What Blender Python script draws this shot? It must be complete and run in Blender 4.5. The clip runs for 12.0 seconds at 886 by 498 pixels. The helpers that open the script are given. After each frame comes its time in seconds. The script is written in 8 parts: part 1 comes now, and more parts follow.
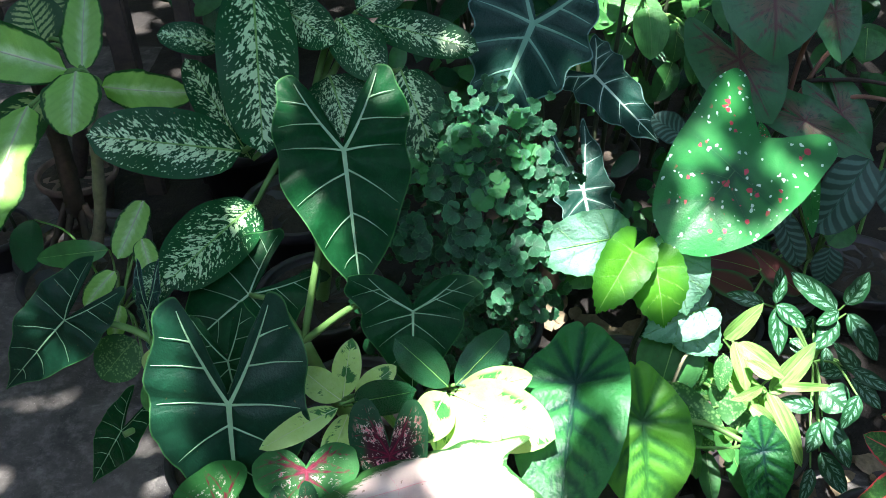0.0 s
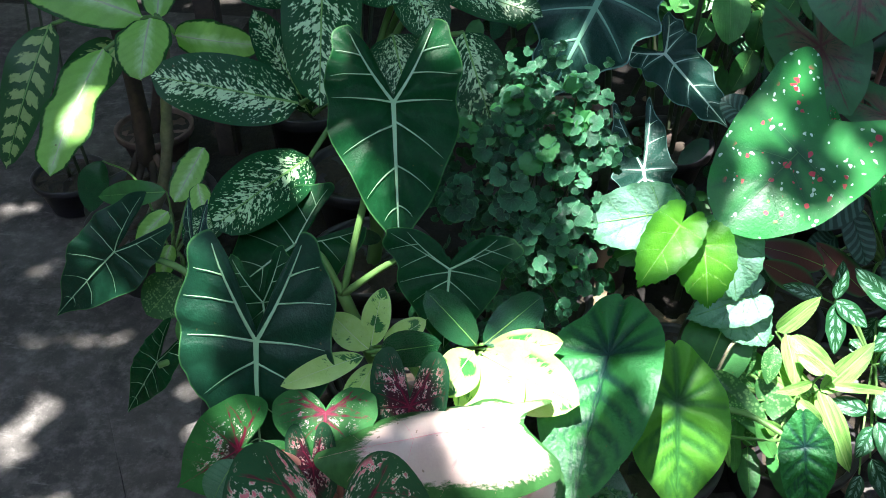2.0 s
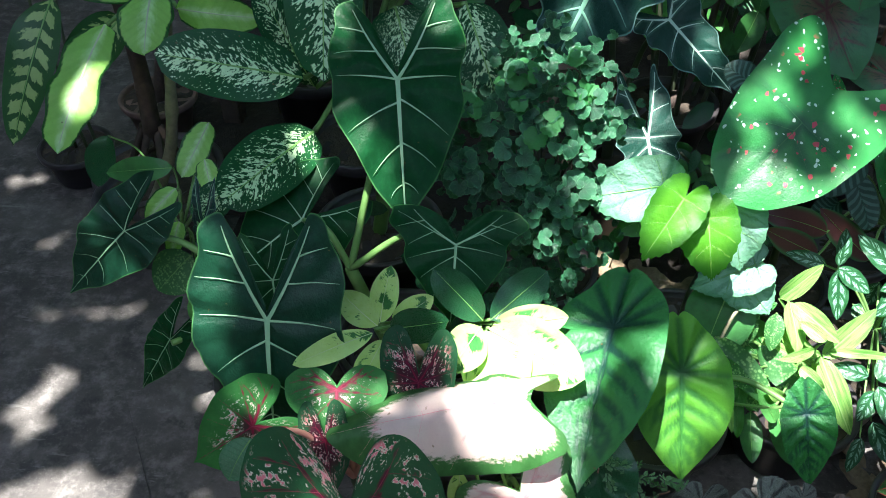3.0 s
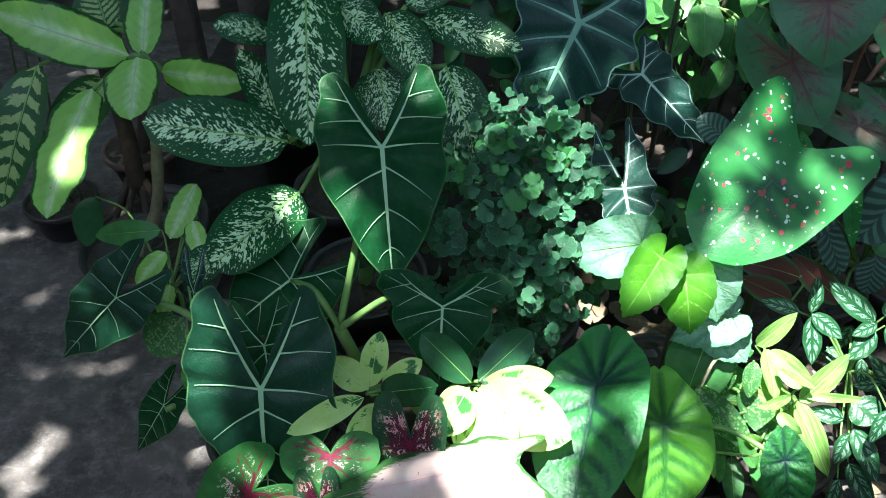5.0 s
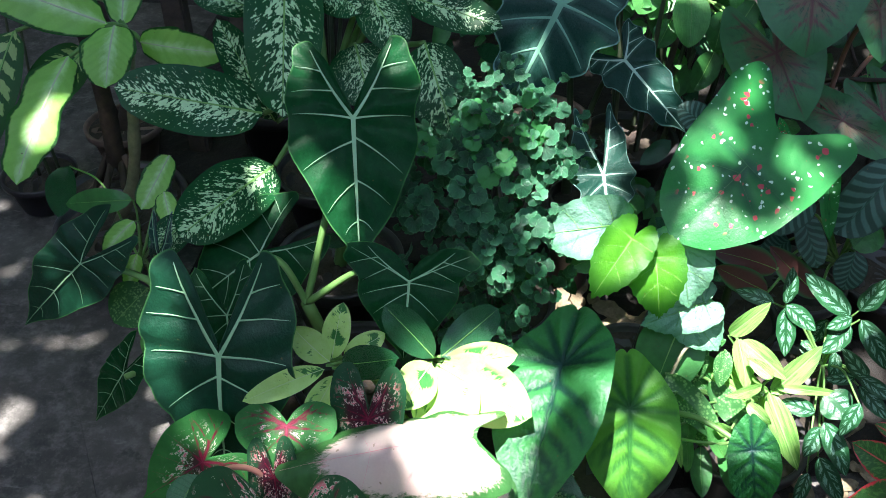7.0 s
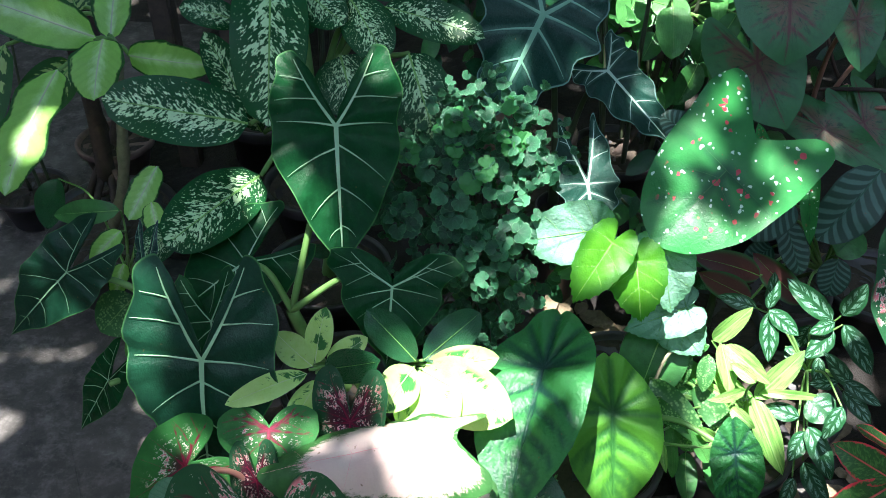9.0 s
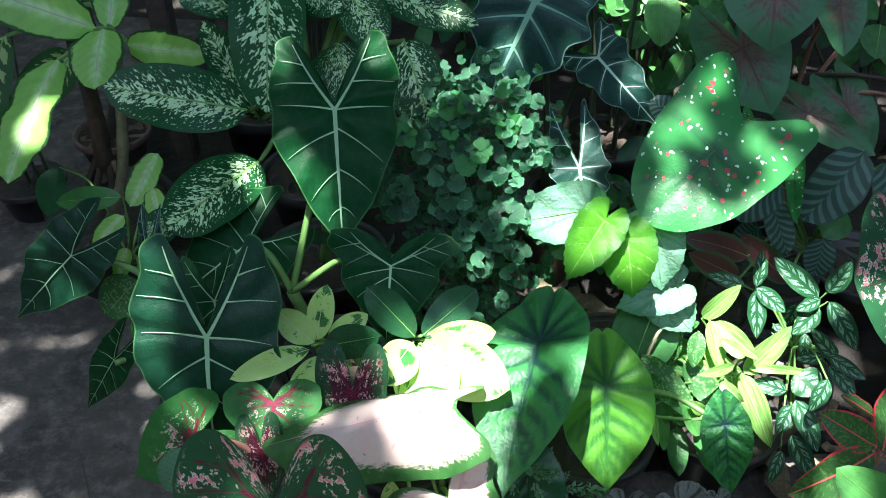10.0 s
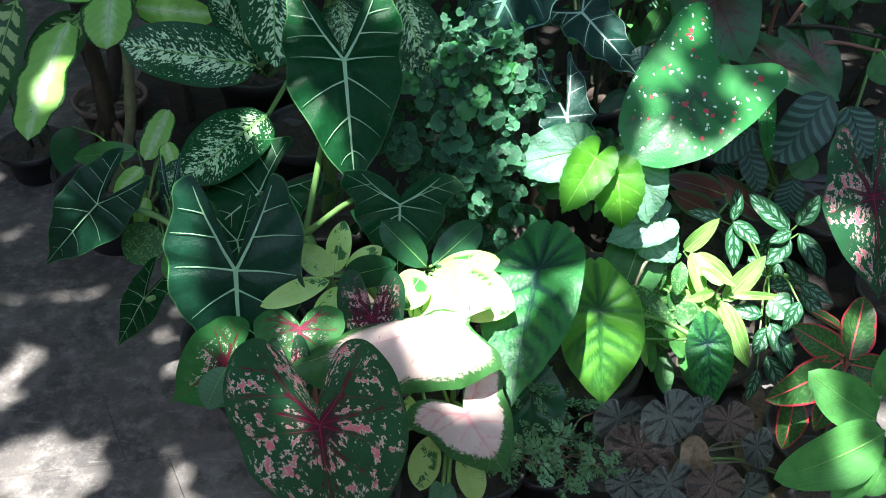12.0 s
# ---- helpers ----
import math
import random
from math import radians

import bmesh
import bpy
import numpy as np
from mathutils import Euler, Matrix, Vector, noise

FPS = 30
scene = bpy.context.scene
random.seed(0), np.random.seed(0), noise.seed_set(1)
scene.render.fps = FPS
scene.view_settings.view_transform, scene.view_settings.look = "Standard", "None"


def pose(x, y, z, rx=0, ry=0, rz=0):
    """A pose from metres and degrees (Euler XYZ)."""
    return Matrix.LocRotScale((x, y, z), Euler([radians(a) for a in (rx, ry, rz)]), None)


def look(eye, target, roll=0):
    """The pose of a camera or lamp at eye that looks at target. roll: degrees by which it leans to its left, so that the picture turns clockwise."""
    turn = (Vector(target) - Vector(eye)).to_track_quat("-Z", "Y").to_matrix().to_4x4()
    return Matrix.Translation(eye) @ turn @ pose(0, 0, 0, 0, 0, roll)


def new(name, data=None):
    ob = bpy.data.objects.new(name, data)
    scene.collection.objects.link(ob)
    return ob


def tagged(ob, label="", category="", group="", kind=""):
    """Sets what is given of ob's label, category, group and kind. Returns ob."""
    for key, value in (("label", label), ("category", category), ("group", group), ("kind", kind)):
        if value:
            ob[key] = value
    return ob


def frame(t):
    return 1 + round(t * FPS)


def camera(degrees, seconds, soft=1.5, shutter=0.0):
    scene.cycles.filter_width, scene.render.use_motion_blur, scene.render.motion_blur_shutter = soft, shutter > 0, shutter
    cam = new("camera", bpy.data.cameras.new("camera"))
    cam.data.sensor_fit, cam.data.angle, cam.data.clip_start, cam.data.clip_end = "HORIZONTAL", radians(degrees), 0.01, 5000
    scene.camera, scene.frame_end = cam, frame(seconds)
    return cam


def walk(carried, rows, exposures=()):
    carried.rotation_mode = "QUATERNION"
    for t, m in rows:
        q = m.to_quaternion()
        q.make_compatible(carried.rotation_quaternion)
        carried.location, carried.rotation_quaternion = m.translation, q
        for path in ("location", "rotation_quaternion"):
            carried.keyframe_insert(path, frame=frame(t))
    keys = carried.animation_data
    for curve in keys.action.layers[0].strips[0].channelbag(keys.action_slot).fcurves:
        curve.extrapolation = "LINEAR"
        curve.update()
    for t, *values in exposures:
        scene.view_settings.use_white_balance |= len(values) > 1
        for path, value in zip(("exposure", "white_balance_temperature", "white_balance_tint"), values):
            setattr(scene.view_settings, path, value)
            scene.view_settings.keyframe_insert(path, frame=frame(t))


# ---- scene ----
cam = camera(53.5, 12.0, soft=0.95)
CROWN_LEAVES = 10000
EXPOSURE, SKY, SUN = 2.97, 0.135, 4.2
METRES, EYE, TILT, LEAN, TURN = 0.62, 1.40, -38.0, 0.0, 0.0
ROWS = [
    (0.0, 0.0, 0.0, 0.0, 0.0, 0.0, -0.0),
    (0.5, -0.0232, 0.0139, -0.03, 0.92, 0.53, -0.57),
    (1.0, -0.0148, 0.0146, -0.0602, 2.62, 0.82, -2.72),
    (1.5, 0.0389, 0.0161, -0.0783, 3.89, 0.92, -3.99),
    (2.0, 0.1065, 0.0271, -0.0982, 5.45, -0.14, -4.53),
    (2.5, 0.1257, 0.0245, -0.1108, 6.7, -1.95, -4.43),
    (3.0, 0.102, 0.0043, -0.0391, 5.77, -3.33, -3.69),
    (5.0, 0.0855, -0.0544, 0.0703, 4.37, -2.04, -2.38),
    (5.5, 0.1007, -0.0622, 0.0444, 4.5, -1.69, -2.71),
    (6.0, 0.111, -0.0563, 0.0195, 4.32, -1.76, -3.09),
    (6.5, 0.137, -0.0308, 0.0013, 4.21, -1.99, -3.77),
    (7.0, 0.1589, -0.0205, -0.0003, 4.27, -1.72, -4.27),
    (7.5, 0.1835, -0.0175, 0.0075, 4.01, -1.06, -4.13),
    (9.5, 0.2021, -0.0612, -0.0623, 4.15, -0.26, -3.81),
    (10.0, 0.1932, -0.0985, -0.0867, 3.54, -0.32, -3.43),
    (10.5, 0.1751, -0.1701, -0.0817, 2.95, -0.21, -2.99),
    (11.0, 0.1553, -0.2086, -0.1232, 2.72, -1.06, -2.9),
    (11.5, 0.1262, -0.2549, -0.1529, 2.56, -1.39, -2.7),
    (12.0, 0.1158, -0.2916, -0.193, 1.64, -1.77, -2.12),
]
walk(cam, [(t, pose(0, 0, EYE, TILT, LEAN, TURN) @ pose(METRES * x, METRES * y, METRES * z, 90 + pitch, roll, yaw)) for t, x, y, z, yaw, pitch, roll in ROWS], exposures=[(0.0, EXPOSURE), (12.0, EXPOSURE)])

# ---- world and sun ----
SUN_TO = Vector((-0.15, -0.22, 0.96)).normalized()
world = bpy.data.worlds.new("sky")
scene.world = world
world.use_nodes = True
wt = world.node_tree
sky = wt.nodes.new("ShaderNodeTexSky")
sky.sky_type, sky.sun_disc = "NISHITA", False
sky.dust_density, sky.ozone_density = 1.2, 1.0
sky.sun_elevation = math.asin(SUN_TO.z)
sky.sun_rotation = math.atan2(SUN_TO.x, SUN_TO.y)
wt.links.new(sky.outputs[0], wt.nodes["Background"].inputs[0])
wt.nodes["Background"].inputs[1].default_value = SKY
sun_data = bpy.data.lights.new("sun", "SUN")
sun_data.energy, sun_data.angle, sun_data.color = SUN, radians(0.53), (1.0, 0.985, 0.96)
sun = new("sun", sun_data)
sun.matrix_world = look(SUN_TO * 10, (0, 0, 0))


# ---- node material helpers ----
class Nodes:
    """Small builder for procedural node materials."""

    def __init__(self, name):
        self.mat = bpy.data.materials.new(name)
        self.mat.use_nodes = True
        self.tree = self.mat.node_tree
        self.tree.nodes.clear()
        self.out = self.tree.nodes.new("ShaderNodeOutputMaterial")

    def put(self, socket, value):
        if isinstance(value, bpy.types.NodeSocket):
            self.tree.links.new(value, socket)
        elif isinstance(value, tuple) and len(value) == 3 and socket.type == "RGBA":
            socket.default_value = (*value, 1)
        else:
            socket.default_value = value

    def node(self, kind, out=0, **inputs):
        nd = self.tree.nodes.new(kind)
        for k, v in inputs.items():
            self.put(nd.inputs[int(k[1:])] if k[0] == "i" and k[1:].isdigit() else nd.inputs[k.replace("_", " ")], v)
        return nd.outputs[out]

    def math(self, op, a, b=0.0, c=0.0, clamp=False):
        nd = self.tree.nodes.new("ShaderNodeMath")
        nd.operation, nd.use_clamp = op, clamp
        for i, v in enumerate((a, b, c)):
            self.put(nd.inputs[i], v)
        return nd.outputs[0]

    def step(self, v, lo, hi):
        nd = self.tree.nodes.new("ShaderNodeMapRange")
        nd.interpolation_type = "SMOOTHSTEP"
        self.put(nd.inputs[0], v)
        nd.inputs[1].default_value, nd.inputs[2].default_value = lo, hi
        return nd.outputs[0]

    def mix(self, fac, a, b):
        nd = self.tree.nodes.new("ShaderNodeMix")
        nd.data_type = "RGBA"
        self.put(nd.inputs[0], fac)
        self.put(nd.inputs[6], a)
        self.put(nd.inputs[7], b)
        return nd.outputs[2]

    def uv(self, name):
        nd = self.tree.nodes.new("ShaderNodeUVMap")
        nd.uv_map = name
        return nd.outputs[0]

    def split(self, v):
        nd = self.tree.nodes.new("ShaderNodeSeparateXYZ")
        self.put(nd.inputs[0], v)
        return nd.outputs

    def join(self, x, y, z=0.0):
        return self.node("ShaderNodeCombineXYZ", i0=x, i1=y, i2=z)

    def rand(self):
        return self.tree.nodes.new("ShaderNodeObjectInfo").outputs["Random"]

    def obj(self):
        return self.tree.nodes.new("ShaderNodeTexCoord").outputs["Object"]

    def noise(self, v, scale, detail=3.0, rough=0.55, out=0):
        return self.node("ShaderNodeTexNoise", out, Vector=v, Scale=scale, Detail=detail, Roughness=rough)

    def voro(self, v, scale, out=0):
        return self.node("ShaderNodeTexVoronoi", out, Vector=v, Scale=scale)

    def bump(self, height, strength=0.3, distance=0.002):
        return self.node("ShaderNodeBump", Strength=strength, Distance=distance, Height=height)

    def principled(self, colour, rough, bump=None, **more):
        nd = self.tree.nodes.new("ShaderNodeBsdfPrincipled")
        self.put(nd.inputs["Base Color"], colour)
        self.put(nd.inputs["Roughness"], rough)
        for k, v in more.items():
            self.put(nd.inputs[k.replace("_", " ")], v)
        if bump is not None:
            self.put(nd.inputs["Normal"], bump)
        return nd.outputs[0]

    def done(self, shader):
        self.tree.links.new(shader, self.out.inputs[0])
        return self.mat


def leaf_material(name, paint, rough=0.36, glow=0.3, warm=(1.3, 1.45, 0.6), bump=0.25, grain=60.0, coat=0.0, tint=(0.86, 1.0, 1.02), shine=0.28):
    """A leaf: paint(nodes, x, y, s, e, shift) gives the colour; e runs from 0 at the middle to 1 at the rim."""
    n = Nodes(name)
    leafuv = n.uv("leaf")
    xy, se = n.split(leafuv), n.split(n.uv("edge"))
    n.near = n.split(n.uv("rib"))[0]
    r = n.rand()
    shift = n.node("ShaderNodeVectorMath", i0=leafuv, i1=n.join(n.math("MULTIPLY", r, 37.0), n.math("MULTIPLY", r, 91.0), 0.0))
    col = n.node("ShaderNodeVectorMath", i0=paint(n, xy[0], xy[1], se[0], se[1], shift), i1=tint)
    col.node.operation = "MULTIPLY"
    fine = n.noise(shift, grain, 4.0, 0.6)
    tone = n.math("ADD", n.math("MULTIPLY", n.noise(shift, 3.5, 2.0), 0.5), n.math("MULTIPLY", fine, 0.35))
    tone = n.math("ADD", tone, n.math("MULTIPLY", r, 0.25))
    col = n.mix(n.math("SUBTRACT", 1.1, tone, clamp=True), col, n.node("ShaderNodeHueSaturation", Color=col, Value=0.68))
    # small brown flecks of age
    fleck = n.math("MULTIPLY", n.step(n.noise(shift, 22.0, 2.0), 0.71, 0.75), 0.6)
    col = n.mix(fleck, col, (0.12, 0.075, 0.03))
    bp = n.bump(n.math("ADD", fine, n.math("MULTIPLY", n.noise(shift, 12.0, 2.0), 2.0)), bump, 0.002)
    ro = n.math("ADD", rough, n.math("MULTIPLY", n.math("SUBTRACT", fine, 0.5), 0.25))
    front = n.principled(col, ro, bp, Specular_IOR_Level=shine, Coat_Weight=coat, Coat_Roughness=0.25)
    warmer = n.node("ShaderNodeVectorMath", i0=col, i1=warm)
    warmer.node.operation = "MULTIPLY"
    back = n.node("ShaderNodeBsdfTranslucent", Color=warmer, Normal=bp)
    return n.done(n.node("ShaderNodeMixShader", i0=glow, i1=front, i2=back))


def plain(colour, vary=(0.75, 1.2), scale=6.0):
    """A paint of one colour that varies softly in tone."""
    def paint(n, x, y, s, e, v):
        lo, hi = tuple(c * vary[0] for c in colour), tuple(c * vary[1] for c in colour)
        return n.mix(n.noise(v, scale, 3.0), lo, hi)
    return paint


def velvet_paint(lo, hi, vein):
    """A velvety dark leaf, mottled between its ribs, with a thin pale rim."""
    def paint(n, x, y, s, e, v):
        base = n.mix(n.noise(v, 4.0), lo, hi)
        base = n.mix(n.math("MULTIPLY", n.step(n.noise(v, 17.0, 4.0, 0.7), 0.45, 0.7), 0.4), base, vein)
        return n.mix(n.step(e, 0.975, 1.0), base, (0.06, 0.16, 0.05))
    return paint


def paint_shield(n, x, y, s, e, v):
    base = n.mix(n.noise(v, 5.0), (0.007, 0.031, 0.022), (0.017, 0.056, 0.040))
    scratch = n.noise(n.join(n.math("MULTIPLY", x, 3.0), n.math("MULTIPLY", y, 26.0), n.rand()), 5.0, 4.0, 0.7)
    base = n.mix(n.math("MULTIPLY", n.step(scratch, 0.55, 0.72), 0.35), base, (0.07, 0.13, 0.11))
    base = n.mix(n.math("MULTIPLY", n.step(n.near, 0.05, 0.015), 0.4), base, (0.10, 0.20, 0.16))
    return n.mix(n.step(e, 0.965, 0.99), base, (0.16, 0.26, 0.22))


def feather(n, x, y, v, scale=14.0, along_scale=3.2):
    """Streaks that run out from the midrib towards the rim and tip."""
    ay = n.math("ABSOLUTE", y)
    along = n.math("SUBTRACT", x, n.math("MULTIPLY", ay, 0.9))
    r = n.math("MULTIPLY", n.rand(), 13.0)
    return n.noise(n.join(n.math("MULTIPLY", along, along_scale), n.math("MULTIPLY", y, 1.3), r), scale, 3.0, 0.6)


def paint_speckled(n, x, y, s, e, v):
    """Dark green with torn cream blotches that run together along the midrib and thin out to a plain rim."""
    big, f = feather(n, x, y, v, 7.5, 1.8), feather(n, x, y, v, 23.0, 1.6)
    tear = n.math("ADD", n.math("MULTIPLY", big, 0.45), n.math("MULTIPLY", f, 0.62))
    fall = n.math("MULTIPLY", n.math("POWER", e, 2.0), 0.22)
    mid = n.step(n.math("SUBTRACT", n.math("ADD", tear, 0.012), fall), 0.545, 0.558)
    dots = n.step(n.math("SUBTRACT", feather(n, x, y, v, 30.0, 1.7), n.math("MULTIPLY", e, 0.035)), 0.590, 0.603)
    spots = n.math("MULTIPLY", n.math("MAXIMUM", mid, dots), n.step(e, 0.93, 0.86))
    spots = n.math("MULTIPLY", spots, n.step(e, 0.012, 0.035))
    dark = n.mix(n.noise(v, 4.0), (0.006, 0.050, 0.016), (0.014, 0.092, 0.028))
    light = n.mix(n.noise(v, 9.0), (0.46, 0.63, 0.33), (0.70, 0.82, 0.56))
    return n.mix(spots, dark, light)


def paint_lime(n, x, y, s, e, v):
    f = feather(n, x, y, v, 9.0, 1.4)
    rim = n.step(n.math("ADD", e, n.math("MULTIPLY", n.math("SUBTRACT", f, 0.5), 0.26)), 0.83, 0.92)
    heart = n.mix(n.step(n.math("ADD", e, n.math("MULTIPLY", n.math("SUBTRACT", f, 0.5), 0.5)), 0.0, 0.42), (0.66, 0.80, 0.48), (0.37, 0.63, 0.16))
    crease = n.step(n.math("SINE", n.math("MULTIPLY", n.math("SUBTRACT", x, n.math("MULTIPLY", n.math("ABSOLUTE", y), 0.8)), 48.0)), 0.0, 1.0)
    heart = n.mix(n.math("MULTIPLY", crease, 0.16), heart, (0.20, 0.44, 0.08))
    heart = n.mix(n.math("MULTIPLY", n.step(n.noise(v, 6.0, 3.0), 0.45, 0.7), 0.3), heart, (0.26, 0.52, 0.12))
    return n.mix(rim, heart, (0.02, 0.10, 0.022))


def paint_herring(n, x, y, s, e, v):
    """Dark green with slanting cream blocks that reach out from the midrib, ragged at their ends."""
    lean = n.math("SUBTRACT", x, n.math("MULTIPLY", n.math("ABSOLUTE", y), 0.45))
    rag = feather(n, x, y, v, 15.0, 1.6)
    block = n.math("SINE", n.math("ADD", n.math("MULTIPLY", lean, 52.0), n.math("ADD", n.math("MULTIPLY", n.noise(v, 4.0, 2.0), 3.0), n.math("MULTIPLY", n.math("SUBTRACT", rag, 0.5), 5.0))))
    reach = n.step(n.math("ADD", e, n.math("MULTIPLY", n.math("SUBTRACT", rag, 0.5), 0.9)), 0.70, 0.58)
    on = n.math("MULTIPLY", n.math("MULTIPLY", n.step(block, -0.35, -0.15), reach), n.step(e, 0.03, 0.07))
    return n.mix(on, n.mix(n.noise(v, 5.0), (0.018, 0.075, 0.022), (0.034, 0.115, 0.03)), n.mix(n.noise(v, 8.0), (0.26, 0.36, 0.12), (0.42, 0.50, 0.20)))


def paint_spotted(n, x, y, s, e, v):
    """Green caladium with white flecks and red patches."""
    base = n.mix(n.noise(v, 5.0), (0.018, 0.140, 0.036), (0.042, 0.240, 0.058))
    base = n.mix(n.math("MULTIPLY", n.step(n.math("ADD", n.near, n.math("MULTIPLY", e, 0.03)), 0.09, 0.0), 0.9), base, (0.010, 0.07, 0.028))
    bent = n.node("ShaderNodeVectorMath", i0=v, i1=n.join(n.math("MULTIPLY", n.noise(v, 9.0, 2.0), 0.10), n.math("MULTIPLY", n.noise(v, 8.0, 2.0), 0.10)))
    tint = n.split(n.voro(bent, 14.0, 1))
    white = n.math("MULTIPLY", n.step(n.math("DIVIDE", n.voro(bent, 14.0), n.math("ADD", tint[1], 0.25)), 0.26, 0.21), n.step(tint[0], 0.20, 0.22))
    far = n.node("ShaderNodeVectorMath", i0=bent, i1=(5.3, 2.7, 0.0))
    dab = n.split(n.voro(far, 10.0, 1))
    red = n.math("MULTIPLY", n.step(n.math("DIVIDE", n.voro(far, 10.0), n.math("ADD", dab[1], 0.25)), 0.36, 0.30), n.step(dab[0], 0.44, 0.46))
    red = n.math("MULTIPLY", red, n.step(e, 0.85, 0.75))
    col = n.mix(white, base, (0.62, 0.72, 0.60))
    return n.mix(red, col, (0.55, 0.06, 0.08))


def crimson_paint(lo, hi, heart, vein, reach, cut=0.556, pink=0.016, rim=(0.99, 0.90)):
    """A caladium paint: crimson bands along the ribs, between them torn white flecks that are pink inside."""
    def paint(n, x, y, s, e, v):
        warp = n.noise(v, 24.0, 3.0, 0.7)
        base = n.mix(n.noise(v, 5.0), lo, hi)
        dark = n.math("ADD", n.math("MULTIPLY", n.math("SUBTRACT", n.noise(v, 6.0), 0.5), 0.5), n.math("SUBTRACT", reach, e))
        base = n.mix(n.math("MULTIPLY", n.step(dark, 0.0, 0.3), 0.9), base, heart)
        near = n.math("ADD", n.near, n.math("MULTIPLY", n.math("SUBTRACT", warp, 0.5), 0.016))
        band = n.math("MULTIPLY", n.step(n.math("ADD", near, n.math("MULTIPLY", e, 0.010)), 0.024, 0.012), n.step(e, 1.0, 0.75))
        base = n.mix(n.math("MULTIPLY", band, 0.9), base, vein)
        ang = n.math("MULTIPLY", s, 32.0)
        rad = n.noise(n.join(n.math("MULTIPLY", e, 5.5), ang, n.math("MULTIPLY", n.rand(), 9.0)), 2.2, 4.0, 0.68)
        group = n.noise(v, 4.2, 1.0)
        blot = n.math("ADD", rad, n.math("MULTIPLY", n.math("SUBTRACT", group, 0.5), 0.55))
        blot = n.math("ADD", blot, n.math("MULTIPLY", n.math("SUBTRACT", warp, 0.5), 0.35))
        on = n.math("MULTIPLY", n.step(blot, cut, cut + 0.008), n.math("MULTIPLY", n.step(e, 0.10, 0.26), n.step(e, *rim)))
        on = n.math("MULTIPLY", on, n.step(near, 0.020, 0.032))
        inner = n.mix(n.step(blot, cut + pink, cut + pink + 0.014), (0.60, 0.60, 0.52), n.mix(warp, (0.46, 0.07, 0.12), (0.66, 0.24, 0.28)))
        return n.mix(n.math("MULTIPLY", on, 0.95), base, inner)
    return paint


def paint_blush(n, x, y, s, e, v):
    """White and pink caladium with a ragged green rim."""
    streak = n.noise(n.join(n.math("MULTIPLY", s, 34.0), n.math("MULTIPLY", e, 4.0), n.rand()), 3.0, 5.0, 0.7)
    rim = n.step(n.math("ADD", n.math("ADD", e, n.math("MULTIPLY", n.math("MAXIMUM", x, 0.0), 0.14)), n.math("MULTIPLY", n.math("SUBTRACT", streak, 0.5), 0.42)), 0.78, 0.88)
    pink = n.mix(n.noise(v, 4.5, 2.0), (0.74, 0.70, 0.60), (0.72, 0.46, 0.44))
    pink = n.mix(n.math("MULTIPLY", n.step(n.near, 0.03, 0.002), 0.45), pink, (0.62, 0.17, 0.21))
    pink = n.mix(n.math("MULTIPLY", n.step(e, 0.35, 0.0), 0.55), pink, (0.70, 0.30, 0.34))
    return n.mix(rim, pink, n.mix(n.noise(v, 20.0), (0.02, 0.09, 0.02), (0.06, 0.20, 0.055)))


def paint_duskred(n, x, y, s, e, v):
    """Green caladium with a dull red heart and red ribs."""
    heart = n.step(n.math("ADD", e, n.math("MULTIPLY", n.math("SUBTRACT", n.noise(v, 7.0, 4.0, 0.7), 0.5), 0.9)), 0.75, 0.25)
    col = n.mix(n.math("MULTIPLY", heart, 0.7), n.mix(n.noise(v, 5.0), (0.022, 0.110, 0.040), (0.048, 0.185, 0.068)), (0.15, 0.055, 0.045))
    streak = n.noise(n.join(n.math("MULTIPLY", s, 40.0), n.math("MULTIPLY", e, 2.0), n.rand()), 2.0, 4.0, 0.7)
    col = n.mix(n.math("MULTIPLY", n.step(streak, 0.5, 0.65), n.step(e, 1.0, 0.4)), col, (0.018, 0.06, 0.028))
    return n.mix(n.math("MULTIPLY", n.step(n.near, 0.030, 0.004), n.step(e, 1.0, 0.6)), col, (0.11, 0.036, 0.034))


def taro_paint(lo, hi, vein, heart):
    def paint(n, x, y, s, e, v):
        near = n.math("ADD", n.near, n.math("MULTIPLY", n.math("SUBTRACT", n.noise(v, 7.0), 0.5), 0.016))
        base = n.mix(n.noise(v, 4.0), lo, hi)
        base = n.mix(n.math("MULTIPLY", n.step(n.noise(v, 26.0, 4.0, 0.7), 0.5, 0.7), 0.25), base, hi)
        col = n.mix(n.math("MULTIPLY", n.step(near, 0.060, 0.012), n.math("SUBTRACT", 1.0, n.math("MULTIPLY", n.math("MULTIPLY", e, e), 0.4))), base, vein)
        return n.mix(n.math("MULTIPLY", n.step(e, 0.28, 0.0), 0.8), col, heart)
    return paint


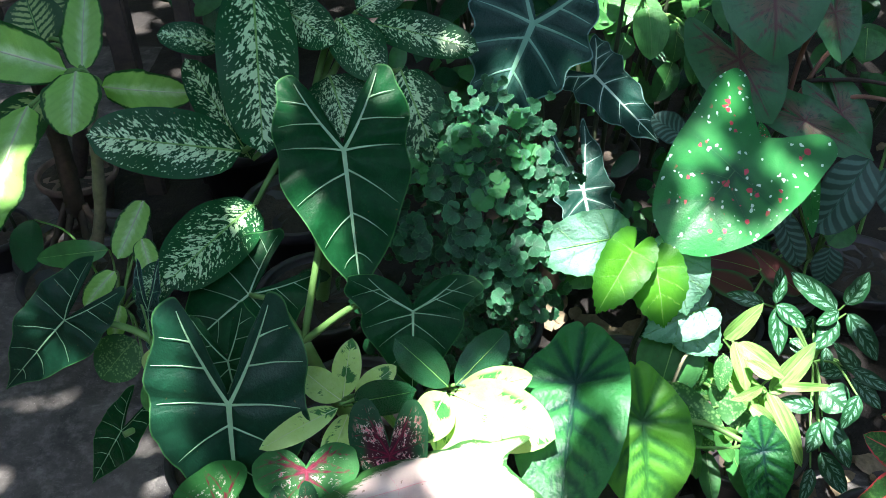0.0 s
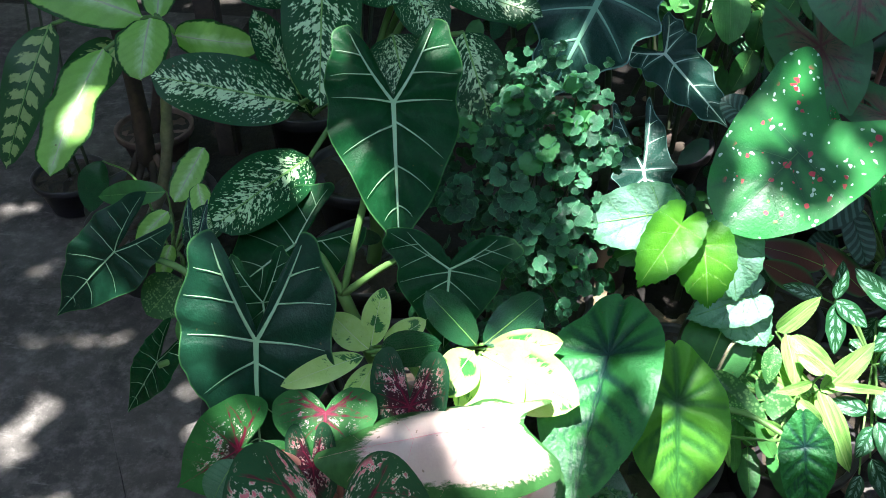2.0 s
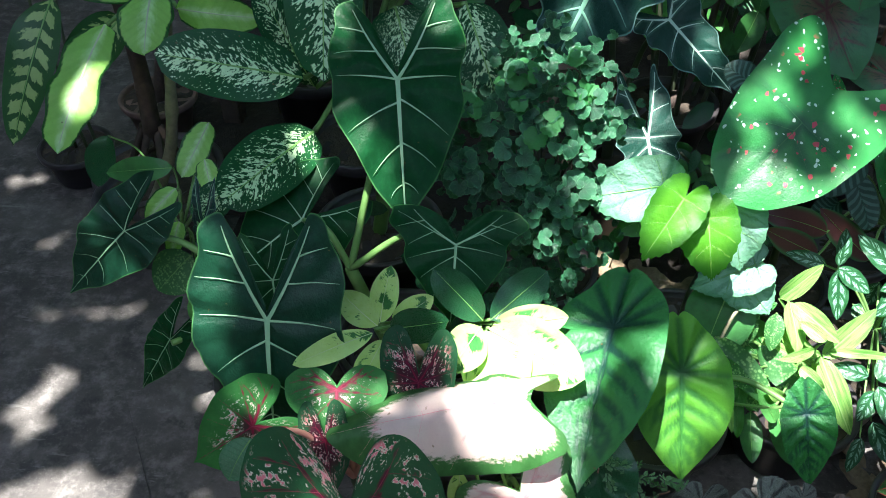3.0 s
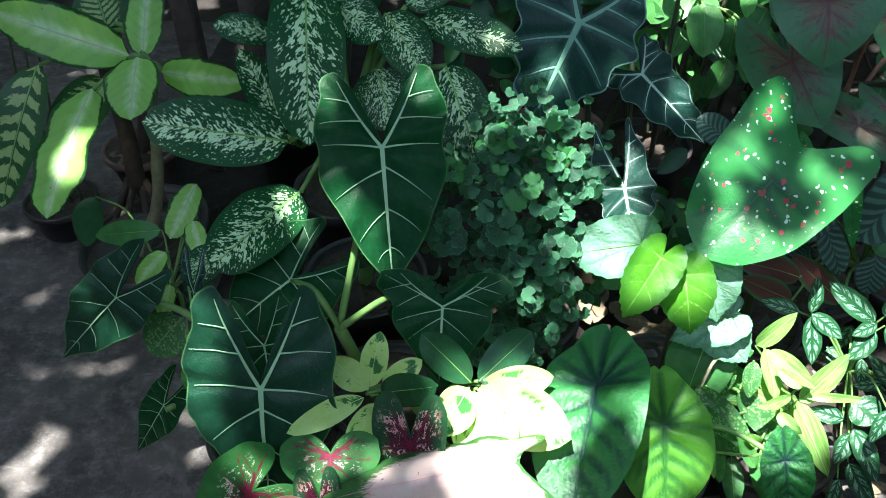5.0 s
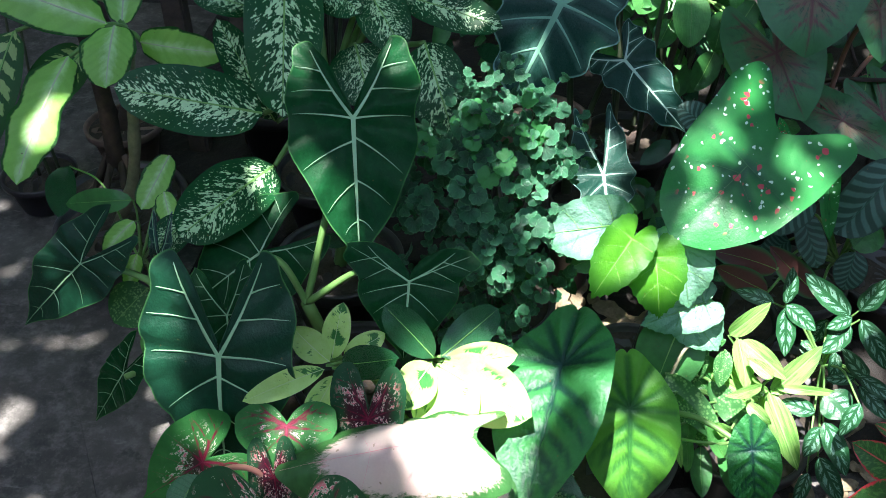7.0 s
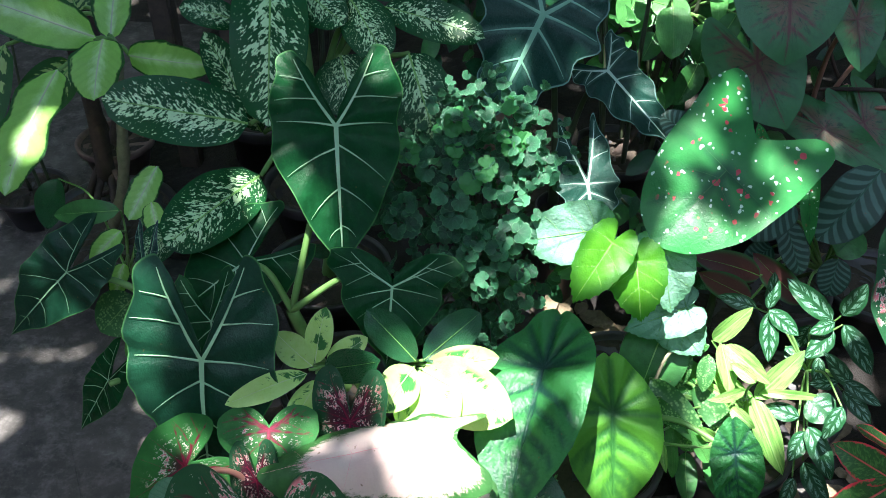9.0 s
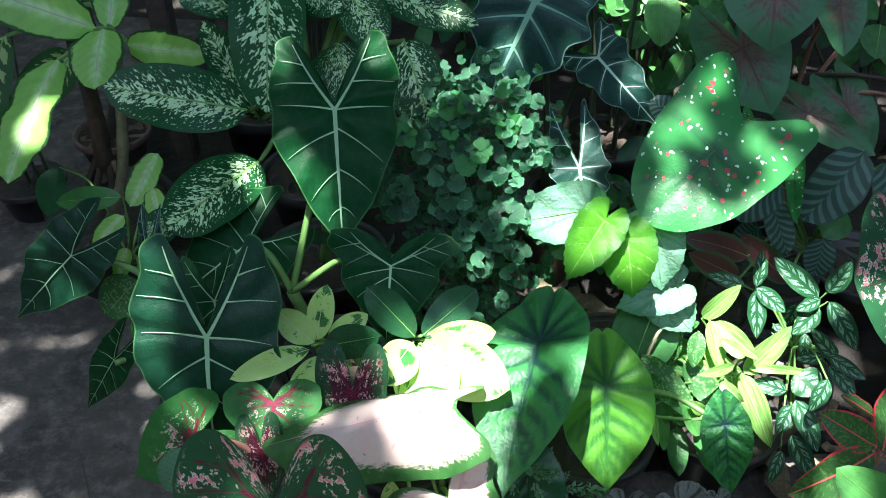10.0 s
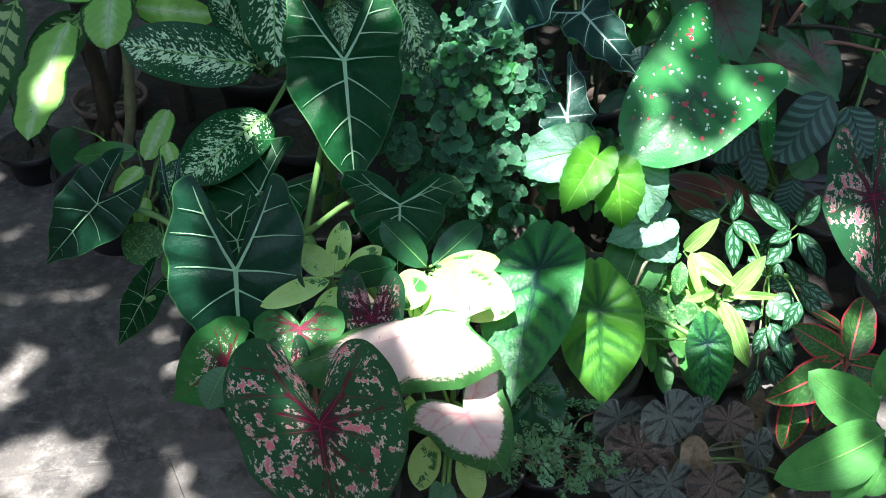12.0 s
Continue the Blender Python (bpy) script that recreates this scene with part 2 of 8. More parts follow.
def paint_silver(n, x, y, s, e, v):
    """Aluminium plant: broken silver patches between the side veins, strongest beside the midrib."""
    lean = n.math("SUBTRACT", s, n.math("MULTIPLY", e, 0.30))
    wob = n.math("MULTIPLY", n.noise(v, 5.0, 2.0), 1.6)
    break_up = n.math("SINE", n.math("ADD", n.math("MULTIPLY", lean, 27.0), n.math("ADD", wob, n.math("MULTIPLY", n.rand(), 6.0))))
    blot = n.noise(n.join(n.math("MULTIPLY", lean, 7.0), n.math("MULTIPLY", y, 9.0), n.math("MULTIPLY", n.rand(), 9.0)), 2.4, 3.0, 0.6)
    band = n.math("MULTIPLY", n.step(e, 0.10, 0.22), n.step(n.math("ADD", e, n.math("MULTIPLY", n.math("SUBTRACT", blot, 0.5), 0.9)), 0.74, 0.52))
    rows = n.math("MULTIPLY", band, n.math("MULTIPLY", n.step(break_up, 0.75, 0.2), n.step(blot, 0.40, 0.50)))
    green = n.mix(n.noise(v, 6.0), (0.010, 0.052, 0.020), (0.026, 0.105, 0.036))
    return n.mix(rows, green, n.mix(n.noise(v, 30.0), (0.12, 0.26, 0.17), (0.30, 0.45, 0.34)))


def paint_zebra(n, x, y, s, e, v):
    ay = n.math("ABSOLUTE", y)
    wave = n.math("SINE", n.math("ADD", n.math("MULTIPLY", n.math("SUBTRACT", x, n.math("MULTIPLY", n.math("SQRT", ay), 0.42)), 46.0), n.math("MULTIPLY", n.noise(v, 5.0), 2.5)))
    f = n.math("MULTIPLY", n.step(wave, -0.3, 0.7), n.step(e, 0.98, 0.88))
    return n.mix(f, (0.012, 0.046, 0.026), n.mix(n.noise(v, 6.0), (0.030, 0.085, 0.062), (0.085, 0.165, 0.125)))


def paint_crimson_edge(n, x, y, s, e, v):
    f = n.noise(v, 16.0, 3.0, 0.7)
    rim = n.step(n.math("ADD", e, n.math("MULTIPLY", n.math("SUBTRACT", f, 0.5), 0.45)), 0.84, 0.97)
    green = n.mix(n.step(feather(n, x, y, v, 13.0, 2.0), 0.45, 0.68), (0.025, 0.09, 0.025), (0.07, 0.17, 0.045))
    col = n.mix(n.step(e, 0.07, 0.02), green, (0.5, 0.06, 0.06))
    return n.mix(rim, col, (0.55, 0.03, 0.06))


def paint_cream(n, x, y, s, e, v):
    """Variegated umbrella leaf: pale yellow-green with torn dark green patches."""
    f = feather(n, x, y, v, 9.0)
    patch = n.math("ADD", n.noise(v, 2.6, 1.0), n.math("MULTIPLY", n.math("SUBTRACT", f, 0.5), 0.35))
    green = n.math("MULTIPLY", n.step(patch, 0.59, 0.62), n.step(e, 0.85, 0.6))
    col = n.mix(n.noise(v, 5.0), (0.40, 0.60, 0.11), (0.62, 0.75, 0.32))
    return n.mix(green, col, n.mix(f, (0.02, 0.12, 0.035), (0.08, 0.24, 0.06)))


def paint_gold(n, x, y, s, e, v):
    """Yellow-green strap leaf, greener in streaks along its middle."""
    stripe = n.noise(n.join(n.math("MULTIPLY", s, 1.4), n.math("MULTIPLY", y, 16.0), n.math("MULTIPLY", n.rand(), 7.0)), 2.2, 3.0)
    fine = n.noise(n.join(n.math("MULTIPLY", s, 0.6), n.math("MULTIPLY", y, 60.0), n.rand()), 3.0, 2.0)
    col = n.mix(n.step(stripe, 0.36, 0.62), (0.13, 0.33, 0.06), (0.30, 0.50, 0.12))
    col = n.mix(n.math("MULTIPLY", n.step(fine, 0.42, 0.62), 0.22), col, (0.42, 0.58, 0.22))
    return n.mix(n.step(e, 0.08, 0.02), col, (0.38, 0.55, 0.20))


def paint_dotted(n, x, y, s, e, v):
    """Green leaf dusted with soft pale spots."""
    spot = n.math("MULTIPLY", n.step(n.voro(v, 25.0), 0.6, 0.2), n.step(n.noise(v, 5.0), 0.38, 0.55))
    return n.mix(spot, (0.045, 0.145, 0.04), (0.21, 0.37, 0.13))


def paint_watermelon(n, x, y, s, e, v):
    """Grey-bronze rounded leaf with sunken dark ribs that fork towards the rim."""
    wob = n.math("MULTIPLY", n.noise(v, 5.0, 2.0), 2.2)
    wave = n.math("SINE", n.math("ADD", n.math("MULTIPLY", s, 50.3), wob))
    fork = n.math("SINE", n.math("ADD", n.math("MULTIPLY", s, 100.5), wob))
    rib = n.math("MAXIMUM", n.step(wave, 0.55, 0.95), n.math("MULTIPLY", n.step(fork, 0.7, 1.0), n.step(e, 0.5, 0.8)))
    dark = n.math("MULTIPLY", rib, n.math("MULTIPLY", n.step(e, 0.0, 0.10), n.step(e, 1.05, 0.85)))
    cool = n.mix(n.noise(v, 12.0, 5.0, 0.7), (0.058, 0.078, 0.066), (0.170, 0.205, 0.178))
    warm = n.mix(n.noise(v, 12.0, 5.0, 0.7), (0.062, 0.046, 0.034), (0.160, 0.118, 0.092))
    return n.mix(n.math("MULTIPLY", dark, 0.9), n.mix(n.step(n.rand(), 0.5, 0.75), cool, warm), (0.014, 0.014, 0.014))


def paint_begonia(n, x, y, s, e, v):
    col = n.mix(n.noise(v, 6.0, 4.0), (0.06, 0.23, 0.015), (0.13, 0.36, 0.03))
    col = n.mix(n.math("MULTIPLY", n.step(e, 0.5, 1.0), 0.7), col, (0.025, 0.13, 0.015))
    return n.mix(n.math("MULTIPLY", n.step(n.near, 0.03, 0.005), 0.6), col, (0.34, 0.56, 0.12))


def paint_palebegonia(n, x, y, s, e, v):
    """Silvery green begonia leaf with fine darker veins and a rim that fades to green."""
    col = n.mix(n.noise(v, 9.0, 5.0, 0.65), (0.13, 0.29, 0.19), (0.34, 0.50, 0.38))
    wave = n.math("SINE", n.math("ADD", n.math("MULTIPLY", s, 62.8), n.math("MULTIPLY", n.noise(v, 7.0, 3.0), 3.0)))
    col = n.mix(n.math("MULTIPLY", n.step(wave, 0.6, 1.0), 0.45), col, (0.05, 0.17, 0.09))
    col = n.mix(n.math("MULTIPLY", n.step(e, 0.72, 1.0), 0.6), col, (0.06, 0.21, 0.09))
    return n.mix(n.math("MULTIPLY", n.step(n.near, 0.035, 0.005), 0.7), col, (0.05, 0.16, 0.08))


def paint_bluegreen(n, x, y, s, e, v):
    """Small leaf, each of its own tone, darker in the middle, with a thin pale rim."""
    tone = n.mix(n.rand(), (0.010, 0.060, 0.030), (0.054, 0.195, 0.096))
    col = n.mix(n.step(e, 0.1, 0.9), n.node("ShaderNodeHueSaturation", Color=tone, Value=0.6), tone)
    ray = n.math("MULTIPLY", n.step(n.math("SINE", n.math("MULTIPLY", s, 56.5)), 0.8, 1.0), n.step(e, 1.0, 0.3))
    col = n.mix(n.math("MULTIPLY", ray, 0.4), col, (0.12, 0.26, 0.16))
    return n.mix(n.math("MULTIPLY", n.step(e, 0.90, 1.0), 0.6), col, (0.17, 0.34, 0.20))


def paint_bright(n, x, y, s, e, v):
    """Fresh green leaf with fine veins that run along it."""
    bow = n.math("MULTIPLY", n.math("ABSOLUTE", y), n.math("ADD", 1.0, n.math("MULTIPLY", n.math("ABSOLUTE", n.math("SUBTRACT", s, 0.5)), 1.2)))
    line = n.noise(n.join(n.math("MULTIPLY", s, 0.8), n.math("MULTIPLY", bow, 46.0), n.math("MULTIPLY", n.rand(), 7.0)), 2.5, 3.0, 0.6)
    col = n.mix(n.step(line, 0.30, 0.70), (0.085, 0.27, 0.065), (0.12, 0.34, 0.09))
    return n.mix(n.step(n.noise(v, 5.0, 3.0), 0.35, 0.7), col, n.node("ShaderNodeHueSaturation", Color=col, Value=0.75))


MAT = {
    "velvet": leaf_material("velvet_green_leaf", velvet_paint((0.003, 0.028, 0.009), (0.008, 0.060, 0.018), (0.010, 0.075, 0.024)), 0.38, 0.16, (1.6, 3.6, 0.8), 0.3, 70, shine=0.07),
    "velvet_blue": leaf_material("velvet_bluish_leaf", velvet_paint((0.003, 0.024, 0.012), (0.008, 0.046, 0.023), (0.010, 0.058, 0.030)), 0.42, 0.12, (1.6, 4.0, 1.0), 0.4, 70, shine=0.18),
    "shield": leaf_material("blackish_shield_leaf", paint_shield, 0.30, 0.08, (1.2, 1.6, 0.7), 0.45, 60, shine=0.11),
    "speckled": leaf_material("speckled_dumb_cane_leaf", paint_speckled, 0.34, 0.16, tint=(0.82, 1.0, 0.92), shine=0.13),
    "lime": leaf_material("lime_dumb_cane_leaf", paint_lime, 0.36, 0.45, tint=(0.82, 1.0, 0.9)),
    "herring": leaf_material("herringbone_leaf", paint_herring, 0.38, 0.3),
    "spotted": leaf_material("spotted_caladium_leaf", paint_spotted, 0.36, 0.30, (1.2, 1.5, 0.9)),
    "redheart": leaf_material("crimson_caladium_leaf", crimson_paint((0.009, 0.050, 0.022), (0.022, 0.095, 0.038), (0.030, 0.010, 0.018), (0.085, 0.005, 0.025), 0.40, 0.562, 0.030), 0.46, 0.16, (1.3, 1.4, 0.8), tint=(1.0, 1.0, 1.0), shine=0.12),
    "crimson_green": leaf_material("green_crimson_ribbed_leaf", crimson_paint((0.018, 0.10, 0.024), (0.04, 0.19, 0.045), (0.05, 0.012, 0.020), (0.15, 0.008, 0.03), 0.42, 0.590, 0.06, (0.86, 0.45)), 0.46, 0.22, (1.3, 1.5, 0.6), tint=(1.0, 1.0, 1.0), shine=0.12),
    "crimson_dark": leaf_material("maroon_caladium_leaf", crimson_paint((0.008, 0.040, 0.018), (0.018, 0.075, 0.030), (0.050, 0.005, 0.018), (0.12, 0.006, 0.026), 0.75, 0.565, 0.03, (0.95, 0.6)), 0.46, 0.16, (1.3, 1.4, 0.8), tint=(1.0, 1.0, 1.0), shine=0.12),
    "blush": leaf_material("blush_caladium_leaf", paint_blush, 0.45, 0.30, (1.05, 1.05, 0.95), tint=(1.0, 1.0, 1.0)),
    "duskred": leaf_material("dusky_red_caladium_leaf", paint_duskred, 0.42, 0.15, tint=(1.0, 1.0, 1.0), shine=0.35),
    "colocasia": leaf_material("green_taro_leaf", taro_paint((0.085, 0.28, 0.030), (0.155, 0.40, 0.055), (0.030, 0.14, 0.030), (0.030, 0.10, 0.045)), 0.46, 0.45, (1.6, 1.8, 0.4), 0.4, 40),
    "colocasia_dark": leaf_material("dark_taro_leaf", taro_paint((0.026, 0.135, 0.042), (0.052, 0.215, 0.062), (0.009, 0.046, 0.032), (0.016, 0.045, 0.048)), 0.42, 0.32, (1.5, 1.9, 0.4), 0.9, 26, shine=0.24),
    "silver": leaf_material("aluminium_plant_leaf", paint_silver, 0.30, 0.15),
    "zebra": leaf_material("zebra_plant_leaf", paint_zebra, 0.42, 0.12),
    "crimson_edge": leaf_material("crimson_edged_leaf", paint_crimson_edge, 0.34, 0.22, tint=(1.0, 1.0, 1.0)),
    "cream": leaf_material("cream_variegated_leaf", paint_cream, 0.30, 0.30, (1.15, 1.25, 0.6)),
    "gold": leaf_material("gold_striped_leaf", paint_gold, 0.36, 0.35, (1.2, 1.3, 0.4)),
    "dotted": leaf_material("dotted_green_leaf", paint_dotted, 0.38, 0.3),
    "watermelon": leaf_material("bronze_grey_leaf", paint_watermelon, 0.33, 0.12, (1.3, 1.2, 0.9), 0.9, 22, tint=(1.0, 1.0, 1.0), shine=0.5),
    "begonia": leaf_material("bright_begonia_leaf", paint_begonia, 0.40, 0.5, (1.9, 1.9, 0.35)),
    "palebegonia": leaf_material("pale_begonia_leaf", paint_palebegonia, 0.36, 0.25, bump=0.7, grain=35),
    "bright": leaf_material("fresh_green_leaf", paint_bright, 0.34, 0.35, (1.3, 1.5, 0.5)),
    "mid": leaf_material("mid_green_leaf", plain((0.045, 0.16, 0.04), (0.5, 1.5)), 0.34, 0.24),
    "deep": leaf_material("deep_green_leaf", plain((0.016, 0.075, 0.028), (0.5, 1.5)), 0.28, 0.15),
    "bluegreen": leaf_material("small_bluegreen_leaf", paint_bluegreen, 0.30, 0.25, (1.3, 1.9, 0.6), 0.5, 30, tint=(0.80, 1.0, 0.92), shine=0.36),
    "sunlit_small": leaf_material("small_sunlit_leaf", plain((0.06, 0.24, 0.07)), 0.36, 0.35, (1.3, 1.7, 0.5), 0.35, 30),
    "fern": leaf_material("fine_aralia_leaf", plain((0.16, 0.29, 0.15)), 0.45, 0.3),
    "canopy": leaf_material("tree_leaf", plain((0.05, 0.13, 0.03)), 0.4, 0.35),
    "dry": leaf_material("dry_leaf", plain((0.24, 0.16, 0.10), (0.4, 1.7), 9.0), 0.75, 0.1, (1.1, 1.0, 0.8), 0.6, 25),
}


def simple_material(name, lo, hi, scale=30.0, rough=0.6, bump=0.3, metal=0.0, big=3.0):
    n = Nodes(name)
    v = n.obj()
    grain, wide = n.noise(v, scale, 6.0, 0.65), n.noise(v, big, 3.0)
    f = n.math("ADD", n.math("MULTIPLY", grain, 0.55), n.math("MULTIPLY", wide, 0.5), clamp=True)
    return n.done(n.principled(n.mix(n.step(f, 0.3, 0.75), lo, hi), n.math("ADD", rough - 0.12, n.math("MULTIPLY", wide, 0.25)), n.bump(grain, bump, 0.004), Metallic=metal))


def rib_material(name, lo, hi, rough=0.45, glow=0.15):
    n = Nodes(name)
    c = n.mix(n.noise(n.obj(), 25.0, 3.0), lo, hi)
    return n.done(n.node("ShaderNodeMixShader", i0=glow, i1=n.principled(c, rough, Specular_IOR_Level=0.2), i2=n.node("ShaderNodeBsdfTranslucent", Color=c)))


MAT.update({
    "rib_pale": rib_material("pale_green_rib", (0.17, 0.36, 0.18), (0.32, 0.52, 0.31)),
    "rib_silver": rib_material("silvery_rib", (0.30, 0.46, 0.36), (0.48, 0.62, 0.52)),
    "rib_teal": rib_material("teal_rib", (0.11, 0.27, 0.18), (0.20, 0.40, 0.28)),
    "rib_green": rib_material("green_rib", (0.10, 0.26, 0.06), (0.20, 0.40, 0.10)),
    "rib_leaf": rib_material("leaf_green_rib", (0.025, 0.12, 0.035), (0.05, 0.18, 0.05)),
    "rib_lime": rib_material("lime_rib", (0.40, 0.52, 0.24), (0.55, 0.64, 0.36)),
    "rib_dark": rib_material("dark_rib", (0.012, 0.06, 0.035), (0.025, 0.10, 0.05)),
    "rib_crimson": rib_material("crimson_rib", (0.09, 0.006, 0.02), (0.19, 0.014, 0.04)),
    "rib_pink": rib_material("pink_rib", (0.62, 0.22, 0.25), (0.70, 0.36, 0.36)),
    "rib_red": rib_material("red_rib", (0.45, 0.05, 0.06), (0.6, 0.12, 0.12)),
    "rib_dusk": rib_material("dusky_rib", (0.08, 0.032, 0.030), (0.12, 0.055, 0.045)),
    "stalk": rib_material("green_stalk", (0.07, 0.17, 0.045), (0.16, 0.30, 0.09), 0.4, 0.1),
    "stalk_dark": rib_material("dark_stalk", (0.03, 0.05, 0.03), (0.07, 0.08, 0.045), 0.5, 0.05),
    "stalk_red": rib_material("reddish_stalk", (0.20, 0.08, 0.07), (0.34, 0.19, 0.14), 0.45, 0.1),
    "cane": simple_material("ringed_cane", (0.07, 0.075, 0.045), (0.24, 0.22, 0.14), 40, 0.7, 0.5),
    "bark": simple_material("brown_bark", (0.02, 0.014, 0.011), (0.07, 0.045, 0.034), 45, 0.85, 0.9),
    "terracotta": simple_material("weathered_terracotta", (0.08, 0.05, 0.04), (0.20, 0.13, 0.10), 25, 0.8, 0.3),
    "plastic": simple_material("black_plastic_pot", (0.012, 0.011, 0.012), (0.035, 0.03, 0.033), 25, 0.45, 0.1),
    "soil": simple_material("dark_potting_soil", (0.010, 0.008, 0.006), (0.05, 0.036, 0.024), 90, 0.95, 1.0, 0.0, 14),
    "wall": simple_material("weathered_wall_render", (0.06, 0.065, 0.05), (0.14, 0.14, 0.11), 12, 0.9, 0.4),
    "wood": simple_material("old_wood_post", (0.02, 0.015, 0.012), (0.08, 0.055, 0.04), 30, 0.85, 0.8),
})


def slab_paint():
    n = Nodes("worn_grey_concrete")
    geo = n.tree.nodes.new("ShaderNodeNewGeometry").outputs["Position"]
    wide, grain, fine = n.noise(geo, 3.2, 6.0, 0.65), n.noise(geo, 22.0, 8.0, 0.75), n.noise(geo, 190.0, 4.0, 0.7)
    col = n.mix(n.step(wide, 0.36, 0.66), (0.042, 0.038, 0.036), (0.094, 0.086, 0.079))
    col = n.mix(n.math("MULTIPLY", n.step(grain, 0.44, 0.72), 0.8), col, (0.168, 0.156, 0.145))
    col = n.mix(n.math("MULTIPLY", n.step(n.noise(geo, 8.0, 5.0, 0.75), 0.53, 0.64), 0.7), col, (0.028, 0.027, 0.027))
    col = n.mix(n.math("MULTIPLY", n.step(fine, 0.63, 0.72), 0.6), col, (0.26, 0.245, 0.23))
    scuff = n.noise(n.join(n.math("MULTIPLY", n.split(geo)[0], 3.0), n.math("MULTIPLY", n.split(geo)[1], 14.0), 0.0), 3.0, 5.0, 0.7)
    col = n.mix(n.math("MULTIPLY", n.step(scuff, 0.60, 0.70), 0.5), col, (0.20, 0.19, 0.18))
    h = n.math("ADD", n.math("MULTIPLY", grain, 1.0), n.math("MULTIPLY", fine, 0.5))
    return n.done(n.principled(col, n.math("ADD", 0.6, n.math("MULTIPLY", wide, 0.35)), n.bump(h, 0.6, 0.005), Specular_IOR_Level=0.3))


def earth_paint():
    n = Nodes("dark_earth_with_litter")
    geo = n.tree.nodes.new("ShaderNodeNewGeometry").outputs["Position"]
    wide, grain = n.noise(geo, 5.0, 5.0, 0.6), n.noise(geo, 60.0, 6.0, 0.75)
    col = n.mix(n.step(wide, 0.35, 0.7), (0.008, 0.006, 0.005), (0.026, 0.02, 0.015))
    col = n.mix(n.math("MULTIPLY", n.step(grain, 0.55, 0.7), 0.5), col, (0.075, 0.055, 0.04))
    return n.done(n.principled(col, 0.92, n.bump(grain, 0.9, 0.012)))


MAT["slab"], MAT["earth"] = slab_paint(), earth_paint()


# ---- mesh helpers ----
def mesh_of(name, verts, faces, material, smooth=True, uvs=None):
    me = bpy.data.meshes.new(name)
    me.from_pydata([tuple(v) for v in verts], [], faces)
    if uvs:
        loops = np.zeros(len(me.loops), dtype=np.int32)
        me.loops.foreach_get("vertex_index", loops)
        for layer, data in uvs.items():
            me.uv_layers.new(name=layer).data.foreach_set("uv", np.asarray(data, dtype=np.float32)[loops].ravel())
    me.polygons.foreach_set("use_smooth", [smooth] * len(me.polygons))
    me.materials.append(MAT[material])
    return me


def part(name, me, parent, label="", m=None):
    ob = new(name, me)
    ob.parent = parent
    if m is not None:
        ob.matrix_local = m
    return tagged(ob, label) if label else ob


def curve_points(points, steps=8):
    """A smooth line through the points."""
    p = [Vector(q) for q in points]
    p = [2 * p[0] - p[1], *p, 2 * p[-1] - p[-2]]
    line = []
    for a, b, c, d in zip(p, p[1:], p[2:], p[3:]):
        for k in range(steps):
            t = k / steps
            line.append(0.5 * (2 * b + (c - a) * t + (2 * a - 5 * b + 4 * c - d) * t * t + (3 * b - a - 3 * c + d) * t ** 3))
    return line + [p[-2]]


def tube(name, points, r0, r1, material, sides=8, steps=8, rings=0.0, every=5):
    """A tapering stalk along a smooth line; rings: how far leaf scars stand out."""
    line = curve_points(points, steps)
    verts, faces = [], []
    side = Vector((1, 0.1, 0))
    for i, q in enumerate(line):
        way = (line[min(i + 1, len(line) - 1)] - line[max(i - 1, 0)]).normalized()
        u = (side - way * side.dot(way)).normalized()
        w = way.cross(u)
        r = r0 + (r1 - r0) * i / (len(line) - 1)
        r *= 1 + (rings if i % every == 0 else 0.0)
        for k in range(sides):
            a = 2 * math.pi * k / sides
            verts.append(q + u * r * math.cos(a) + w * r * math.sin(a))
        if i:
            o = (i - 1) * sides
            faces += [(o + k, o + (k + 1) % sides, o + sides + (k + 1) % sides, o + sides + k) for k in range(sides)]
    faces += [tuple(range(sides - 1, -1, -1)), tuple(range(len(verts) - sides, len(verts)))]
    return mesh_of(name, verts, faces, material)


def turned(name, profile, material, sides=40):
    """A body of revolution from (radius, height) pairs."""
    verts = [(r * math.cos(2 * math.pi * k / sides), r * math.sin(2 * math.pi * k / sides), z) for r, z in profile for k in range(sides)]
    faces = [(i * sides + k, i * sides + (k + 1) % sides, (i + 1) * sides + (k + 1) % sides, (i + 1) * sides + k) for i in range(len(profile) - 1) for k in range(sides)]
    faces.append(tuple(range(sides - 1, -1, -1)))
    faces.append(tuple(range((len(profile) - 1) * sides, len(profile) * sides)))
    return mesh_of(name, verts, faces, material)


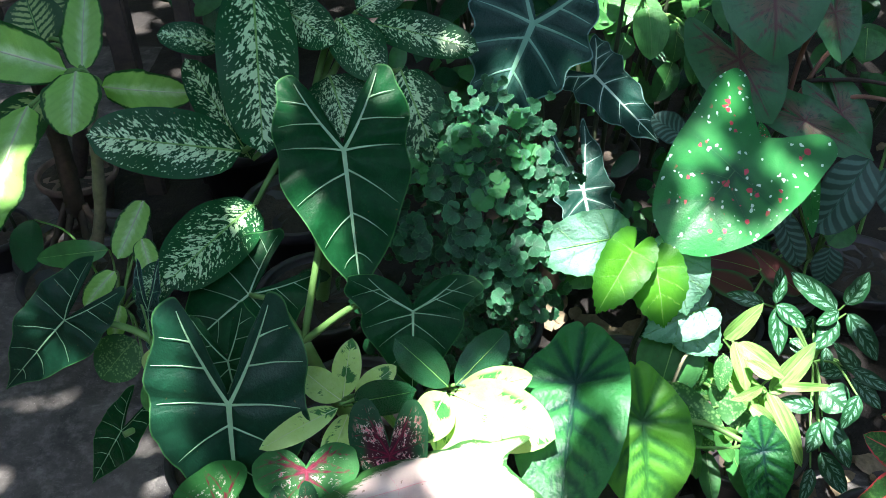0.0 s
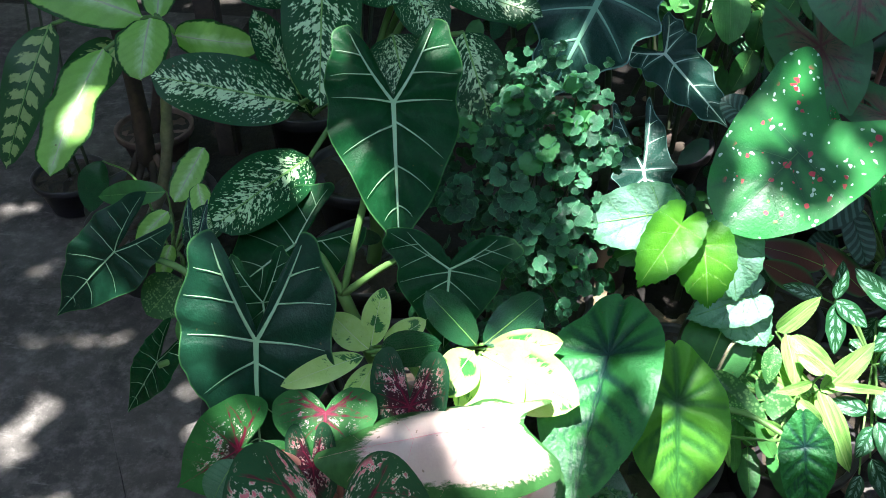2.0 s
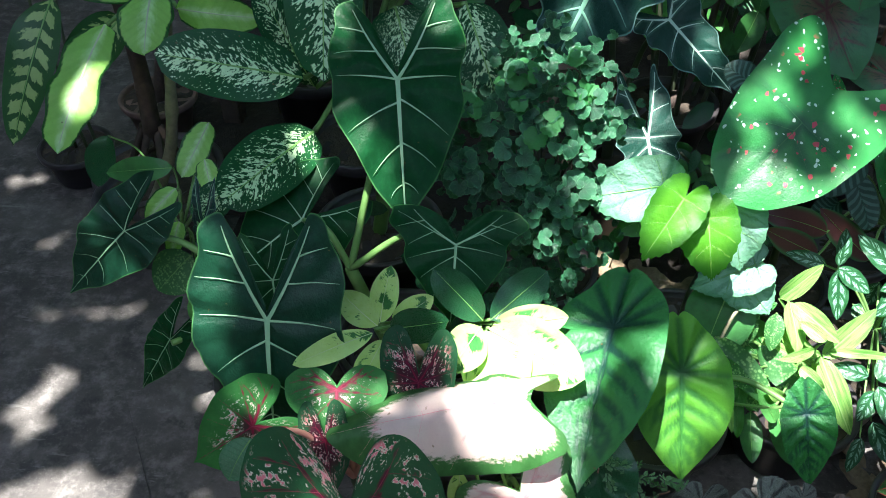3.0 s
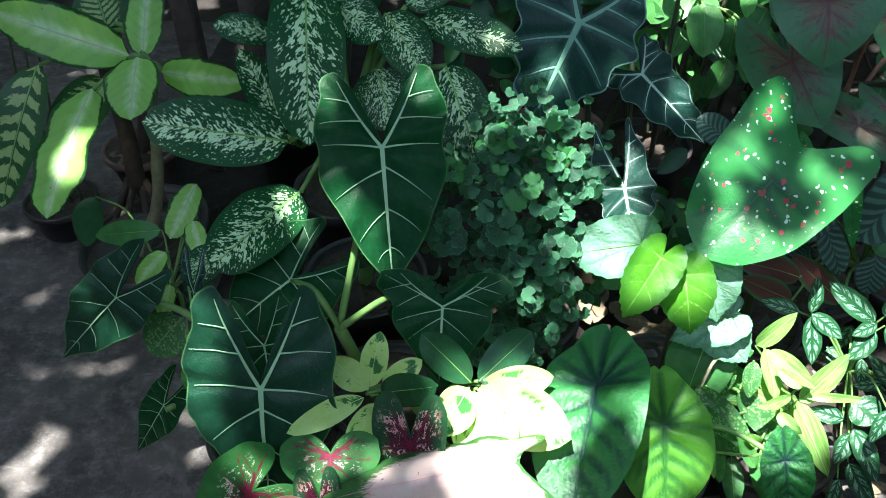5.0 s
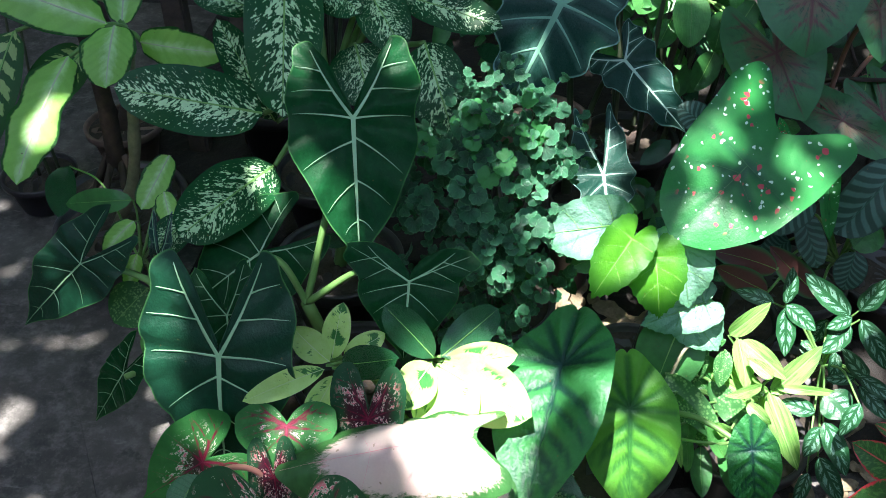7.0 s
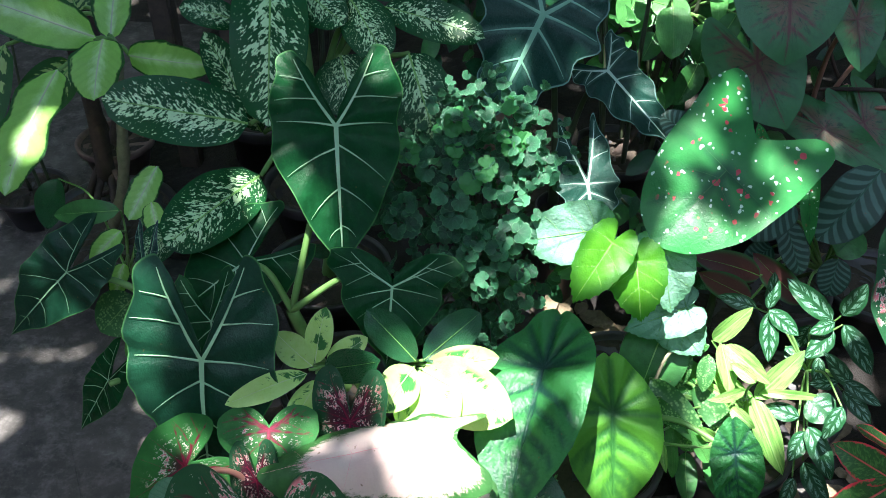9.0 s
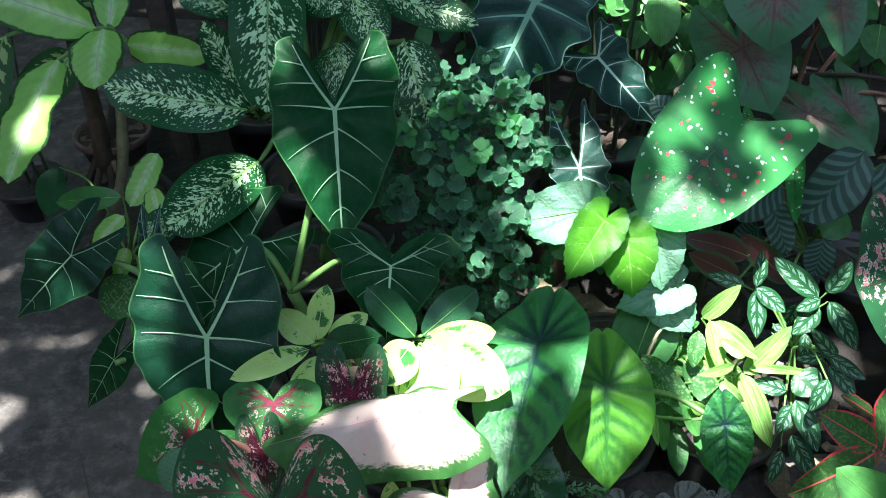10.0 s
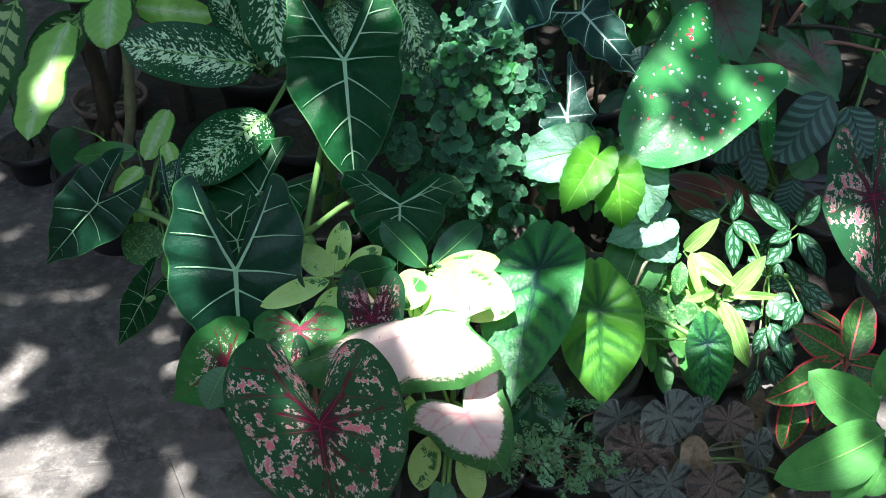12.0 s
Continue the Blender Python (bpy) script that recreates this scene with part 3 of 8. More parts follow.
# ---- leaf shapes ----
# half outlines from the tip round to the notch, the stalk's end at (0, 0)
OUTLINE = {
    "sagittate": [(1, 0), (0.86, 0.065), (0.68, 0.19), (0.45, 0.32), (0.2, 0.41), (-0.02, 0.44), (-0.2, 0.44), (-0.38, 0.435), (-0.52, 0.42), (-0.56, 0.375), (-0.51, 0.305), (-0.36, 0.18), (-0.18, 0.07), (-0.06, 0)],
    "sagittate_close": [(1, 0), (0.86, 0.065), (0.68, 0.19), (0.45, 0.32), (0.2, 0.41), (-0.02, 0.44), (-0.2, 0.42), (-0.38, 0.37), (-0.51, 0.31), (-0.55, 0.255), (-0.48, 0.19), (-0.33, 0.12), (-0.16, 0.045), (-0.05, 0)],
    "shield": [(1, 0), (0.88, 0.06), (0.75, 0.18), (0.58, 0.21), (0.42, 0.31), (0.22, 0.31), (0.06, 0.38), (-0.10, 0.33), (-0.28, 0.33), (-0.44, 0.28), (-0.58, 0.24), (-0.52, 0.17), (-0.25, 0.08), (-0.06, 0)],
    "cordate": [(1, 0), (0.93, 0.12), (0.78, 0.32), (0.5, 0.54), (0.15, 0.67), (-0.22, 0.70), (-0.55, 0.63), (-0.77, 0.49), (-0.85, 0.36), (-0.78, 0.25), (-0.55, 0.14), (-0.3, 0.05), (-0.2, 0)],
    "heart_broad": [(1, 0), (0.97, 0.13), (0.82, 0.40), (0.5, 0.63), (0.15, 0.74), (-0.22, 0.77), (-0.55, 0.76), (-0.80, 0.70), (-0.90, 0.60), (-0.88, 0.46), (-0.72, 0.30), (-0.55, 0.13), (-0.47, 0)],
    "heart_long": [(1, 0), (0.9, 0.05), (0.7, 0.22), (0.4, 0.42), (0.1, 0.52), (-0.2, 0.53), (-0.42, 0.49), (-0.56, 0.40), (-0.615, 0.29), (-0.57, 0.19), (-0.42, 0.10), (-0.22, 0.03), (-0.12, 0)],
    "peltate": [(1, 0), (0.93, 0.05), (0.75, 0.24), (0.5, 0.42), (0.2, 0.5), (-0.1, 0.46), (-0.32, 0.33), (-0.48, 0.19), (-0.56, 0.09), (-0.57, 0.04), (-0.53, 0)],
    "begonia": [(1, 0), (0.93, 0.08), (0.76, 0.30), (0.48, 0.48), (0.14, 0.55), (-0.12, 0.48), (-0.24, 0.3), (-0.25, 0.16), (-0.16, 0.06), (-0.05, 0)],
    "round": [(1, 0), (0.98, 0.18), (0.86, 0.50), (0.62, 0.76), (0.28, 0.92), (-0.08, 0.95), (-0.42, 0.84), (-0.66, 0.62), (-0.78, 0.36), (-0.74, 0.16), (-0.5, 0.05), (-0.3, 0)],
    "lobed": [(1, 0), (0.99, 0.20), (0.86, 0.29), (0.88, 0.50), (0.70, 0.72), (0.54, 0.67), (0.44, 0.88), (0.14, 0.97), (0.02, 0.84), (-0.16, 0.87), (-0.38, 0.68), (-0.42, 0.42), (-0.26, 0.17), (-0.08, 0.03), (0, 0)],
}


def outline_of(shape, length, width, back, spread=1.0):
    """The rim of a leaf; spread: how far its back lobes stand apart."""
    half = curve_points([(x, y, 0) for x, y in OUTLINE[shape]], 4)
    top, low = max(p.y for p in half), min(p.x for p in half)
    pts = [(p.x * length * (back if p.x < 0 else 1), p.y / top * width / 2 * (1 + (spread - 1) * min(1, p.x / low) if p.x < 0 else 1)) for p in half]
    return pts + [(x, -y) for x, y in pts[-2:0:-1]]


def polar_leaf(shape, length, width, back, mat, rib, laterals, cup, droop, ripple, waves, quilt, teeth, ribw, seed, rings=9, lift=0.0008, wavy=0.0, spread=1.0, bend=None):
    """Meshes of a leaf whose stalk meets the blade inside it, and of its ribs."""
    rng = random.Random(seed)
    rim = outline_of(shape, length, width, back, spread)
    m = len(rim)
    ph = [rng.uniform(0, 6.28) for _ in range(4)]
    bend = rng.uniform(-0.06, 0.06) if bend is None else bend
    if teeth:
        rim = [(x * (1 + teeth * (i % 2)), y * (1 + teeth * (i % 2))) for i, (x, y) in enumerate(rim)]
    if wavy:
        k0 = rng.uniform(0, 6.28)
        rim = [(x, y * (1 + wavy * math.sin(13 * 6.2832 * i / m + k0) + 0.6 * wavy * math.sin(7 * 6.2832 * i / m + 2 * k0))) for i, (x, y) in enumerate(rim)]
    angles = np.array([math.atan2(y, x) for x, y in rim])
    order = np.argsort(angles)
    sa, sr = angles[order], np.array([math.hypot(*rim[k]) for k in order])
    V = Vector

    def bound(a):
        return float(np.interp(a, sa, sr, period=2 * math.pi))

    def march(a, slope, stop=0.945):
        """The point near the rim that a rib from a reaches in the direction slope."""
        d, c = V((math.cos(slope), math.sin(slope))) * 0.02 * width, a.copy()
        for _ in range(60):
            if (c + d).length > stop * bound(math.atan2((c + d).y, (c + d).x)):
                break
            c = c + d
        return c

    # ribs as bowed lines: from, over, to, half-width at both ends
    lines = []
    w = ribw * width
    if laterals:
        lines.append((V((0, 0)), V((length * 0.5, 0)), V((length * 0.965, 0)), w, w * 0.15))
        lobe_i = min(range(m), key=lambda i: rim[i][0])
        lx, ly = rim[lobe_i][0] * 0.88, abs(rim[lobe_i][1]) * 0.97
        for sgn in (1, -1):
            if shape in ("sagittate", "sagittate_close", "shield", "cordate", "heart_long"):
                lobe = V((lx, sgn * ly))
                over = V((lx * 0.45, sgn * ly * 0.60))
                lines.append((V((0, 0)), over, lobe, w * 0.72, w * 0.15))
                away = math.atan2(lobe.y, lobe.x)
                for f, turn in ((0.42, 62), (0.70, 50)):
                    p = 2 * f * (1 - f) * over + f * f * lobe
                    q = march(p, away - sgn * radians(turn + rng.uniform(-5, 5)))
                    lines.append((p, (p + q) / 2 + V((-length * 0.012, 0)), q, w * 0.34, w * 0.08))
            for k in range(laterals):
                s = (0.0, 0.03, 0.15, 0.42)[k] if shape == "heart_long" else (0.0, 0.135, 0.41, 0.68, 0.8, 0.9)[k] if laterals < 5 else k / laterals * 0.85
                p = V((length * (s + rng.uniform(-0.025, 0.025) * (k > 0)), 0))
                q = march(p, sgn * radians(((112, 76, 50, 42) if shape == "heart_long" else (90, 57, 51, 46, 42, 40))[k] + rng.uniform(-6, 6)))
                lines.append((p, (p + q) / 2 + V((-length * 0.024, sgn * width * 0.016)), q, w * (0.5 - 0.25 * k / laterals), w * 0.06))
        if shape == "peltate":
            for deg in (118, 150, -118, -150, 180):
                q = march(V((0, 0)), radians(deg))
                lines.append((V((0, 0)), q * 0.5, q, w * 0.4, w * 0.1))
    ts = np.linspace(0, 1, 13)[:, None]
    net = np.concatenate([(1 - ts) ** 2 * np.array(p) + 2 * ts * (1 - ts) * np.array(o) + ts * ts * np.array(q) for p, o, q, _, _ in lines]) if lines else np.zeros((1, 2))

    def from_rib(x, y):
        return math.sqrt(float(np.min((net[:, 0] - x) ** 2 + (net[:, 1] - y) ** 2))) / width

    def place(x, y):
        r = math.hypot(x, y)
        a = math.atan2(y, x)
        f = min(1.0, r / max(1e-6, bound(a)))
        u, v = x / length, y / (width / 2)
        z = cup * abs(v) ** 1.5 - droop * (u * u if u > 0 else 0.5 * u * u)
        z += ripple * f ** 3 * (math.sin(waves * a + ph[0]) + 0.5 * math.sin(waves * 1.7 * a + ph[1]))
        if shape == "round" and length > 0.03:
            z += 0.022 * f * math.sin(11 * a + ph[2]) - 0.05 * (1 - f) ** 2
        if quilt:
            z += quilt * min(1.0, from_rib(x, y) * (7 if shape == "peltate" else 12)) * (1 - 0.6 * f ** 4)
        z += 0.03 * math.sin(3 * u + ph[3]) * v + 0.020 * math.sin(4.5 * u + ph[2]) * math.cos(2.6 * v + ph[1])
        return x, y + bend * x * max(u, 0), z * length

    verts, local, edge, near, faces = [place(0, 0)], [(0.0, 0.0)], [(0.5, 0.0)], [(0.0, 0.0)], []
    for j in range(1, rings + 1):
        f = (j / rings) ** 0.85
        for i, (x, y) in enumerate(rim):
            verts.append(place(x * f, y * f))
            local.append((x * f / length, y * f / length))
            edge.append((i / m, f))
            near.append((from_rib(x * f, y * f) if lines else 1.0, 0.0))
    for i in range(m):
        k = (i + 1) % m
        faces.append((0, 1 + i, 1 + k))
        for j in range(rings - 1):
            a, b = 1 + j * m, 1 + (j + 1) * m
            faces.append((a + i, b + i, b + k, a + k))
    blade = mesh_of("leaf", verts, faces, mat, True, {"leaf": local, "edge": edge, "rib": near})
    if not rib:
        return blade, None
    rv, rf = [], []
    for p, o, q, w0, w1 in lines:
        n = 14
        for k in range(n + 1):
            t = k / n
            c = (1 - t) ** 2 * p + 2 * t * (1 - t) * o + t * t * q
            d = 2 * (1 - t) * (o - p) + 2 * t * (q - o)
            d = d.normalized() if d.length > 1e-9 else V((1, 0))
            hw = w0 + (w1 - w0) * t
            nrm = V((-d.y, d.x))
            for off, up in ((-1, 0.25), (-0.5, 1), (0.5, 1), (1, 0.25)):
                x, y, z = place(*(c + nrm * off * hw))
                rv.append((x, y, z + lift * up + quilt * length * 0.55))
            if k:
                e = len(rv) - 8
                rf.extend([(e, e + 4, e + 5, e + 1), (e + 1, e + 5, e + 6, e + 2), (e + 2, e + 6, e + 7, e + 3)])
    return blade, mesh_of("vein", rv, rf, rib)


def strip_leaf(length, width, a, b, mat, rib, cup, droop, ripple, waves, ribw, seed, nx=16, ny=6, bend=None):
    """Meshes of a leaf with its stalk at one end, and of its midrib."""
    rng = random.Random(seed)
    ph, sway = [rng.uniform(0, 6.28) for _ in range(3)], rng.uniform(-0.10, 0.10)
    bend = sway if bend is None else bend
    peak = (a / (a + b)) ** a * (b / (a + b)) ** b

    def place(s, t):
        w = (max(s, 0.0) ** a * max(1 - s, 0.0) ** b) / peak * width / 2
        x, y = s * length, t * w + bend * length * (s * s - s)
        z = cup * abs(t) * w - droop * length * s * s + ripple * length * t * t * math.sin(waves * 6.28 * s + ph[0] + (1.5 if t > 0 else 0)) * (w * 2 / width)
        z += 0.012 * length * math.sin(9 * s + ph[1]) * abs(t) + 0.018 * length * math.sin(6 * s + ph[2]) * t
        return x, y, z

    verts, local, edge, faces = [], [], [], []
    for i in range(nx + 1):
        s = i / nx
        for j in range(ny + 1):
            t = 2 * j / ny - 1
            p = place(s, t)
            verts.append(p)
            local.append((p[0] / length, p[1] / length))
            edge.append((s, abs(t)))
        if i:
            o = (i - 1) * (ny + 1)
            faces += [(o + j, o + ny + 1 + j, o + ny + 2 + j, o + j + 1) for j in range(ny)]
    blade = mesh_of("leaf", verts, faces, mat, True, {"leaf": local, "edge": edge})
    if not rib:
        return blade, None
    rv, rf = [], []
    for i in range(nx * 2):
        s = 0.01 + i / (nx * 2) * 0.95
        x, y, z = place(s, 0)
        w = ribw * width * (1 - 0.8 * s)
        for off, up in ((-1, 0.0012), (0, 0.0022), (1, 0.0012)):
            rv.append((x, y + off * w, z + up + cup * w * abs(off)))
        if i:
            o = len(rv) - 6
            rf += [(o, o + 3, o + 4, o + 1), (o + 1, o + 4, o + 5, o + 2)]
    return blade, mesh_of("vein", rv, rf, rib)


# kind: shape, material, rib material and form
KIND = {
    "velvet": dict(shape="sagittate", mat="velvet", rib="rib_pale", laterals=4, cup=0.02, droop=0.10, ripple=0.022, waves=11, quilt=0.030, ribw=0.018, rings=12, lift=0.0009, wavy=0.04),
    "shield": dict(shape="shield", mat="shield", rib="rib_silver", laterals=4, cup=0.04, droop=0.08, ripple=0.022, waves=13, quilt=0.012, ribw=0.025, wavy=0.035),
    "spotted": dict(shape="cordate", mat="spotted", rib="rib_leaf", laterals=3, cup=0.05, droop=0.16, ripple=0.02, waves=5, quilt=0.016, ribw=0.004, lift=0.0002),
    "redheart": dict(shape="heart_long", mat="redheart", rib="rib_crimson", laterals=4, cup=0.05, droop=0.14, ripple=0.012, waves=6, quilt=0.016, ribw=0.004, lift=0.0003),
    "blush": dict(shape="cordate", mat="blush", rib="rib_pink", laterals=4, cup=-0.04, droop=0.16, ripple=0.03, waves=5, quilt=0.014, ribw=0.004, lift=0.0002),
    "duskred": dict(shape="cordate", mat="duskred", rib="rib_dusk", laterals=3, cup=0.04, droop=0.16, ripple=0.015, waves=5, quilt=0.014, ribw=0.006, lift=0.0003),
    "taro": dict(shape="peltate", mat="colocasia", rib=None, laterals=6, cup=0.05, droop=0.14, ripple=0.012, waves=6, quilt=0.075, ribw=0.005, lift=0.0002, rings=20),
    "begonia": dict(shape="begonia", mat="begonia", rib="rib_green", laterals=3, cup=0.06, droop=0.14, ripple=0.02, waves=6, quilt=0.010, ribw=0.008, teeth=0.045, lift=0.0003),
    "palebegonia": dict(shape="begonia", mat="palebegonia", rib="rib_green", laterals=3, cup=0.06, droop=0.14, ripple=0.03, waves=6, quilt=0.01, ribw=0.008, teeth=0.03),
    "watermelon": dict(shape="round", mat="watermelon", rib=None, laterals=0, cup=-0.05, droop=0.10, ripple=0.06, waves=5, quilt=0.01, ribw=0.01, teeth=0.03),
    "speckled": dict(a=0.48, b=0.50, mat="speckled", rib="rib_green", cup=0.12, droop=0.12, ripple=0.010, waves=2.2, ribw=0.018),
    "lime": dict(a=0.46, b=0.50, mat="lime", rib="rib_lime", cup=0.14, droop=0.16, ripple=0.030, waves=2.8, ribw=0.022),
    "herring": dict(a=0.5, b=0.6, mat="herring", rib="rib_green", cup=0.12, droop=0.14, ripple=0.010, waves=2.0, ribw=0.018),
    "cream": dict(a=0.72, b=0.70, mat="cream", rib="rib_lime", cup=0.12, droop=0.12, ripple=0.006, waves=1.5, ribw=0.014),
    "umbrella": dict(a=0.66, b=0.58, mat="deep", rib="rib_green", cup=0.14, droop=0.12, ripple=0.006, waves=1.5, ribw=0.014),
    "silver": dict(a=0.60, b=0.80, mat="silver", rib=None, cup=0.12, droop=0.15, ripple=0.02, waves=3, ribw=0.012),
    "zebra": dict(a=0.48, b=0.52, mat="zebra", rib="rib_dark", cup=0.10, droop=0.12, ripple=0.012, waves=2.5, ribw=0.014),
    "crimson": dict(a=0.65, b=0.75, mat="crimson_edge", rib="rib_red", cup=0.25, droop=0.16, ripple=0.02, waves=2, ribw=0.022),
    "gold": dict(a=0.60, b=0.85, mat="gold", rib=None, cup=0.30, droop=0.16, ripple=0.006, waves=1.5, ribw=0.012),
    "dotted": dict(a=0.62, b=0.80, mat="dotted", rib=None, cup=0.18, droop=0.14, ripple=0.008, waves=2, ribw=0.012),
    "bright": dict(a=0.5, b=0.66, mat="bright", rib="rib_green", cup=0.16, droop=0.16, ripple=0.01, waves=1.5, ribw=0.012),
    "mid": dict(a=0.62, b=0.72, mat="mid", rib="rib_green", cup=0.16, droop=0.16, ripple=0.01, waves=1.5, ribw=0.014),
    "deep": dict(a=0.62, b=0.72, mat="deep", rib=None, cup=0.16, droop=0.16, ripple=0.01, waves=1.5, ribw=0.014),
    "dry": dict(a=0.62, b=0.72, mat="dry", rib=None, cup=0.5, droop=0.3, ripple=0.05, waves=2, ribw=0.01),
}
FACING = Vector((0.02, -0.80, 0.60))
count = [0]


def leaf_pose(base, tip, roll=0.0):
    """The pose of a leaf from its stalk's end to its tip, its upper side towards the path, turned by roll."""
    base, tip = Vector(base), Vector(tip)
    x = (tip - base).normalized()
    nz = (FACING - x * FACING.dot(x)).normalized()
    ny = nz.cross(x)
    m = Matrix((x, ny, nz)).transposed().to_4x4()
    return Matrix.Translation(base) @ m @ Matrix.Rotation(radians(roll), 4, "X")


def leaf(plant, kind, base, tip, width, roll=0.0, label="", back=1.0, mat=None, **form):
    """One leaf of a plant, a part of its own, with its ribs under it."""
    count[0] += 1
    k = dict(KIND[kind])
    k.update(form)
    if mat:
        k["mat"] = mat
    length = (Vector(tip) - Vector(base)).length
    # a blade that droops reaches less far than its own length
    if "shape" in k:
        blade, ribs = polar_leaf(k["shape"], length, width, back, k["mat"], k["rib"], k["laterals"], k["cup"], k["droop"], k["ripple"], k["waves"], k["quilt"], k.get("teeth", 0.0), k["ribw"], count[0], k.get("rings", 9), k.get("lift", 0.0006), k.get("wavy", 0.012), k.get("spread", 1.0), k.get("bend"))
    else:
        blade, ribs = strip_leaf(length, width, k["a"], k["b"], k["mat"], k["rib"], k["cup"], k["droop"], k["ripple"], k["waves"], k["ribw"], count[0], bend=k.get("bend"))
    lift = Matrix.Rotation(-math.atan(k["droop"]) * 1.0, 4, "Y")
    ob = part("leaf", blade, plant, label, plant.matrix_world.inverted() @ leaf_pose(base, tip, roll) @ lift)
    if ribs:
        part("vein", ribs, ob)
    return ob


def stalk(plant, points, r0=0.006, r1=0.003, material="stalk", name="petiole", rings=0.0, sides=8):
    inv = plant.matrix_world.inverted()
    return part(name, tube(name, [inv @ Vector(p) for p in points], r0, r1, material, sides, 8, rings), plant)


def potted(name, label, category, place, pot=(0.10, 0.17), material="plastic", group=""):
    """A plant's foot: an empty on the ground with its pot and its soil."""
    plant = new(name)
    plant.location = (*place, 0.0)
    bpy.context.view_layer.update()
    tagged(plant, label, category, group)
    r, h = pot
    profile = [(r * 0.70, 0.0), (r * 0.72, 0.004), (r * 0.93, h * 0.80), (r * 1.02, h * 0.81), (r * 1.05, h * 0.84), (r * 1.07, h * 0.99), (r * 1.05, h), (r * 0.99, h), (r * 0.96, h * 0.97), (r * 0.94, h * 0.88)]
    part("pot", turned("pot", profile, material), plant)
    rng = random.Random(name + label)
    verts, faces, m = [(0, 0, h * 0.9)], [], 24
    for j in range(1, 6):
        verts += [(r * 0.945 * j / 5 * math.cos(6.2832 * k / m), r * 0.945 * j / 5 * math.sin(6.2832 * k / m), h * 0.89 + rng.uniform(-0.006, 0.006) * (j < 5)) for k in range(m)]
    for k in range(m):
        faces.append((0, 1 + k, 1 + (k + 1) % m))
        for j in range(4):
            a, b = 1 + j * m, 1 + (j + 1) * m
            faces.append((a + k, b + k, b + (k + 1) % m, a + (k + 1) % m))
    part("soil", mesh_of("soil", verts, faces, "soil"), plant)
    return plant


# ---- ground ----
def sheet(name, x0, x1, y0, y1, nx, ny, material, rough=0.0, z=0.0):
    rng = random.Random(name)
    verts = [(x0 + (x1 - x0) * i / nx, y0 + (y1 - y0) * j / ny, z + rough * rng.uniform(-1, 1)) for j in range(ny + 1) for i in range(nx + 1)]
    faces = [(j * (nx + 1) + i, j * (nx + 1) + i + 1, (j + 1) * (nx + 1) + i + 1, (j + 1) * (nx + 1) + i) for j in range(ny) for i in range(nx)]
    return mesh_of(name, verts, faces, material)


ground = tagged(new("ground", sheet("ground", -40, 40, -40, 40, 80, 80, "earth", 0.0, -0.03)), "dark bare earth with dry leaf litter", "ground", kind="structure")
litter_bed = tagged(new("ground", sheet("ground", -1.3, 2.2, 0.75, 3.6, 80, 70, "earth", 0.007, -0.012)), "dark damp earth between the pots", "ground", kind="structure")
front_bed = tagged(new("ground", sheet("ground", 0.16, 2.2, 0.30, 0.78, 60, 16, "earth", 0.004, 0.006)), "dark earth and dirt spread over the paving", "ground", kind="structure")

# dark sheet laid over the rear slabs in place of the shade there
back_shade_sheet = tagged(new("ground", sheet("ground", -1.02, 0.2, 1.62, 3.6, 50, 60, "earth", 0.004, 0.006)), "dark earth-coloured sheet over the rear paving, standing for shade", "ground", kind="structure")

# worn paving: the joints run askew, along ALONG and ACROSS from the corner
floor = tagged(new("floor"), "worn grey concrete slab paving with dark joints", "floor", kind="structure")
CORNER = Vector((-0.575, 0.805))
ALONG = Vector((-0.527, 0.850))
ACROSS = Vector((0.977, 0.213))


part("mortar", sheet("mortar", -3.2, -0.66, -2.4, 3.0, 8, 8, "slab", 0.0, -0.0006), floor)


def slab(u0, u1, v0, v1, lift=0.0):
    """One slab between two lines along and two lines across, with worn upper edges."""
    g, c = 0.0003, 0.0007
    def at(u, v):
        return CORNER + ALONG * u + ACROSS * v
    low = [at(u0 + g, v0 + g), at(u1 - g, v0 + g), at(u1 - g, v1 - g), at(u0 + g, v1 - g)]
    top = [at(u0 + g + c, v0 + g + c), at(u1 - g - c, v0 + g + c), at(u1 - g - c, v1 - g - c), at(u0 + g + c, v1 - g - c)]
    verts = [(*p, -0.05) for p in low] + [(*p, lift - 0.0015) for p in low] + [(*p, lift) for p in top]
    faces = [(8, 9, 10, 11)]
    for o in (0, 4):
        faces += [(o + k, o + (k + 1) % 4, o + 4 + (k + 1) % 4, o + 4 + k) for k in range(4)]
    me = mesh_of("slab", verts, faces, "slab", False)
    bm = bmesh.new()
    bm.from_mesh(me)
    bmesh.ops.recalc_face_normals(bm, faces=bm.faces)
    bm.to_mesh(me)
    bm.free()
    part("slab", me, floor)


rows_u = [-2.6, -1.9, -1.2, -0.6, 0.0, 0.74, 1.30, 1.85, 2.40]
for i, (u0, u1) in enumerate(zip(rows_u, rows_u[1:])):
    shiftv = 0.0 if i > 3 else 0.08
    for v0, v1 in ((-2.5, -1.75), (-1.75, -1.05), (-1.05, -0.45), (-0.45, 0.0), (0.0, 0.55), (0.55, 1.15), (1.15, 1.85), (1.85, 2.6)):
        if (v0 >= 0.5 and u0 >= 0.0) or (v0 >= 0.0 and u0 >= 0.5):
            continue
        slab(u0, u1, v0 + shiftv, v1 + shiftv, random.Random(i * 31 + v0).uniform(-0.0002, 0.0005))


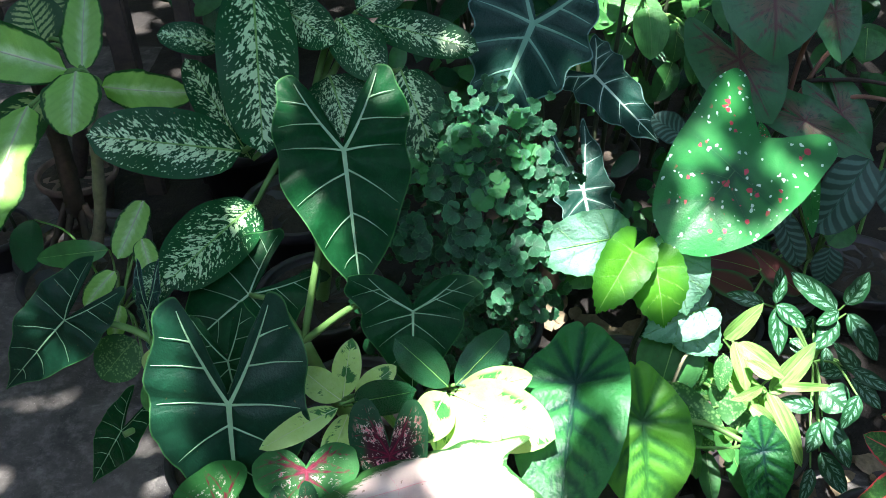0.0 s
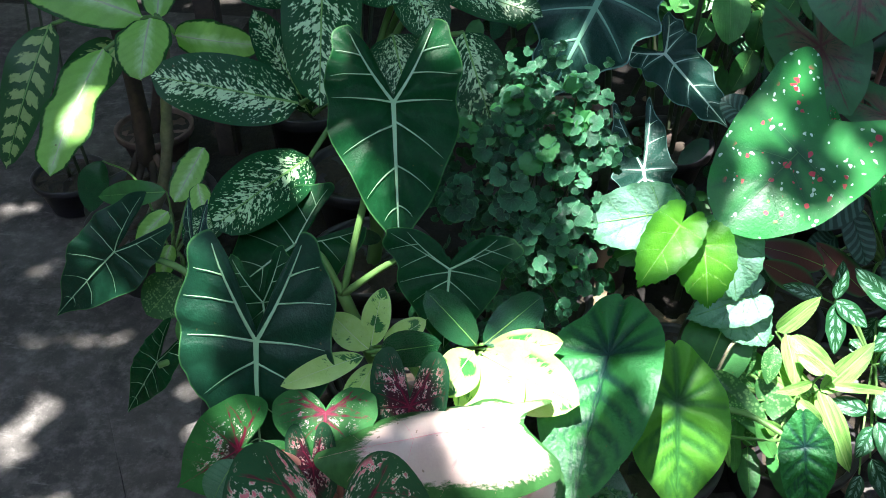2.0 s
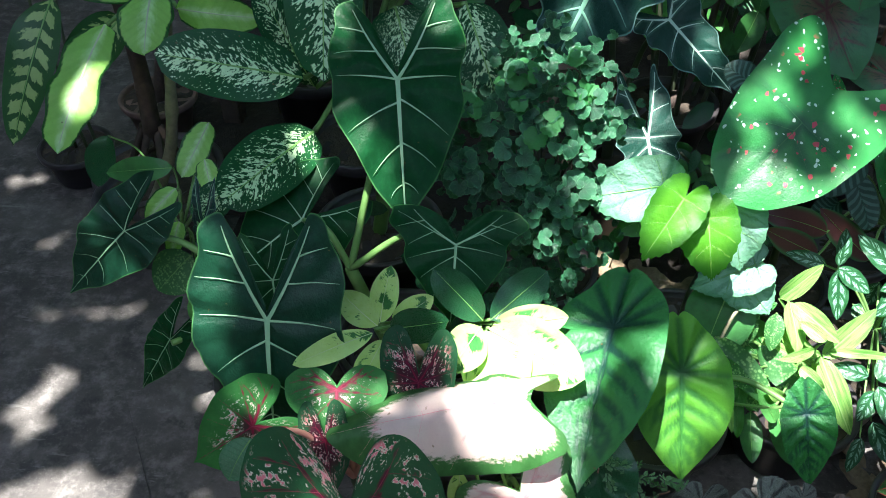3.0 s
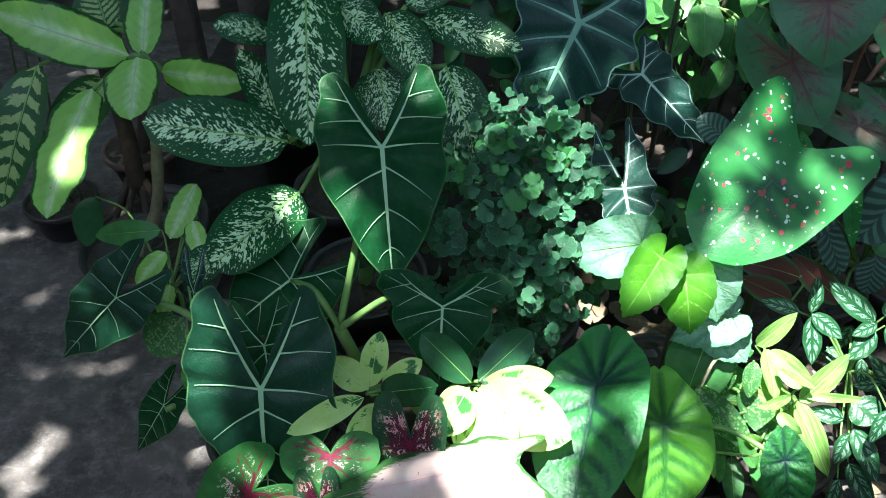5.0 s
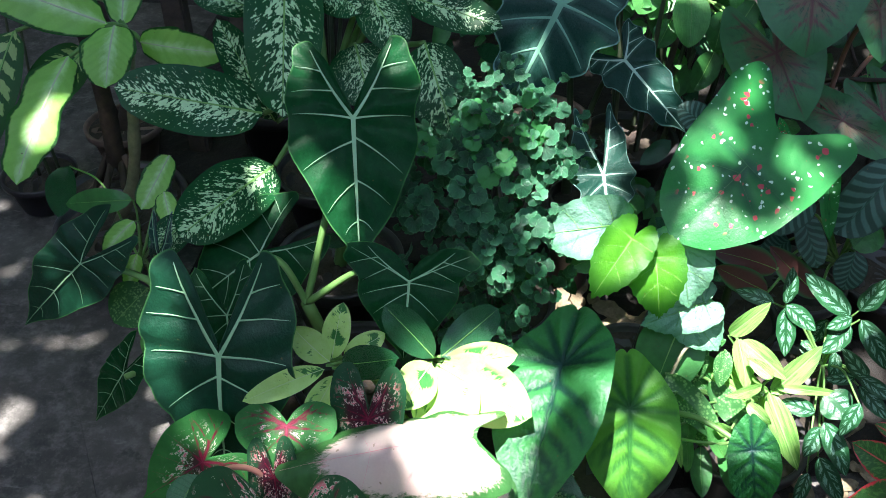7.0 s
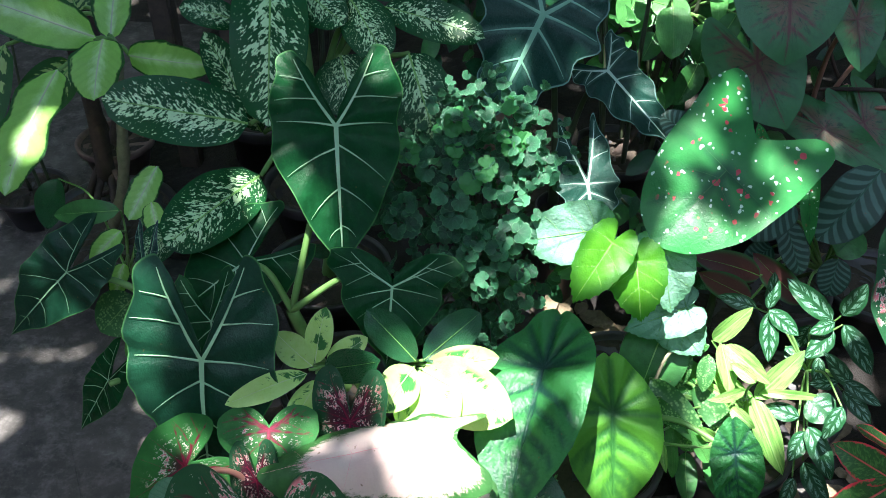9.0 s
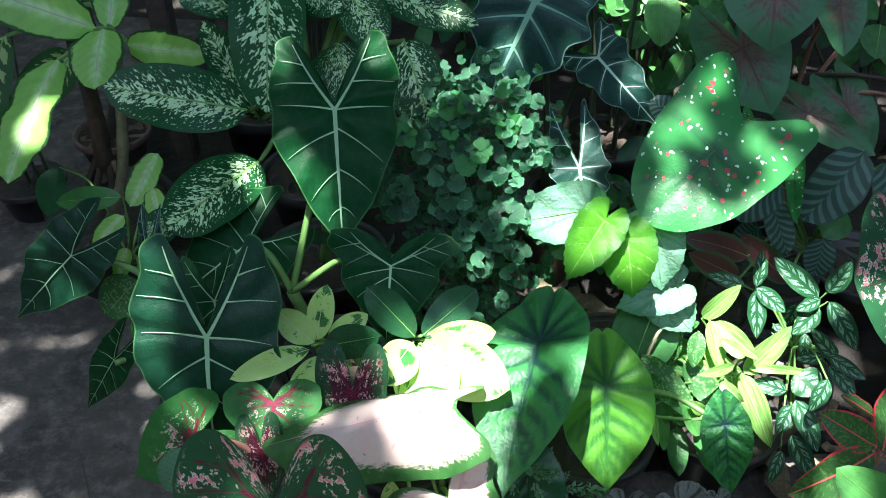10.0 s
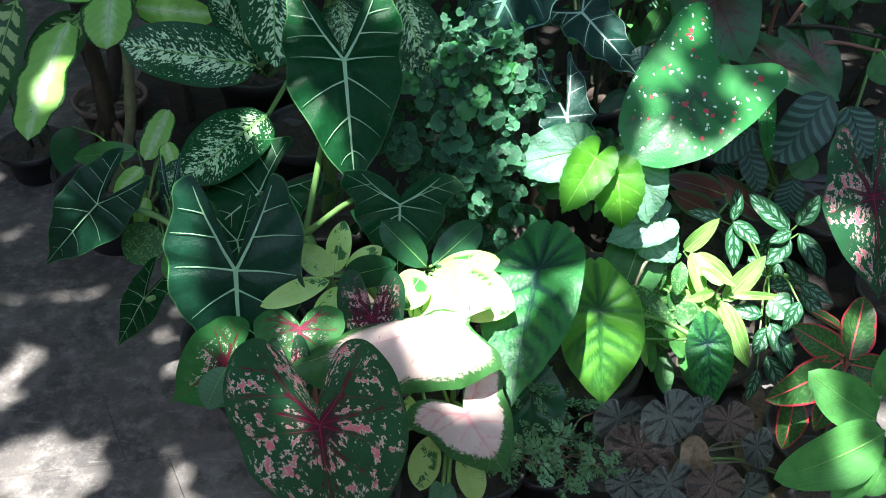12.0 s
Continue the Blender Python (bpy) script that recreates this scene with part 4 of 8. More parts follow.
# ---- plain walls added out of view: they close the garden and block low sky ----
def wall(name, x0, x1, y0, y1, h=3.6):
    bm = bmesh.new()
    bmesh.ops.create_cube(bm, size=1)
    bmesh.ops.scale(bm, vec=(x1 - x0, y1 - y0, h), verts=bm.verts)
    bmesh.ops.translate(bm, vec=((x0 + x1) / 2, (y0 + y1) / 2, h / 2 - 0.03), verts=bm.verts)
    bmesh.ops.bevel(bm, geom=list(bm.edges), offset=0.02, segments=2, affect="EDGES")
    me = bpy.data.meshes.new(name)
    bm.to_mesh(me)
    bm.free()
    me.materials.append(MAT["wall"])
    tagged(new(name, me), "plain weathered wall added out of view to block low sky light", "wall", kind="structure")


wall("wall_north", -3.4, 3.4, 4.3, 4.5)
wall("wall_south", -3.4, 3.4, -2.6, -2.4)
wall("wall_west", -3.6, -3.4, -2.6, 4.5)
wall("wall_east", 3.4, 3.6, -2.6, 4.5)

# ---- potted plants ----
# tall dumb cane with lime leaves edged dark green
lime_cane = potted("dumb_cane", "tall dumb cane with lime leaves edged dark green", "houseplant", (-0.80, 1.50), (0.130, 0.160), "plastic")
stalk(lime_cane, [(-0.800, 1.500, 0.136), (-0.721, 1.500, 0.319), (-0.666, 1.500, 0.638)], 0.014, 0.011, "cane", "stem", 0.22)
leaf(lime_cane, "lime", (-0.703, 1.502, 0.652), (-0.976, 1.540, 0.717), 0.111, -6, bend=0.0)
stalk(lime_cane, [(-0.666, 1.500, 0.638), (-0.687, 1.505, 0.649), (-0.703, 1.506, 0.649)], 0.0065, 0.004, "stalk")
leaf(lime_cane, "lime", (-0.682, 1.518, 0.643), (-0.676, 1.620, 0.768), 0.081, -1, bend=0.0)
stalk(lime_cane, [(-0.666, 1.500, 0.638), (-0.675, 1.513, 0.643), (-0.682, 1.522, 0.640)], 0.0065, 0.004, "stalk")
leaf(lime_cane, "lime", (-0.673, 1.472, 0.664), (-0.669, 1.376, 0.585), 0.114, 7, bend=0.0)
stalk(lime_cane, [(-0.666, 1.500, 0.638), (-0.669, 1.489, 0.655), (-0.673, 1.476, 0.661)], 0.0065, 0.004, "stalk")
leaf(lime_cane, "lime", (-0.643, 1.499, 0.619), (-0.460, 1.448, 0.633), 0.078, 24, bend=0.0)
stalk(lime_cane, [(-0.666, 1.500, 0.638), (-0.653, 1.504, 0.631), (-0.643, 1.503, 0.616)], 0.0065, 0.004, "stalk")
leaf(lime_cane, "lime", (-0.773, 1.455, 0.602), (-0.806, 1.224, 0.462), 0.118, 10, bend=0.0)
stalk(lime_cane, [(-0.666, 1.500, 0.638), (-0.724, 1.489, 0.629), (-0.773, 1.459, 0.599)], 0.0065, 0.004, "stalk")
leaf(lime_cane, "herring", (-0.888, 1.487, 0.634), (-0.957, 1.316, 0.405), 0.108, 6, bend=0.0)
stalk(lime_cane, [(-0.666, 1.500, 0.638), (-0.787, 1.518, 0.657), (-0.888, 1.491, 0.631)], 0.0065, 0.004, "stalk")
leaf(lime_cane, "herring", (-0.778, 1.530, 0.580), (-0.893, 1.460, 0.489), 0.096, -15)
stalk(lime_cane, [(-0.666, 1.500, 0.638), (-0.728, 1.532, 0.619), (-0.778, 1.534, 0.577)], 0.0065, 0.004, "stalk")
leaf(lime_cane, "herring", (-0.783, 1.600, 0.656), (-0.818, 1.660, 0.729), 0.122)
stalk(lime_cane, [(-0.666, 1.500, 0.638), (-0.731, 1.574, 0.663), (-0.783, 1.604, 0.653)], 0.0065, 0.004, "stalk")
leaf(lime_cane, "herring", (-0.797, 1.620, 0.660), (-0.774, 1.700, 0.726), 0.103)
stalk(lime_cane, [(-0.666, 1.500, 0.638), (-0.738, 1.588, 0.668), (-0.797, 1.624, 0.657)], 0.0065, 0.004, "stalk")

# dark green dumb cane speckled with cream spots
speckled_cane = potted("dumb_cane", "dark green dumb cane speckled with cream spots", "houseplant", (-0.26, 1.42), (0.130, 0.180), "plastic")
stalk(speckled_cane, [(-0.260, 1.420, 0.153), (-0.247, 1.420, 0.276), (-0.258, 1.420, 0.553)], 0.016, 0.014, "stalk", "stem", 0.08)
leaf(speckled_cane, "speckled", (-0.346, 1.294, 0.602), (-0.582, 1.246, 0.662), 0.118, 2, bend=0.0)
stalk(speckled_cane, [(-0.258, 1.420, 0.553), (-0.306, 1.368, 0.593), (-0.346, 1.298, 0.599)], 0.0078, 0.0048, "stalk")
leaf(speckled_cane, "speckled", (-0.334, 1.280, 0.502), (-0.453, 1.093, 0.472), 0.126, 5, bend=0.0)
stalk(speckled_cane, [(-0.258, 1.420, 0.553), (-0.298, 1.362, 0.540), (-0.334, 1.284, 0.499)], 0.0078, 0.0048, "stalk")
leaf(speckled_cane, "speckled", (-0.333, 1.504, 0.834), (-0.303, 1.267, 0.614), 0.138, -10, bend=0.0)
stalk(speckled_cane, [(-0.258, 1.420, 0.553), (-0.300, 1.502, 0.737), (-0.333, 1.508, 0.831)], 0.0078, 0.0048, "stalk")
leaf(speckled_cane, "speckled", (-0.353, 1.380, 0.532), (-0.458, 1.440, 0.705), 0.082, -20)
stalk(speckled_cane, [(-0.258, 1.420, 0.553), (-0.310, 1.411, 0.552), (-0.353, 1.384, 0.529)], 0.0078, 0.0048, "stalk")
leaf(speckled_cane, "speckled", (-0.409, 1.500, 0.701), (-0.510, 1.470, 0.737), 0.059)
stalk(speckled_cane, [(-0.258, 1.420, 0.553), (-0.341, 1.491, 0.657), (-0.409, 1.504, 0.698)], 0.0078, 0.0048, "stalk")
leaf(speckled_cane, "speckled", (-0.303, 1.500, 0.781), (-0.188, 1.420, 0.741), 0.086)
stalk(speckled_cane, [(-0.258, 1.420, 0.553), (-0.283, 1.494, 0.703), (-0.303, 1.504, 0.778)], 0.0078, 0.0048, "stalk")
leaf(speckled_cane, "speckled", (-0.185, 1.470, 0.767), (-0.109, 1.380, 0.698), 0.092)
stalk(speckled_cane, [(-0.258, 1.420, 0.553), (-0.218, 1.475, 0.694), (-0.185, 1.474, 0.764)], 0.0078, 0.0048, "stalk")
leaf(speckled_cane, "speckled", (-0.126, 1.470, 0.757), (0.061, 1.407, 0.735), 0.074)
stalk(speckled_cane, [(-0.258, 1.420, 0.553), (-0.186, 1.477, 0.690), (-0.126, 1.474, 0.754)], 0.0078, 0.0048, "stalk")
leaf(speckled_cane, "speckled", (-0.205, 1.440, 0.672), (-0.169, 1.360, 0.591), 0.121)
stalk(speckled_cane, [(-0.258, 1.420, 0.553), (-0.229, 1.447, 0.632), (-0.205, 1.444, 0.669)], 0.0078, 0.0048, "stalk")
leaf(speckled_cane, "speckled", (-0.075, 1.420, 0.694), (-0.006, 1.300, 0.568), 0.112)
stalk(speckled_cane, [(-0.258, 1.420, 0.553), (-0.158, 1.448, 0.653), (-0.075, 1.424, 0.691)], 0.0078, 0.0048, "stalk")
leaf(speckled_cane, "speckled", (-0.158, 1.530, 0.756), (-0.064, 1.560, 0.807), 0.072)
stalk(speckled_cane, [(-0.258, 1.420, 0.553), (-0.203, 1.511, 0.690), (-0.158, 1.534, 0.753)], 0.0078, 0.0048, "stalk")

# velvety dark green elephant ear with pale veins
ear_tall = potted("elephant_ear", "velvety dark green elephant ear with pale veins", "houseplant", (-0.16, 1.10), (0.120, 0.180), "plastic", group="velvety elephant ears")
stalk(ear_tall, [(-0.160, 1.100, 0.153), (-0.182, 1.070, 0.198), (-0.228, 1.040, 0.396)], 0.016, 0.011, "stalk", "stem", 0)
leaf(ear_tall, "velvet", (-0.148, 1.123, 0.708), (-0.121, 0.987, 0.523), 0.198, -6, back=0.99, spread=1.18, shape="sagittate_close", bend=0.0)
stalk(ear_tall, [(-0.228, 1.040, 0.396), (-0.183, 1.126, 0.601), (-0.148, 1.127, 0.705)], 0.0065, 0.0045, "stalk")
leaf(ear_tall, "velvet", (-0.045, 0.976, 0.519), (-0.046, 0.905, 0.421), 0.154, -4, back=0.75, spread=1.68, shape="heart_long", bend=0.0, ribw=0.014)
stalk(ear_tall, [(-0.228, 1.040, 0.396), (-0.127, 1.033, 0.485), (-0.045, 0.980, 0.516)], 0.0065, 0.0045, "stalk")
leaf(ear_tall, "velvet", (-0.329, 1.127, 0.421), (-0.446, 1.047, 0.347), 0.193, 12, back=1.32, spread=0.85, shape="sagittate_close", bend=0.0, ribw=0.012)
stalk(ear_tall, [(-0.228, 1.040, 0.396), (-0.267, 1.059, 0.461), (-0.329, 1.131, 0.418)], 0.0065, 0.0045, "stalk")

# low elephant ear with broad bluish velvety leaves
ear_low = potted("elephant_ear", "low elephant ear with broad bluish velvety leaves", "houseplant", (-0.36, 1.00), (0.120, 0.170), "plastic", group="velvety elephant ears")
stalk(ear_low, [(-0.360, 1.000, 0.145), (-0.333, 0.965, 0.160), (-0.330, 0.930, 0.320)], 0.018, 0.014, "stalk", "stem", 0)
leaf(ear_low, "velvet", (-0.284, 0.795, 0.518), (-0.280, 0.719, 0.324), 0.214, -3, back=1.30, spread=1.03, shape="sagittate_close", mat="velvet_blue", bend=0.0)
stalk(ear_low, [(-0.330, 0.930, 0.320), (-0.304, 0.885, 0.453), (-0.284, 0.799, 0.515)], 0.0078, 0.0048, "stalk")
leaf(ear_low, "velvet", (-0.314, 0.910, 0.481), (-0.292, 0.859, 0.411), 0.119, -0, back=1.63, spread=1.06, shape="sagittate_close", mat="velvet", bend=0.0, ribw=0.014)
stalk(ear_low, [(-0.330, 0.930, 0.320), (-0.322, 0.938, 0.425), (-0.314, 0.914, 0.478)], 0.0078, 0.0048, "stalk")
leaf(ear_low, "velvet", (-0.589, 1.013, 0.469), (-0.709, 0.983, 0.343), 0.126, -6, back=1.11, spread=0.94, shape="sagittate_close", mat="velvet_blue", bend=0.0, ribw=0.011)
stalk(ear_low, [(-0.330, 0.930, 0.320), (-0.472, 1.013, 0.433), (-0.589, 1.017, 0.466)], 0.0078, 0.0048, "stalk")
leaf(ear_low, "velvet", (-0.467, 1.040, 0.463), (-0.459, 1.000, 0.396), 0.067, 40, back=1.9, mat='shield')
stalk(ear_low, [(-0.330, 0.930, 0.320), (-0.406, 1.018, 0.421), (-0.467, 1.044, 0.460)], 0.0078, 0.0048, "stalk")
leaf(ear_low, "velvet", (-0.474, 0.857, 0.391), (-0.539, 0.850, 0.280), 0.068, -4, back=1.23, spread=0.81, shape="sagittate_close", bend=0.0, ribw=0.011)
stalk(ear_low, [(-0.330, 0.930, 0.320), (-0.403, 0.901, 0.386), (-0.464, 0.841, 0.400)], 0.0078, 0.0048, "stalk")

# blackish shield-leaved elephant ear with silver veins
shield_ear = potted("elephant_ear", "blackish shield-leaved elephant ear with silver veins", "houseplant", (0.20, 1.72), (0.130, 0.180), "plastic")
stalk(shield_ear, [(0.200, 1.720, 0.153), (0.223, 1.670, 0.158), (0.221, 1.620, 0.315)], 0.016, 0.012, "stalk_dark", "stem", 0)
leaf(shield_ear, "shield", (0.162, 1.500, 0.744), (0.082, 1.430, 0.566), 0.236, laterals=4, ripple=0.014, rib='rib_teal')
stalk(shield_ear, [(0.221, 1.620, 0.315), (0.194, 1.608, 0.600), (0.172, 1.504, 0.747)], 0.0078, 0.0048, "stalk_dark")
leaf(shield_ear, "shield", (0.301, 1.589, 0.596), (0.433, 1.522, 0.481), 0.128, -2, back=0.53, spread=1.34, shape="shield", bend=0.0)
stalk(shield_ear, [(0.221, 1.620, 0.315), (0.265, 1.639, 0.501), (0.301, 1.593, 0.593)], 0.0078, 0.0048, "stalk_dark")
leaf(shield_ear, "shield", (0.275, 1.431, 0.428), (0.299, 1.362, 0.342), 0.127, -4, back=2.15, spread=0.88, shape="shield", bend=0.0)
stalk(shield_ear, [(0.221, 1.620, 0.315), (0.251, 1.544, 0.401), (0.275, 1.435, 0.425)], 0.0078, 0.0048, "stalk_dark")

# green caladium flecked with white and red
spotted_cal = potted("caladium", "green caladium flecked with white and red", "houseplant", (0.55, 1.36), (0.110, 0.160), "plastic")
leaf(spotted_cal, "spotted", (0.460, 1.169, 0.643), (0.357, 1.092, 0.549), 0.217, 6, back=1.02, spread=1.12, shape="heart_broad", bend=0.0)
stalk(spotted_cal, [(0.550, 1.360, 0.141), (0.550, 1.362, 0.275), (0.549, 1.340, 0.409)], 0.009, 0.0067, "stalk_dark", "stem")
stalk(spotted_cal, [(0.549, 1.340, 0.409), (0.499, 1.280, 0.565), (0.460, 1.173, 0.640)], 0.0065, 0.004, "stalk")
leaf(spotted_cal, "spotted", (0.631, 1.260, 0.555), (0.643, 1.220, 0.471), 0.034, 20)
stalk(spotted_cal, [(0.549, 1.340, 0.409), (0.594, 1.318, 0.508), (0.631, 1.264, 0.552)], 0.0065, 0.004, "stalk")
leaf(spotted_cal, "spotted", (0.529, 1.250, 0.649), (0.519, 1.260, 0.680), 0.024)

# begonia with bright toothed lime leaves
begonia = potted("begonia", "begonia with bright toothed lime leaves", "houseplant", (0.36, 1.22), (0.090, 0.150), "plastic")
leaf(begonia, "begonia", (0.282, 1.028, 0.592), (0.232, 0.983, 0.511), 0.078, 8, back=1.20, shape="begonia", bend=0.0)
stalk(begonia, [(0.360, 1.220, 0.132), (0.361, 1.197, 0.247), (0.363, 1.150, 0.363)], 0.0055, 0.0041, "stalk_dark", "stem")
stalk(begonia, [(0.363, 1.150, 0.363), (0.327, 1.116, 0.500), (0.296, 1.041, 0.567)], 0.0039, 0.0024, "stalk")
leaf(begonia, "begonia", (0.322, 1.030, 0.558), (0.337, 0.985, 0.480), 0.090, -1, back=1.50, spread=1.00, shape="begonia", bend=0.0)
stalk(begonia, [(0.363, 1.150, 0.363), (0.340, 1.121, 0.484), (0.321, 1.052, 0.540)], 0.0039, 0.0024, "stalk")
leaf(begonia, "palebegonia", (0.261, 1.093, 0.566), (0.147, 1.151, 0.489), 0.100, 2, back=1.00, spread=1.00, shape="begonia", bend=0.0)
stalk(begonia, [(0.363, 1.150, 0.363), (0.307, 1.143, 0.493), (0.261, 1.097, 0.563)], 0.0039, 0.0024, "stalk")
leaf(begonia, "palebegonia", (0.371, 1.104, 0.536), (0.401, 1.071, 0.426), 0.098, 4, back=1.00, spread=1.00, shape="begonia", bend=0.0)
stalk(begonia, [(0.363, 1.150, 0.363), (0.368, 1.144, 0.474), (0.371, 1.108, 0.533)], 0.0039, 0.0024, "stalk")
leaf(begonia, "palebegonia", (0.429, 1.090, 0.422), (0.328, 1.060, 0.390), 0.082)
stalk(begonia, [(0.363, 1.150, 0.363), (0.399, 1.130, 0.406), (0.429, 1.094, 0.419)], 0.0039, 0.0024, "stalk")
leaf(begonia, "palebegonia", (0.412, 1.100, 0.387), (0.460, 1.060, 0.341), 0.088)
stalk(begonia, [(0.363, 1.150, 0.363), (0.390, 1.131, 0.384), (0.412, 1.104, 0.384)], 0.0039, 0.0024, "stalk")
leaf(begonia, "mid", (0.411, 1.120, 0.363), (0.367, 1.030, 0.254), 0.119)
stalk(begonia, [(0.363, 1.150, 0.363), (0.389, 1.140, 0.369), (0.411, 1.124, 0.360)], 0.0039, 0.0024, "stalk")
leaf(begonia, "palebegonia", (0.270, 1.170, 0.450), (0.206, 1.150, 0.424), 0.057, mat='mid')
stalk(begonia, [(0.363, 1.150, 0.363), (0.312, 1.176, 0.424), (0.270, 1.174, 0.447)], 0.0039, 0.0024, "stalk")

# green taro with broad quilted heart leaves
taro = potted("taro", "green taro with broad quilted heart leaves", "houseplant", (0.30, 1.00), (0.120, 0.150), "plastic")
leaf(taro, "taro", (0.191, 0.874, 0.474), (0.148, 0.646, 0.399), 0.168, 28, back=0.78, spread=1.00, shape="peltate", mat="colocasia_dark", bend=0.0)
stalk(taro, [(0.300, 1.000, 0.132), (0.289, 0.987, 0.199), (0.279, 0.950, 0.265)], 0.012, 0.0090, "stalk_dark", "stem")
stalk(taro, [(0.279, 0.950, 0.265), (0.230, 0.937, 0.404), (0.191, 0.878, 0.471)], 0.0065, 0.004, "stalk")
leaf(taro, "taro", (0.302, 0.890, 0.372), (0.316, 0.795, 0.233), 0.150, -8, back=0.95, shape="peltate", bend=0.0)
stalk(taro, [(0.279, 0.950, 0.265), (0.293, 0.939, 0.337), (0.306, 0.903, 0.363)], 0.0065, 0.004, "stalk")
leaf(taro, "taro", (0.501, 0.888, 0.304), (0.524, 0.842, 0.189), 0.082, 4, back=0.86, spread=1.00, shape="peltate", mat="colocasia_dark", bend=0.0)
stalk(taro, [(0.279, 0.950, 0.265), (0.402, 0.945, 0.309), (0.501, 0.892, 0.301)], 0.0065, 0.004, "stalk")
leaf(taro, "taro", (0.183, 0.770, 0.297), (0.213, 0.700, 0.205), 0.113, mat='deep')
stalk(taro, [(0.279, 0.950, 0.265), (0.226, 0.876, 0.303), (0.183, 0.774, 0.294)], 0.0065, 0.004, "stalk")

# variegated umbrella plant with cream and green leaflets
umbrella = potted("umbrella_plant", "variegated umbrella plant with cream and green leaflets", "houseplant", (-0.03, 0.92), (0.100, 0.160), "plastic")
leaf(umbrella, "cream", (-0.140, 0.845, 0.476), (-0.126, 0.880, 0.555), 0.041)
stalk(umbrella, [(-0.030, 0.920, 0.141), (-0.046, 0.912, 0.247), (-0.062, 0.880, 0.354)], 0.0055, 0.0041, "stalk_dark", "stem")
stalk(umbrella, [(-0.062, 0.880, 0.354), (-0.105, 0.879, 0.436), (-0.140, 0.849, 0.473)], 0.0039, 0.0024, "stalk")
leaf(umbrella, "cream", (-0.143, 0.842, 0.473), (-0.197, 0.860, 0.518), 0.046)
stalk(umbrella, [(-0.062, 0.880, 0.354), (-0.106, 0.877, 0.434), (-0.143, 0.846, 0.470)], 0.0039, 0.0024, "stalk")
leaf(umbrella, "cream", (-0.146, 0.818, 0.483), (-0.234, 0.730, 0.504), 0.037, bend=0.06)
stalk(umbrella, [(-0.062, 0.880, 0.354), (-0.105, 0.865, 0.448), (-0.141, 0.819, 0.490)], 0.0039, 0.0024, "stalk")
leaf(umbrella, "cream", (-0.133, 0.825, 0.461), (-0.156, 0.735, 0.453), 0.040, bend=0.0)
stalk(umbrella, [(-0.062, 0.880, 0.354), (-0.105, 0.875, 0.427), (-0.140, 0.844, 0.458)], 0.0039, 0.0024, "stalk")
leaf(umbrella, "cream", (-0.123, 0.850, 0.478), (-0.066, 0.870, 0.512), 0.036)
stalk(umbrella, [(-0.062, 0.880, 0.354), (-0.096, 0.881, 0.437), (-0.123, 0.854, 0.475)], 0.0039, 0.0024, "stalk")
leaf(umbrella, "umbrella", (-0.126, 0.840, 0.471), (-0.036, 0.800, 0.537), 0.052)
stalk(umbrella, [(-0.062, 0.880, 0.354), (-0.097, 0.875, 0.432), (-0.126, 0.844, 0.468)], 0.0039, 0.0024, "stalk")
leaf(umbrella, "umbrella", (0.007, 0.850, 0.492), (-0.066, 0.876, 0.560), 0.053)
stalk(umbrella, [(-0.062, 0.880, 0.354), (-0.024, 0.882, 0.446), (0.007, 0.854, 0.489)], 0.0039, 0.0024, "stalk")
leaf(umbrella, "umbrella", (0.017, 0.850, 0.494), (0.092, 0.930, 0.521), 0.056)
stalk(umbrella, [(-0.062, 0.880, 0.354), (-0.018, 0.883, 0.447), (0.017, 0.854, 0.491)], 0.0039, 0.0024, "stalk")
leaf(umbrella, "cream", (0.021, 0.850, 0.486), (0.125, 0.860, 0.503), 0.049)
stalk(umbrella, [(-0.062, 0.880, 0.354), (-0.016, 0.883, 0.443), (0.021, 0.854, 0.483)], 0.0039, 0.0024, "stalk")
leaf(umbrella, "cream", (0.004, 0.850, 0.480), (-0.031, 0.760, 0.481), 0.060)
stalk(umbrella, [(-0.062, 0.880, 0.354), (-0.026, 0.881, 0.438), (0.004, 0.854, 0.477)], 0.0039, 0.0024, "stalk")
leaf(umbrella, "cream", (0.016, 0.850, 0.477), (0.148, 0.760, 0.490), 0.093)
stalk(umbrella, [(-0.062, 0.880, 0.354), (-0.019, 0.881, 0.436), (0.016, 0.854, 0.474)], 0.0039, 0.0024, "stalk")
leaf(umbrella, "cream", (0.013, 0.850, 0.471), (0.060, 0.740, 0.452), 0.099)
stalk(umbrella, [(-0.062, 0.880, 0.354), (-0.020, 0.881, 0.433), (0.013, 0.854, 0.468)], 0.0039, 0.0024, "stalk")
leaf(umbrella, "cream", (0.008, 0.850, 0.467), (0.002, 0.760, 0.438), 0.055)
stalk(umbrella, [(-0.062, 0.880, 0.354), (-0.023, 0.880, 0.430), (0.008, 0.854, 0.464)], 0.0039, 0.0024, "stalk")
leaf(umbrella, "cream", (0.029, 0.640, 0.331), (0.011, 0.600, 0.244), 0.050)
stalk(umbrella, [(-0.062, 0.880, 0.354), (-0.012, 0.779, 0.367), (0.029, 0.644, 0.328)], 0.0039, 0.0024, "stalk")
leaf(umbrella, "cream", (0.077, 0.640, 0.307), (0.103, 0.600, 0.218), 0.046)
stalk(umbrella, [(-0.062, 0.880, 0.354), (0.015, 0.782, 0.356), (0.077, 0.644, 0.304)], 0.0039, 0.0024, "stalk")
leaf(umbrella, "cream", (-0.008, 0.680, 0.375), (-0.010, 0.660, 0.311), 0.031)
